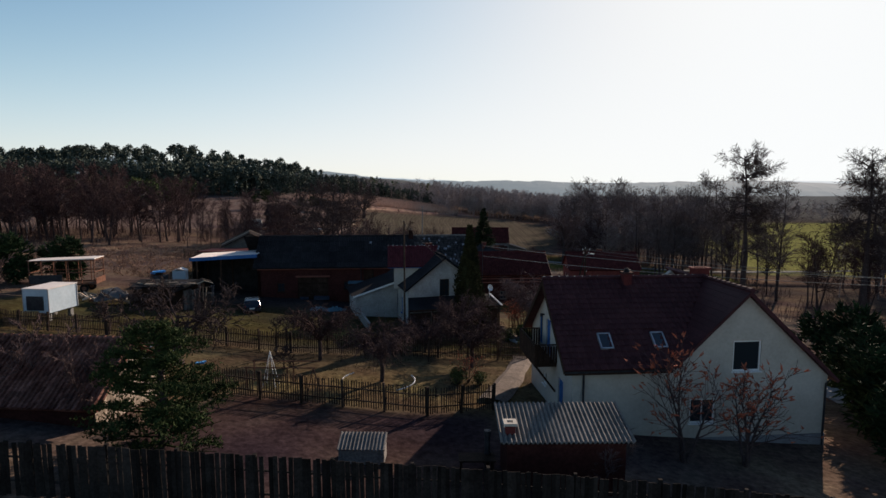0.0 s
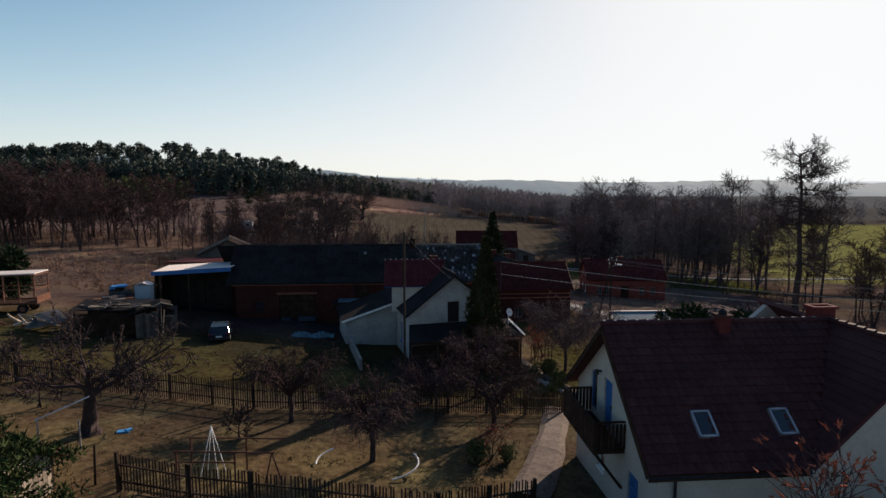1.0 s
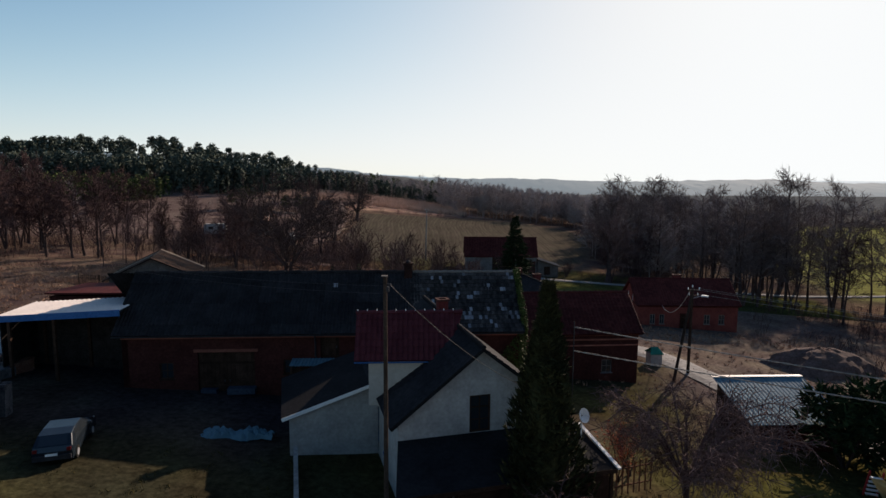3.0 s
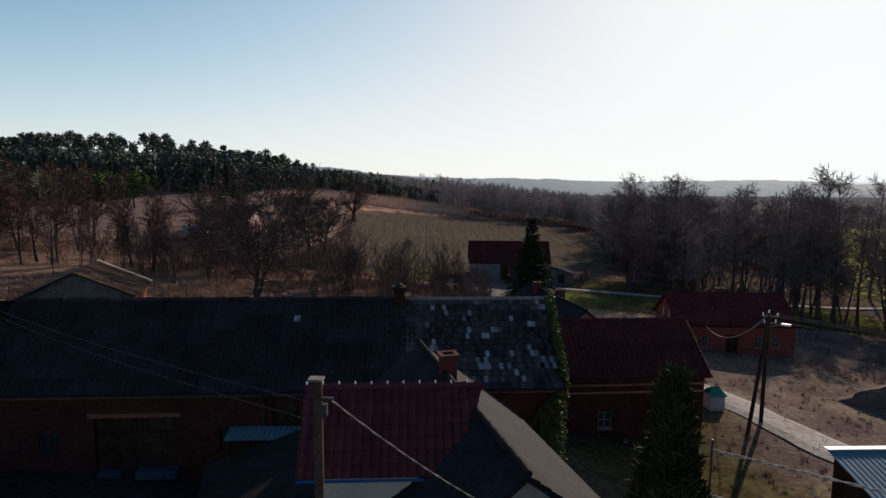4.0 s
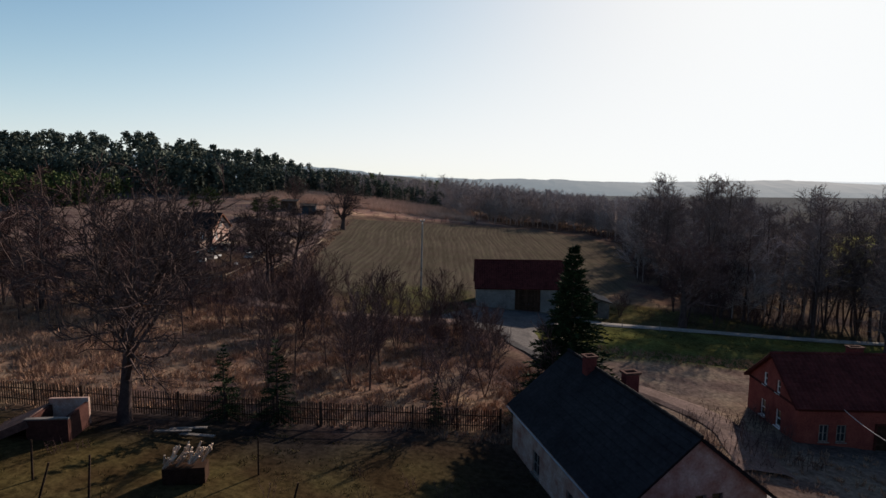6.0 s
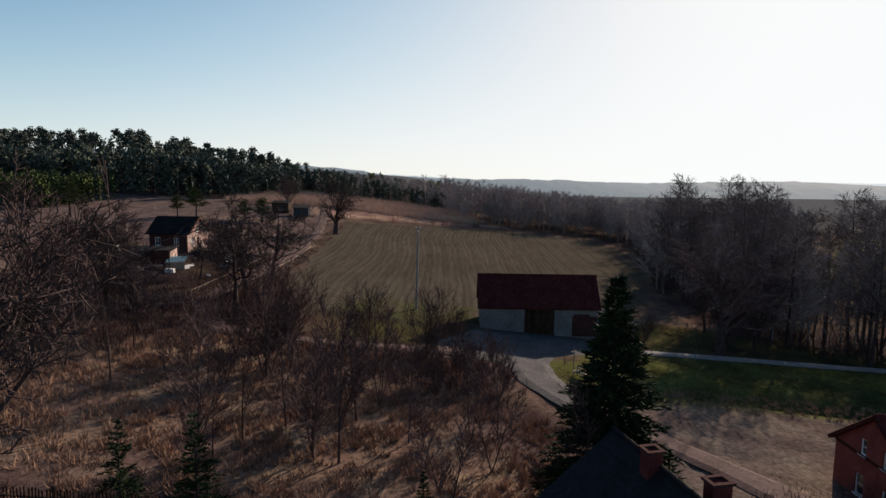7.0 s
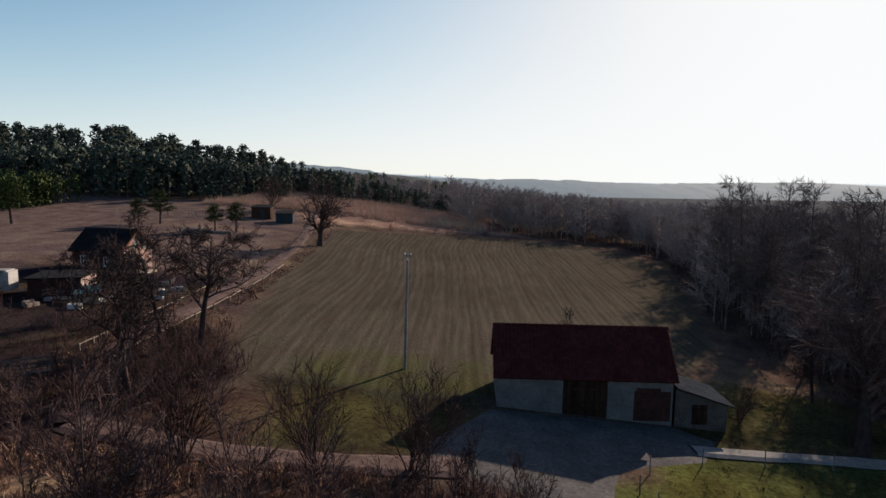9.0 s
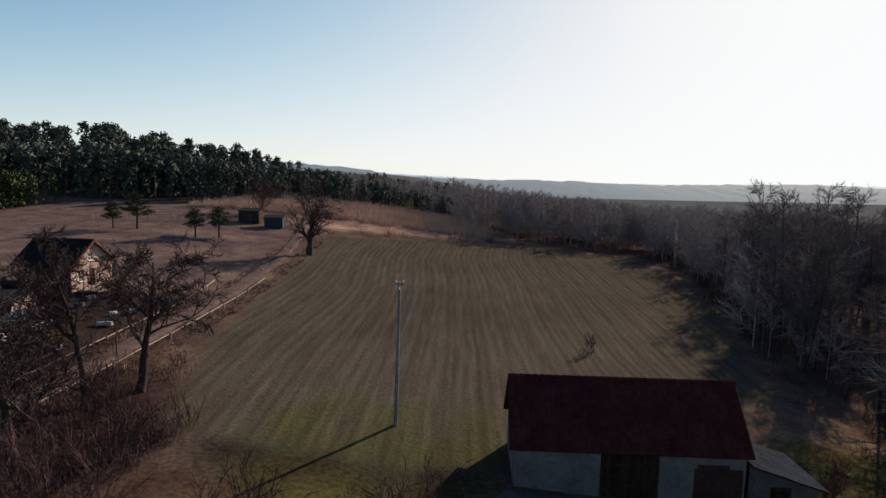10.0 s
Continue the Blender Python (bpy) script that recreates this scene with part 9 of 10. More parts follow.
def yard_bits():
    t = thing("tarpaulin", "crumpled pale blue tarpaulin in the dark yard", "tarpaulin", at=pose(-11.4, 53.0, gz(-11.4, 53)))
    rng = random.Random(4)
    m, nu, nv = Mesh(), 26, 9
    hgt = [[(0.05 + 0.3 * abs(math.sin(1.1 * i + 2.3 * math.sin(j * 0.7))) * (0.4 + 0.6 * abs(math.sin(i * 0.27))) + rng.uniform(0, 0.10)) * (0.15 if j in (0, nv - 1) else 1) for j in range(nv)] for i in range(nu)]
    at = lambda i, j: (-1.75 + 3.5 * i / (nu - 1) + 0.06 * math.sin(j * 2.1), (j / (nv - 1) - 0.5) * (0.9 + 0.3 * math.sin(i * 0.5)), hgt[i][j])
    for i in range(nu - 1):
        for j in range(nv - 1):
            m.add([at(i, j), at(i + 1, j), at(i + 1, j + 1), at(i, j + 1)], [(0, 1, 2, 3)])
    part("sheet", m, METAL_BLUE, t)
    s = thing("shed", "small shed with a pale blue sheet roof against the barn", "shed", at=pose(-10.45, 58.45, gz(-10, 59), 0, 0, 4))
    zr = 3.35 - gz(-10, 59)
    part("roof", corrugated(Mesh(), (0, 0, zr - 0.12), (1, 0, 0), (0, 0.95, 0.16), 2.9, 0.96, 0.2, 0.02, 1), METAL_BLUE, s)
    for x in (0.1, 2.8):
        part("post", Mesh().box((x, 0.08, zr / 2 - 0.1), (0.1, 0.1, zr - 0.1)), WOOD_DARK, s)
    part("front_panel", Mesh().box((1.45, 0.15, zr / 2 - 0.15), (2.6, 0.04, zr - 0.3)), WOOD_DARK, s)
    # back yard: masonry bin, wood stack, frames
    b = thing("masonry_bin", "roofless brick and concrete manure bin with grassy ramp", "masonry bin", at=pose(-22.3, 83.6, gz(-21.5, 84) - 0.1, 0, 0, 8))
    part("wall", Mesh().box((1.1, 0, 0.75), (2.4, 0.2, 1.5)), BRICK_OLD, b)
    part("wall", Mesh().box((2.2, 1.3, 0.8), (0.2, 2.4, 1.6)), BRICK_OLD, b)
    part("wall", Mesh().box((0.0, 1.3, 0.75), (0.2, 2.4, 1.5)), BRICK_OLD, b)
    part("wall", Mesh().box((1.1, 2.5, 1.0), (2.4, 0.2, 1.8)), PLASTER_PEEL, b)
    part("coping", Mesh().box((1.1, 0, 1.53), (2.5, 0.3, 0.08)), PLASTER_GREY, b)
    part("ramp", Mesh().slab((-3.4, -0.2, 0.1), (-0.1, -0.2, 1.5), (-0.1, 2.4, 1.6), (-3.4, 2.4, 0.2), 0.5), SOIL, b)
    b.scale = (0.82, 0.82, 0.8)
    rng = random.Random(6)
    w = thing("wood_stack", "pile of split pale firewood under a dark lean-to", "wood pile", at=pose(-14.1, 80.8, gz(-13.5, 81), 0, 0, 12))
    part("crate", Mesh().box((0.9, 0.3, 0.35), (1.8, 0.8, 0.75)), WOOD_DARK, w)
    for k in range(44):
        x, y = rng.uniform(0, 1.8), rng.uniform(-0.1, 0.7)
        part("log", Mesh().tube((x, y, 0.75 + 0.25 * x / 1.8), (x + rng.uniform(0.1, 0.5), y + rng.uniform(-0.3, 0.3), 1.1 + 0.25 * x / 1.8 + rng.uniform(0, 0.35)), 0.05, 0.045, 5, True), WOOD_LOG, w)
    f = thing("bed_frame", "pale concrete frame of an old garden bed", "garden frame", at=pose(-22.4, 77.2, gz(-21.5, 77.5)))
    part("edge", Mesh().box((0.8, 0, 0.3), (1.7, 0.1, 0.14)), WOOD_WORN, f)
    part("edge", Mesh().box((0, 0.5, 0.4), (0.09, 0.5, 0.7)), WOOD_WORN, f)
    part("edge", Mesh().box((1.6, 0.5, 0.4), (0.09, 0.5, 0.7)), WOOD_WORN, f)
    for k, (x, y, a) in enumerate(((-16.0, 85.4, 5), (-15.4, 85.9, 8), (-14.6, 85.2, -6))):
        tagged(part("board", Mesh().box((0, 0, 0.35), (1.9, 0.22, 0.04), a), SHEET_GREY, at=pose(x, y, gz(x, y))), "grey sheet lying on trestles in the grass", "board", "loose boards")
    for k, (x, y, dx) in enumerate(((-17.9, 78.2, 0.6), (-10.4, 82.4, 0.0), (-7.9, 78.6, 0.5), (-16.4, 79.2, 0.1), (-19.4, 80.0, 0.0))):
        q = thing("stake", "rough wooden garden stake", "stake", "garden stakes", at=pose(x, y, gz(x, y)))
        part("pole", Mesh().tube((0, 0, -0.2), (dx, 0.1, 1.8), 0.05, 0.04, 6, True), WOOD_FENCE, q)
    h = thing("hut", "collapsed dark board hut with leaning posts", "hut", at=pose(-26.2, 78.6, gz(-25, 79), 0, 0, 10))
    part("roof", Mesh().slab((0, -0.3, 1.0), (1.2, -0.3, 2.6), (1.2, 2.2, 2.6), (0, 2.2, 1.0), 0.06).slab((1.2, -0.3, 2.6), (2.6, -0.3, 0.6), (2.6, 2.2, 0.6), (1.2, 2.2, 2.6), 0.06), WOOD_DARK, h)
    part("post", Mesh().tube((2.6, -0.3, -0.1), (1.9, -0.3, 2.0), 0.07, 0.06, 6, True), WOOD_PALE, h)
    part("gable", Mesh().add([(0.1, 0, 0), (2.5, 0, 0), (1.2, 0, 2.5), (0.1, 0.06, 0), (2.5, 0.06, 0), (1.2, 0.06, 2.5)], [(0, 1, 2), (5, 4, 3), (0, 2, 5, 3), (1, 4, 5, 2), (0, 3, 4, 1)]), WOOD_DARK, h)
    s = thing("mesh_sheet", "pale translucent roofing sheet on posts behind the barn", "roof sheet", at=pose(-4.0, 67.9, gz(-4, 68) + 0.12, 0, 0, 5))
    part("sheet", corrugated(Mesh(), (0, 0, 4.6), (1, 0, 0), (0, 2.4, 0.25), 1.7, 2.4, 0.1, 0.015, 1), SLATE_PALE, s)
    for x in (0.1, 1.6):
        for y in (0.1, 2.3):
            part("post", Mesh().box((x, y, 2.3), (0.1, 0.1, 4.7)), WOOD_DARK, s)


def barn_green():
    b = thing("garden_bench", "weathered pale wooden bench on the grass", "bench", at=pose(8.8, 114.4, gz(8.8, 114.4), 0, 0, -58))
    for k in range(3):
        part("slat", Mesh().box((0, -0.15 + 0.16 * k, 0.45), (1.5, 0.13, 0.04)), WOOD_PALE, b)
    for k in range(2):
        part("slat", Mesh().box((0, 0.30 + 0.03 * k, 0.66 + 0.18 * k), (1.5, 0.03, 0.13)), WOOD_PALE, b)
    for x in (-0.62, 0.62):
        part("leg", Mesh().box((x, -0.14, 0.2), (0.07, 0.07, 0.46)), WOOD_GREY, b)
        part("leg", Mesh().box((x, 0.27, 0.42), (0.07, 0.06, 0.92)), WOOD_GREY, b)
    for k, (x, y) in enumerate(((8.6, 116.2), (9.4, 114.6), (9.9, 112.6), (8.1, 117.8), (9.4, 120.4), (13.2, 122.4), (17.5, 123.4), (22.0, 123.9))):
        q = thing("fence_post", "thin grey fence post at the edge of the grass", "fence post", "posts round the green", at=pose(x, y, gz(x, y)))
        part("pole", Mesh().tube((0, 0, -0.2), (0.03 * (k % 3 - 1), 0.02, 1.15), 0.04, 0.03, 6, True), WOOD_GREY, q)


yard_bits()
barn_green()


# ---- poles and lines ----
def sag_wire(p, q, sag, r, material, name, label, category="cable", n=22, twist=0.0):
    m = Mesh()
    p, q = Vector(p), Vector(q)
    pt = lambda f: p.lerp(q, f) - Vector((0, 0, 4 * sag * f * (1 - f)))
    if twist:
        # two strands wound round each other
        turns = (q - p).length / twist
        n = int(turns * 8)
        for ph in (0, math.pi):
            w = lambda f: Vector((0, math.cos(2 * math.pi * turns * f + ph), math.sin(2 * math.pi * turns * f + ph))) * r
            m.pipe([pt(k / n) + w(k / n) for k in range(n + 1)], r * 0.8, 4)
    else:
        m.pipe([pt(k / n) for k in range(n + 1)], r, 5)
    return tagged(part(name, m, material), label, category, "overhead lines")


def insulators(parent, pts):
    for p in pts:
        part("insulator", Mesh().tube(p, (p[0], p[1], p[2] + 0.12), 0.035, 0.05, 8, True).tube((p[0], p[1], p[2] + 0.12), (p[0], p[1], p[2] + 0.2), 0.05, 0.03, 8, True), WHITE_PAINT, parent)


def poles():
    p = thing("utility_pole", "weathered wooden electricity pole beside the white house", "utility pole", at=pose(-3.0, 44.0, gz(-3, 44)))
    H = 10.95 - gz(-3, 44)
    part("pole", Mesh().tube((0, 0, -0.3), (0, 0, H), 0.085, 0.06, 10, True), WOOD_FENCE, p)
    part("bracket", Mesh().box((0.1, 0, H - 0.25), (0.2, 0.04, 0.04)).box((0.08, 0.0, H - 0.4), (0.08, 0.08, 0.16)), DARK_METAL, p)
    part("cap", Mesh().box((-0.02, 0, H + 0.015), (0.19, 0.16, 0.03)), WOOD_GREY, p)
    sag_wire((-2.85, 44, 10.7), (1.9, 48.0, 6.0), 0.35, 0.009, WOOD_GREY, "cable", "grey twisted service cable from pole to house", twist=0.55)
    sag_wire((-3.1, 44, 10.65), (-36, 70, 10.0), 0.9, 0.006, DARK_METAL, "cable", "thin dark overhead wire")
    sag_wire((-3.1, 44, 10.4), (-36, 70.3, 9.7), 0.9, 0.006, DARK_METAL, "cable", "thin dark overhead wire")
    sag_wire((3.6, 47.2, 8.6), (46.4, 28.2, 8.3), 0.75, 0.016, CONCRETE, "cable", "pale twisted overhead cable across the garden", twist=0.7)
    sag_wire((3.6, 47.2, 7.7), (46.4, 30.0, 7.8), 0.75, 0.016, CONCRETE, "cable", "pale twisted overhead cable across the garden", twist=0.7)
    rm = thing("roof_mast", "slim dark cable mast behind the thuja", "mast", at=pose(3.6, 47.2, gz(3.6, 47.2)))
    part("pole", Mesh().tube((0, 0, -0.2), (0, 0, 8.8 - gz(3.6, 47.2)), 0.025, 0.02, 8, True), DARK_METAL, rm)
    a = thing("utility_pole", "wooden A-frame electricity pole with a street lamp", "utility pole", at=pose(18.4, 73.0, gz(18.4, 73)))
    z = 5.5 - gz(18.4, 73)
    part("pole", Mesh().tube((0, 0, -0.3), (0, 0, z), 0.13, 0.10, 10, True), WOOD_FENCE, a)
    part("strut", Mesh().tube((-2.2, -2.6, -0.2), (-0.05, -0.05, z - 0.6), 0.12, 0.10, 10, True), WOOD_FENCE, a)
    part("crossarm", Mesh().box((0.1, 0, z - 0.25), (1.0, 0.1, 0.1)).box((0.1, 0, z - 0.7), (0.8, 0.1, 0.1)), WOOD_FENCE, a)
    insulators(a, [(-0.35, 0, z - 0.2), (0.55, 0, z - 0.2), (-0.25, 0, z - 0.65), (0.45, 0, z - 0.65), (0, 0, z)])
    lamp = part("lamp_arm", Mesh().tube((0.05, -0.05, z - 0.9), (0.55, -0.5, z - 0.6), 0.03, 0.03, 6), ZINC, a)
    part("lamp_head", Mesh().box((0.75, -0.65, z - 0.6), (0.5, 0.22, 0.12), -40), WHITE_PAINT, lamp)
    for dz, dx in ((-0.1, 0.55), (-0.1, -0.35), (-0.55, 0.45)):
        sag_wire((18.4 + dx, 73, 5.5 + dz), (75 + dx, 38, 5.6 + dz), 1.1, 0.012, CONCRETE, "cable", "pale overhead wire along the road")
    sag_wire((18.2, 73, 5.2), (23.3, 93.4, -0.3), 1.3, 0.025, PLASTER_OLD, "cable", "slack service cable to the brick farmhouse")
    f = thing("utility_pole", "slim pale concrete pole standing in the field", "utility pole", at=pose(-6.75, 134.2, gz(-6.75, 134.2)))
    hz = 8.72 - gz(-6.75, 134.2)
    part("pole", Mesh().tube((0, 0, -0.3), (0.18, 0, hz), 0.15, 0.09, 8, True), CONCRETE, f)
    part("crossarm", Mesh().box((0.18, 0, hz - 0.12), (0.55, 0.08, 0.08)).box((0.18, 0, hz - 0.55), (0.08, 0.5, 0.08)), DARK_METAL, f)
    insulators(f, [(-0.05, 0, hz - 0.08), (0.42, 0, hz - 0.08), (0.18, 0.2, hz - 0.5), (0.18, -0.2, hz - 0.5)])


poles()


# ---- east garden ----
def east_garden():
    z = -1.5
    h = thing("shed", "dark shed with a pale blue sheet metal roof", "shed", at=pose(15.8, 57.6, z, 0, 0, 4))
    part("wall", wall(Mesh(), (0.2, 0.2), (5.4, 0.2), -0.6, [(0, 1.95), (5.2, 1.95)], 0.12), BRICK_DARK, h)
    part("wall", wall(Mesh(), (0.2, 4.2), (0.2, 0.2), -0.6, [(0, 3.1), (4.0, 1.95)], 0.12), WOOD_DARK, h)
    part("wall", wall(Mesh(), (5.4, 0.2), (5.4, 4.2), -0.6, [(0, 1.95), (4.0, 3.1)], 0.12), WOOD_DARK, h)
    part("wall", wall(Mesh(), (5.4, 4.2), (0.2, 4.2), -0.6, [(0, 3.1), (5.2, 3.1)], 0.12), WOOD_DARK, h)
    part("roof", corrugated(Mesh(), (-0.1, -0.1, 2.0), (1, 0, 0), (0, 4.4, 1.25), 5.8, 4.57, 0.25, 0.012, 1), METAL_BLUE, h)
    part("ridge_trim", Mesh().slab((-0.1, 4.2, 3.32), (5.7, 4.2, 3.32), (5.7, 4.55, 3.3), (-0.1, 4.55, 3.3), 0.05), METAL_WHITE, h)
    part("tarp", Mesh().box((1.0, -0.1, 0.9), (1.6, 0.1, 0.9)), SLATE_SHELF, h, "blue tarpaulin hanging on the wall")
    t = thing("trampoline", "round garden trampoline with a shiny mat", "trampoline", at=pose(19.6, 50.6, gz(19.6, 50.6)))
    part("mat", Mesh().tube((0, 0, 0.72), (0, 0, 0.76), 0.95, 0.95, 28, True), DARK_METAL, t)
    part("rim", Mesh().tube((0, 0, 0.68), (0, 0, 0.74), 1.05, 1.05, 28, True), DARK_METAL, t)
    for k in range(6):
        a = k * math.pi / 3
        part("leg", Mesh().tube((math.cos(a), math.sin(a), -0.05), (math.cos(a), math.sin(a), 0.7), 0.03, 0.03, 6), ZINC, t)
    s = thing("slide", "red and yellow plastic children's slide", "slide", at=pose(19.0, 52.6, gz(19.0, 52.6), 0, 0, -20))
    for k in range(5):
        part("step", Mesh().box((0, -0.1 * k, 0.2 + 0.25 * k), (0.5, 0.14, 0.05)), WHITE_PAINT, s)
    for x in (-0.27, 0.27):
        part("side_rail", Mesh().slab((x - 0.03, 0.2, 0.0), (x + 0.03, 0.2, 0.0), (x + 0.03, -0.5, 1.5), (x - 0.03, -0.5, 1.5), 0.1), PLASTIC_RED, s)
    part("chute", Mesh().slab((0.4, -0.75, 0.15), (1.7, -1.4, 0.15), (0.25, -0.5, 1.2), (-0.25, -0.5, 1.2), 0.06), PLASTIC_YEL, s)
    g = thing("container", "green recycling container beside the brick wall", "container", at=pose(15.9, 74.7, gz(16, 74.7), 0, 0, 6))
    part("box", Mesh().box((0.5, 0.5, 0.5), (1.0, 1.0, 1.1)), PLASTER_OLD, g)
    part("lid", Mesh().slab((-0.1, -0.1, 1.05), (1.1, -0.1, 1.05), (0.8, 0.5, 1.55), (0.2, 0.5, 1.55), 0.06).slab((0.2, 0.5, 1.55), (0.8, 0.5, 1.55), (1.1, 1.1, 1.05), (-0.1, 1.1, 1.05), 0.06), PLASTIC_GREEN, g)
    # heap of earth
    rng = random.Random(2)
    m = Mesh()
    n, k = 30, 12
    ring = []
    for j in range(k + 1):
        f = j / k
        row = []
        for i in range(n):
            a = 2 * math.pi * i / n
            r = (1 - f) * (1 + 0.18 * math.sin(3 * a + 1) + 0.1 * math.sin(5 * a)) * rng.uniform(0.94, 1.06)
            x, y = 5.2 * r * math.cos(a), 3.4 * r * math.sin(a)
            row.append((x, y, 2.3 * math.sin(f * math.pi / 2) ** 0.9 * rng.uniform(0.96, 1.05) - 0.25))
        ring.append(row)
    for a, b in zip(ring, ring[1:]):
        for i in range(n):
            j = (i + 1) % n
            m.add([a[i], a[j], b[j], b[i]], [(0, 1, 2, 3)])
    tagged(part("earth_mound", m, SOIL, at=pose(32.5, 78.5, gz(32.5, 78.5)), smooth=True), "bare heap of brown earth beside the road", "mound")
    w = tagged(part("water", Mesh().add([(6.5 * math.cos(a) * (1 + 0.15 * math.sin(3 * a)), 4.0 * math.sin(a) * (1 + 0.1 * math.cos(2 * a)), 0) for a in np.linspace(0, 2 * math.pi, 41)[:-1]], [tuple(range(40))]), WATER, at=pose(43.0, 163.5, gz(43.0, 163.5) + 0.3)), "still pond water between the alders", "water", kind="structure")
    q = thing("rustic_arbour", "rust-coloured garden lattice beside the veranda", "lattice", at=pose(6.3, 50.3, gz(6.3, 50.3), 0, 0, 20))
    for k in range(7):
        part("slat", Mesh().box((0.3 * k, 0, 0.75), (0.06, 0.03, 1.5)), RUST, q)
    for zz in (0.4, 1.2):
        part("rail", Mesh().box((0.9, 0.03, zz), (2.0, 0.03, 0.06)), RUST, q)


east_garden()


# ---- round the cottage ----
def cottage_yard():
    h = thing("outhouse", "small brick outhouse with flat felt roof", "outhouse", at=pose(-46.6, 143.2, gz(-43, 144) - 0.1, 0, 0, 14))
    gh = [(0.8, 1.3, 0.7, 1.6), (2.6, 3.1, 0.7, 1.6)]
    part("wall", wall(Mesh(), (0, 0), (5.0, 0), -0.6, [(0, 2.3), (5, 2.3)], 0.25, []), BRICK_OLD, h)
    # east wall in a paler material that also carries its sunlight
    part("wall", wall(Mesh(), (5, 0), (5, 4), -0.6, [(0, 2.3), (4, 2.3)], 0.25, gh), PLASTER_PEEL, h)
    part("wall", wall(Mesh(), (0, 4), (0, 0), -0.6, [(0, 2.3), (4, 2.3)], 0.25), BRICK_OLD, h)
    part("wall", wall(Mesh(), (5, 4), (0, 4), -0.6, [(0, 2.3), (5, 2.3)], 0.25), BRICK_OLD, h)
    for g in gh:
        window(h, (5, 0), (5, 4), g, bars=(0, 1))
    part("roof", Mesh().slab((-0.3, -0.3, 2.35), (5.3, -0.3, 2.4), (5.3, 4.3, 2.55), (-0.3, 4.3, 2.5), 0.12), FELT, h)
    s = thing("lean_to", "low blue-grey sheet roof beside the outhouse", "lean-to", at=pose(-41.6, 142.6, gz(-40, 143), 0, 0, 14))
    part("sheet", corrugated(Mesh(), (0, 0, 1.0), (1, 0, 0.05), (0, 2.4, 0.5), 2.6, 2.45, 0.2, 0.025, 1), METAL_BLUE, s)
    part("front_panel", Mesh().box((1.3, 0.2, 0.5), (2.4, 0.05, 1.0)), WOOD_PALE, s)
    c = thing("caravan", "pale weathered caravan parked in the yard", "caravan", at=pose(-52.0, 141.5, gz(-50, 142), 0, 0, 16))
    part("body", Mesh().box((2.0, 1.0, 1.5), (4.2, 2.0, 1.9)).box((2.0, 1.0, 2.5), (3.8, 1.8, 0.16)), PLASTER_OLD, c)
    part("window", Mesh().box((1.2, -0.01, 1.75), (0.9, 0.04, 0.55)), GLASS, c)
    part("window", Mesh().box((2.9, -0.01, 1.75), (0.7, 0.04, 0.55)), GLASS, c)
    for x in (1.7, 2.4):
        part("wheel", Mesh().tube((x, -0.05, 0.32), (x, 0.2, 0.32), 0.32, 0.32, 14, True), RUBBER, c)
    part("drawbar", Mesh().tube((4.0, 1.0, 0.5), (5.2, 1.0, 0.45), 0.05, 0.05, 6, True), ZINC, c)
    rng = random.Random(31)
    for k in range(26):
        x, y = rng.uniform(-47, -34), rng.uniform(136, 156)
        m = Mesh().box((0, 0, 0.25), (rng.uniform(0.3, 1.4), rng.uniform(0.2, 0.7), rng.uniform(0.2, 0.6)), rng.uniform(0, 90), rng.uniform(-8, 8))
        tagged(part("yard_clutter", m, rng.choice((JUNK, WOOD_PALE, WHITE_PAINT, WOOD_GREY, ZINC)), at=pose(x, y, gz(x, y))), "piece of clutter in the cottage yard", "clutter", "cottage yard clutter")
    # low plank rail along the track
    for pts in ([(-31.9, 130), (-32.1, 135.4), (-32.6, 147), (-33.0, 157), (-34.5, 168)], [(-28.2, 130), (-28.3, 137.6), (-28.5, 150), (-28.8, 161), (-29.6, 172)]):
        o = (*pts[0], gz(*pts[0]))
        f = thing("fence", "low pale plank rail along the farm track", "fence", "track rails", at=pose(*o))
        for a, b in zip(pts, pts[1:]):
            for k in range(3):
                p = (a[0] + (b[0] - a[0]) * k / 3, a[1] + (b[1] - a[1]) * k / 3)
                q = (a[0] + (b[0] - a[0]) * (k + 0.93) / 3, a[1] + (b[1] - a[1]) * (k + 0.93) / 3)
                part("rail", Mesh().tube((p[0] - o[0], p[1] - o[1], gz(*p) - o[2] + 0.45), (q[0] - o[0], q[1] - o[1], gz(*q) - o[2] + 0.5), 0.055, 0.055, 5, True), WOOD_PALE, f)
                part("post", Mesh().box((p[0] - o[0], p[1] - o[1], gz(*p) - o[2] + 0.2), (0.12, 0.12, 0.75)), WOOD_GREY, f)
    g = thing("gate", "grey bar gate at the yard entrance", "gate", at=pose(-32.4, 122.8, gz(-32, 123), 0, 0, 40))
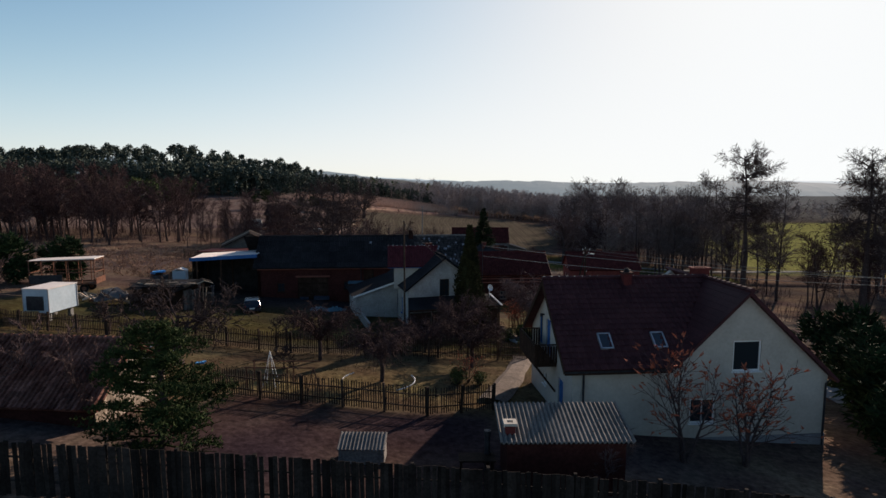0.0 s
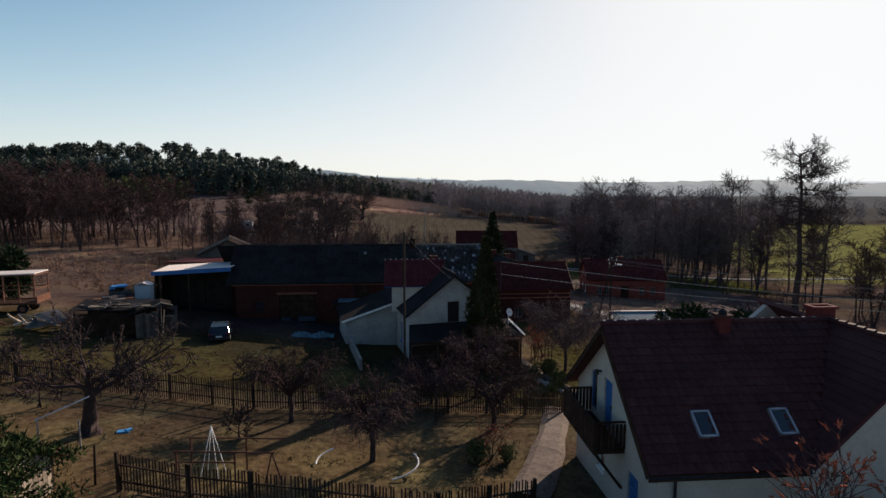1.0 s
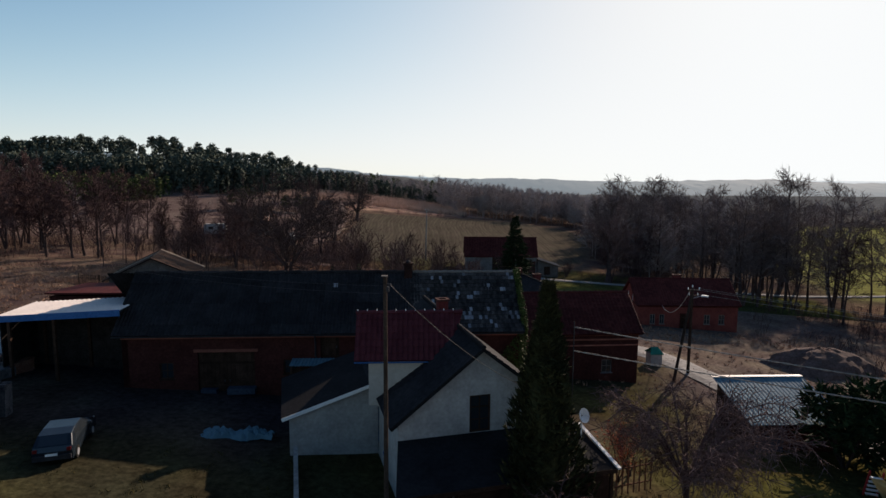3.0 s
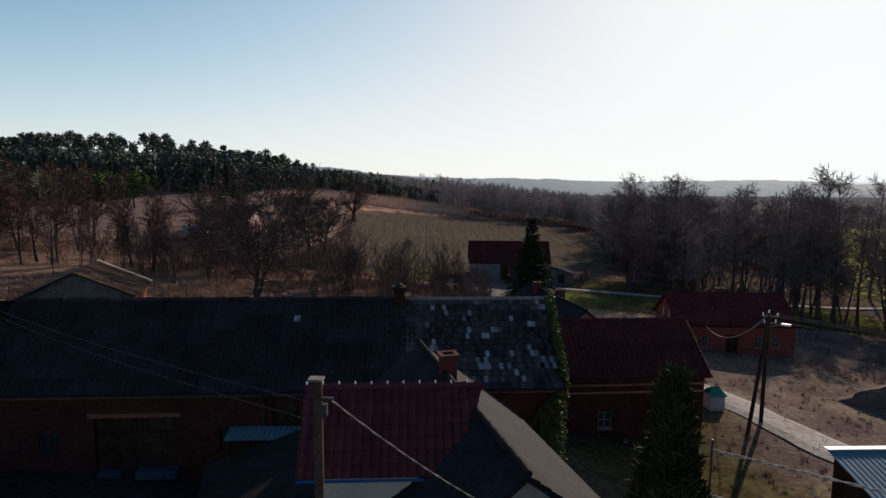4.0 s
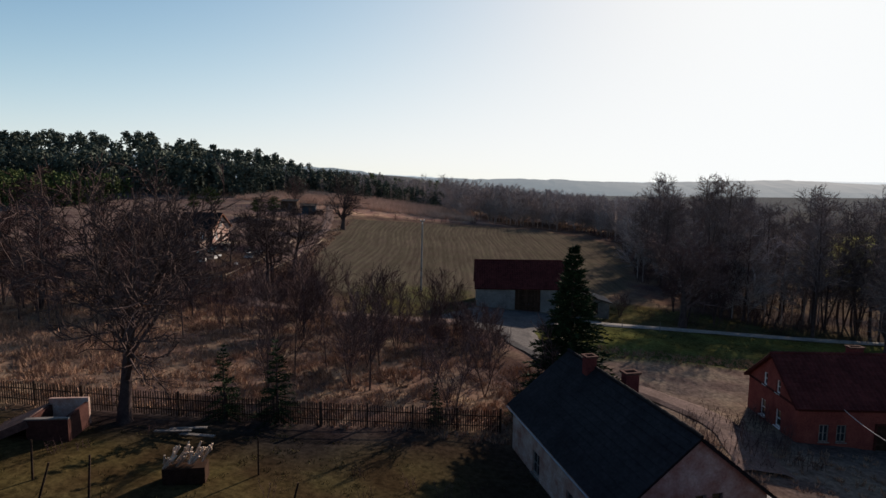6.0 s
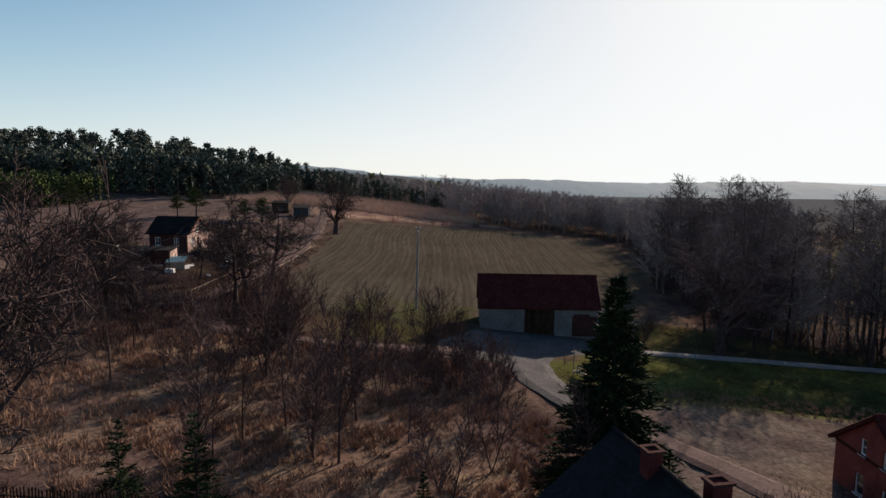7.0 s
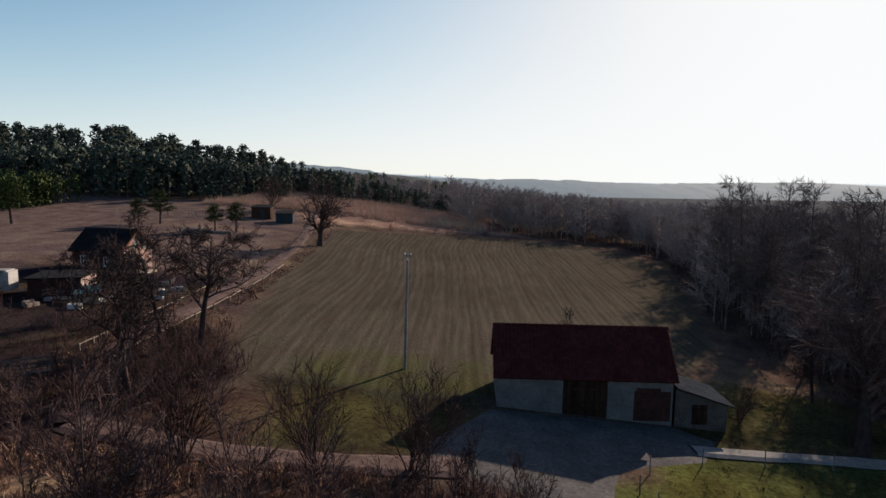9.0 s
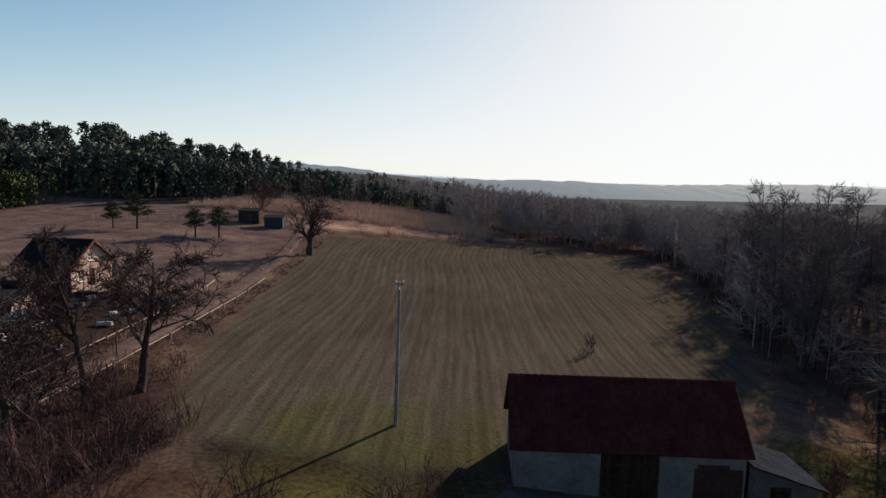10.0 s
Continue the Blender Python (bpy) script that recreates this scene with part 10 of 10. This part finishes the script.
    for k in range(4):
        part("bar", Mesh().box((1.5, 0, 0.25 + 0.32 * k), (3.0, 0.05, 0.1)), WOOD_GREY, g)
    for x in (0, 1.5, 3.0):
        part("post", Mesh().box((x, 0.05, 0.65), (0.12, 0.1, 1.6)), WOOD_GREY, g)
    for k, (x, y, w, hh, mt, lab) in enumerate(((-51.5, 222.5, 4.6, 2.6, WOOD_DARK, "dark far wooden cabin at the track"), (-45.0, 219.0, 3.8, 2.2, CABIN_BLUE, "dark blue far cabin at the track"))):
        c = thing("cabin", lab, "cabin", "far cabins", at=pose(x, y, gz(x, y), 0, 0, 10 * k))
        part("wall", Mesh().box((0, 0, hh / 2), (w, 2.6, hh)), mt, c)
        part("roof", Mesh().slab((-w / 2 - 0.2, -1.6, hh), (w / 2 + 0.2, -1.6, hh), (w / 2 + 0.2, 1.6, hh + 0.5), (-w / 2 - 0.2, 1.6, hh + 0.5), 0.08), FELT, c)
        part("door", Mesh().box((0.4, -1.32, 1.0), (0.9, 0.05, 2.0)), DARK_METAL, c)
    for k, (x, y) in enumerate(((-56, 196), (-54, 196.5), (-51, 196.2), (-49.5, 196.6))):
        tagged(part("log", Mesh().tube((-1.2, 0, 0.25), (1.2, 0.3, 0.3), 0.25, 0.2, 8, True), WOOD_GREY, at=pose(x, y, gz(x, y))), "grey felled log in the pasture", "log", "felled logs")
    tree_at(("willow", 62, 6.6, 0.07, 8, 0.3), -54.2, 234.5, 1.25, 20, "pale rounded bare tree beside the far cabins", "trackside trees")
    b = ("sapling", 74, 5.0, 0.05, 3, 0.15)
    tree_at(b, 10.6, 157.5, 0.42, 40, "small bare bush alone in the field", "field bush", name="bush", category="bush")
    p = tagged(part("brush_pile", brush(9, 0.5, 24), TWIG, at=pose(10.2, 157.3, gz(10.2, 157.3))), "low heap of cut brushwood in the field", "brushwood", kind="")
    picket_fence([(-82, 214), (-66, 217), (-50, 228)], 1.2, 1.4, "far wire fence with thin posts in the pasture", "pasture fences", WOOD_GREY, w=0.09, t=0.09, post_every=6, pointed=False, seed=9, rails=(0.5, 0.95), slat="stake")


cottage_yard()
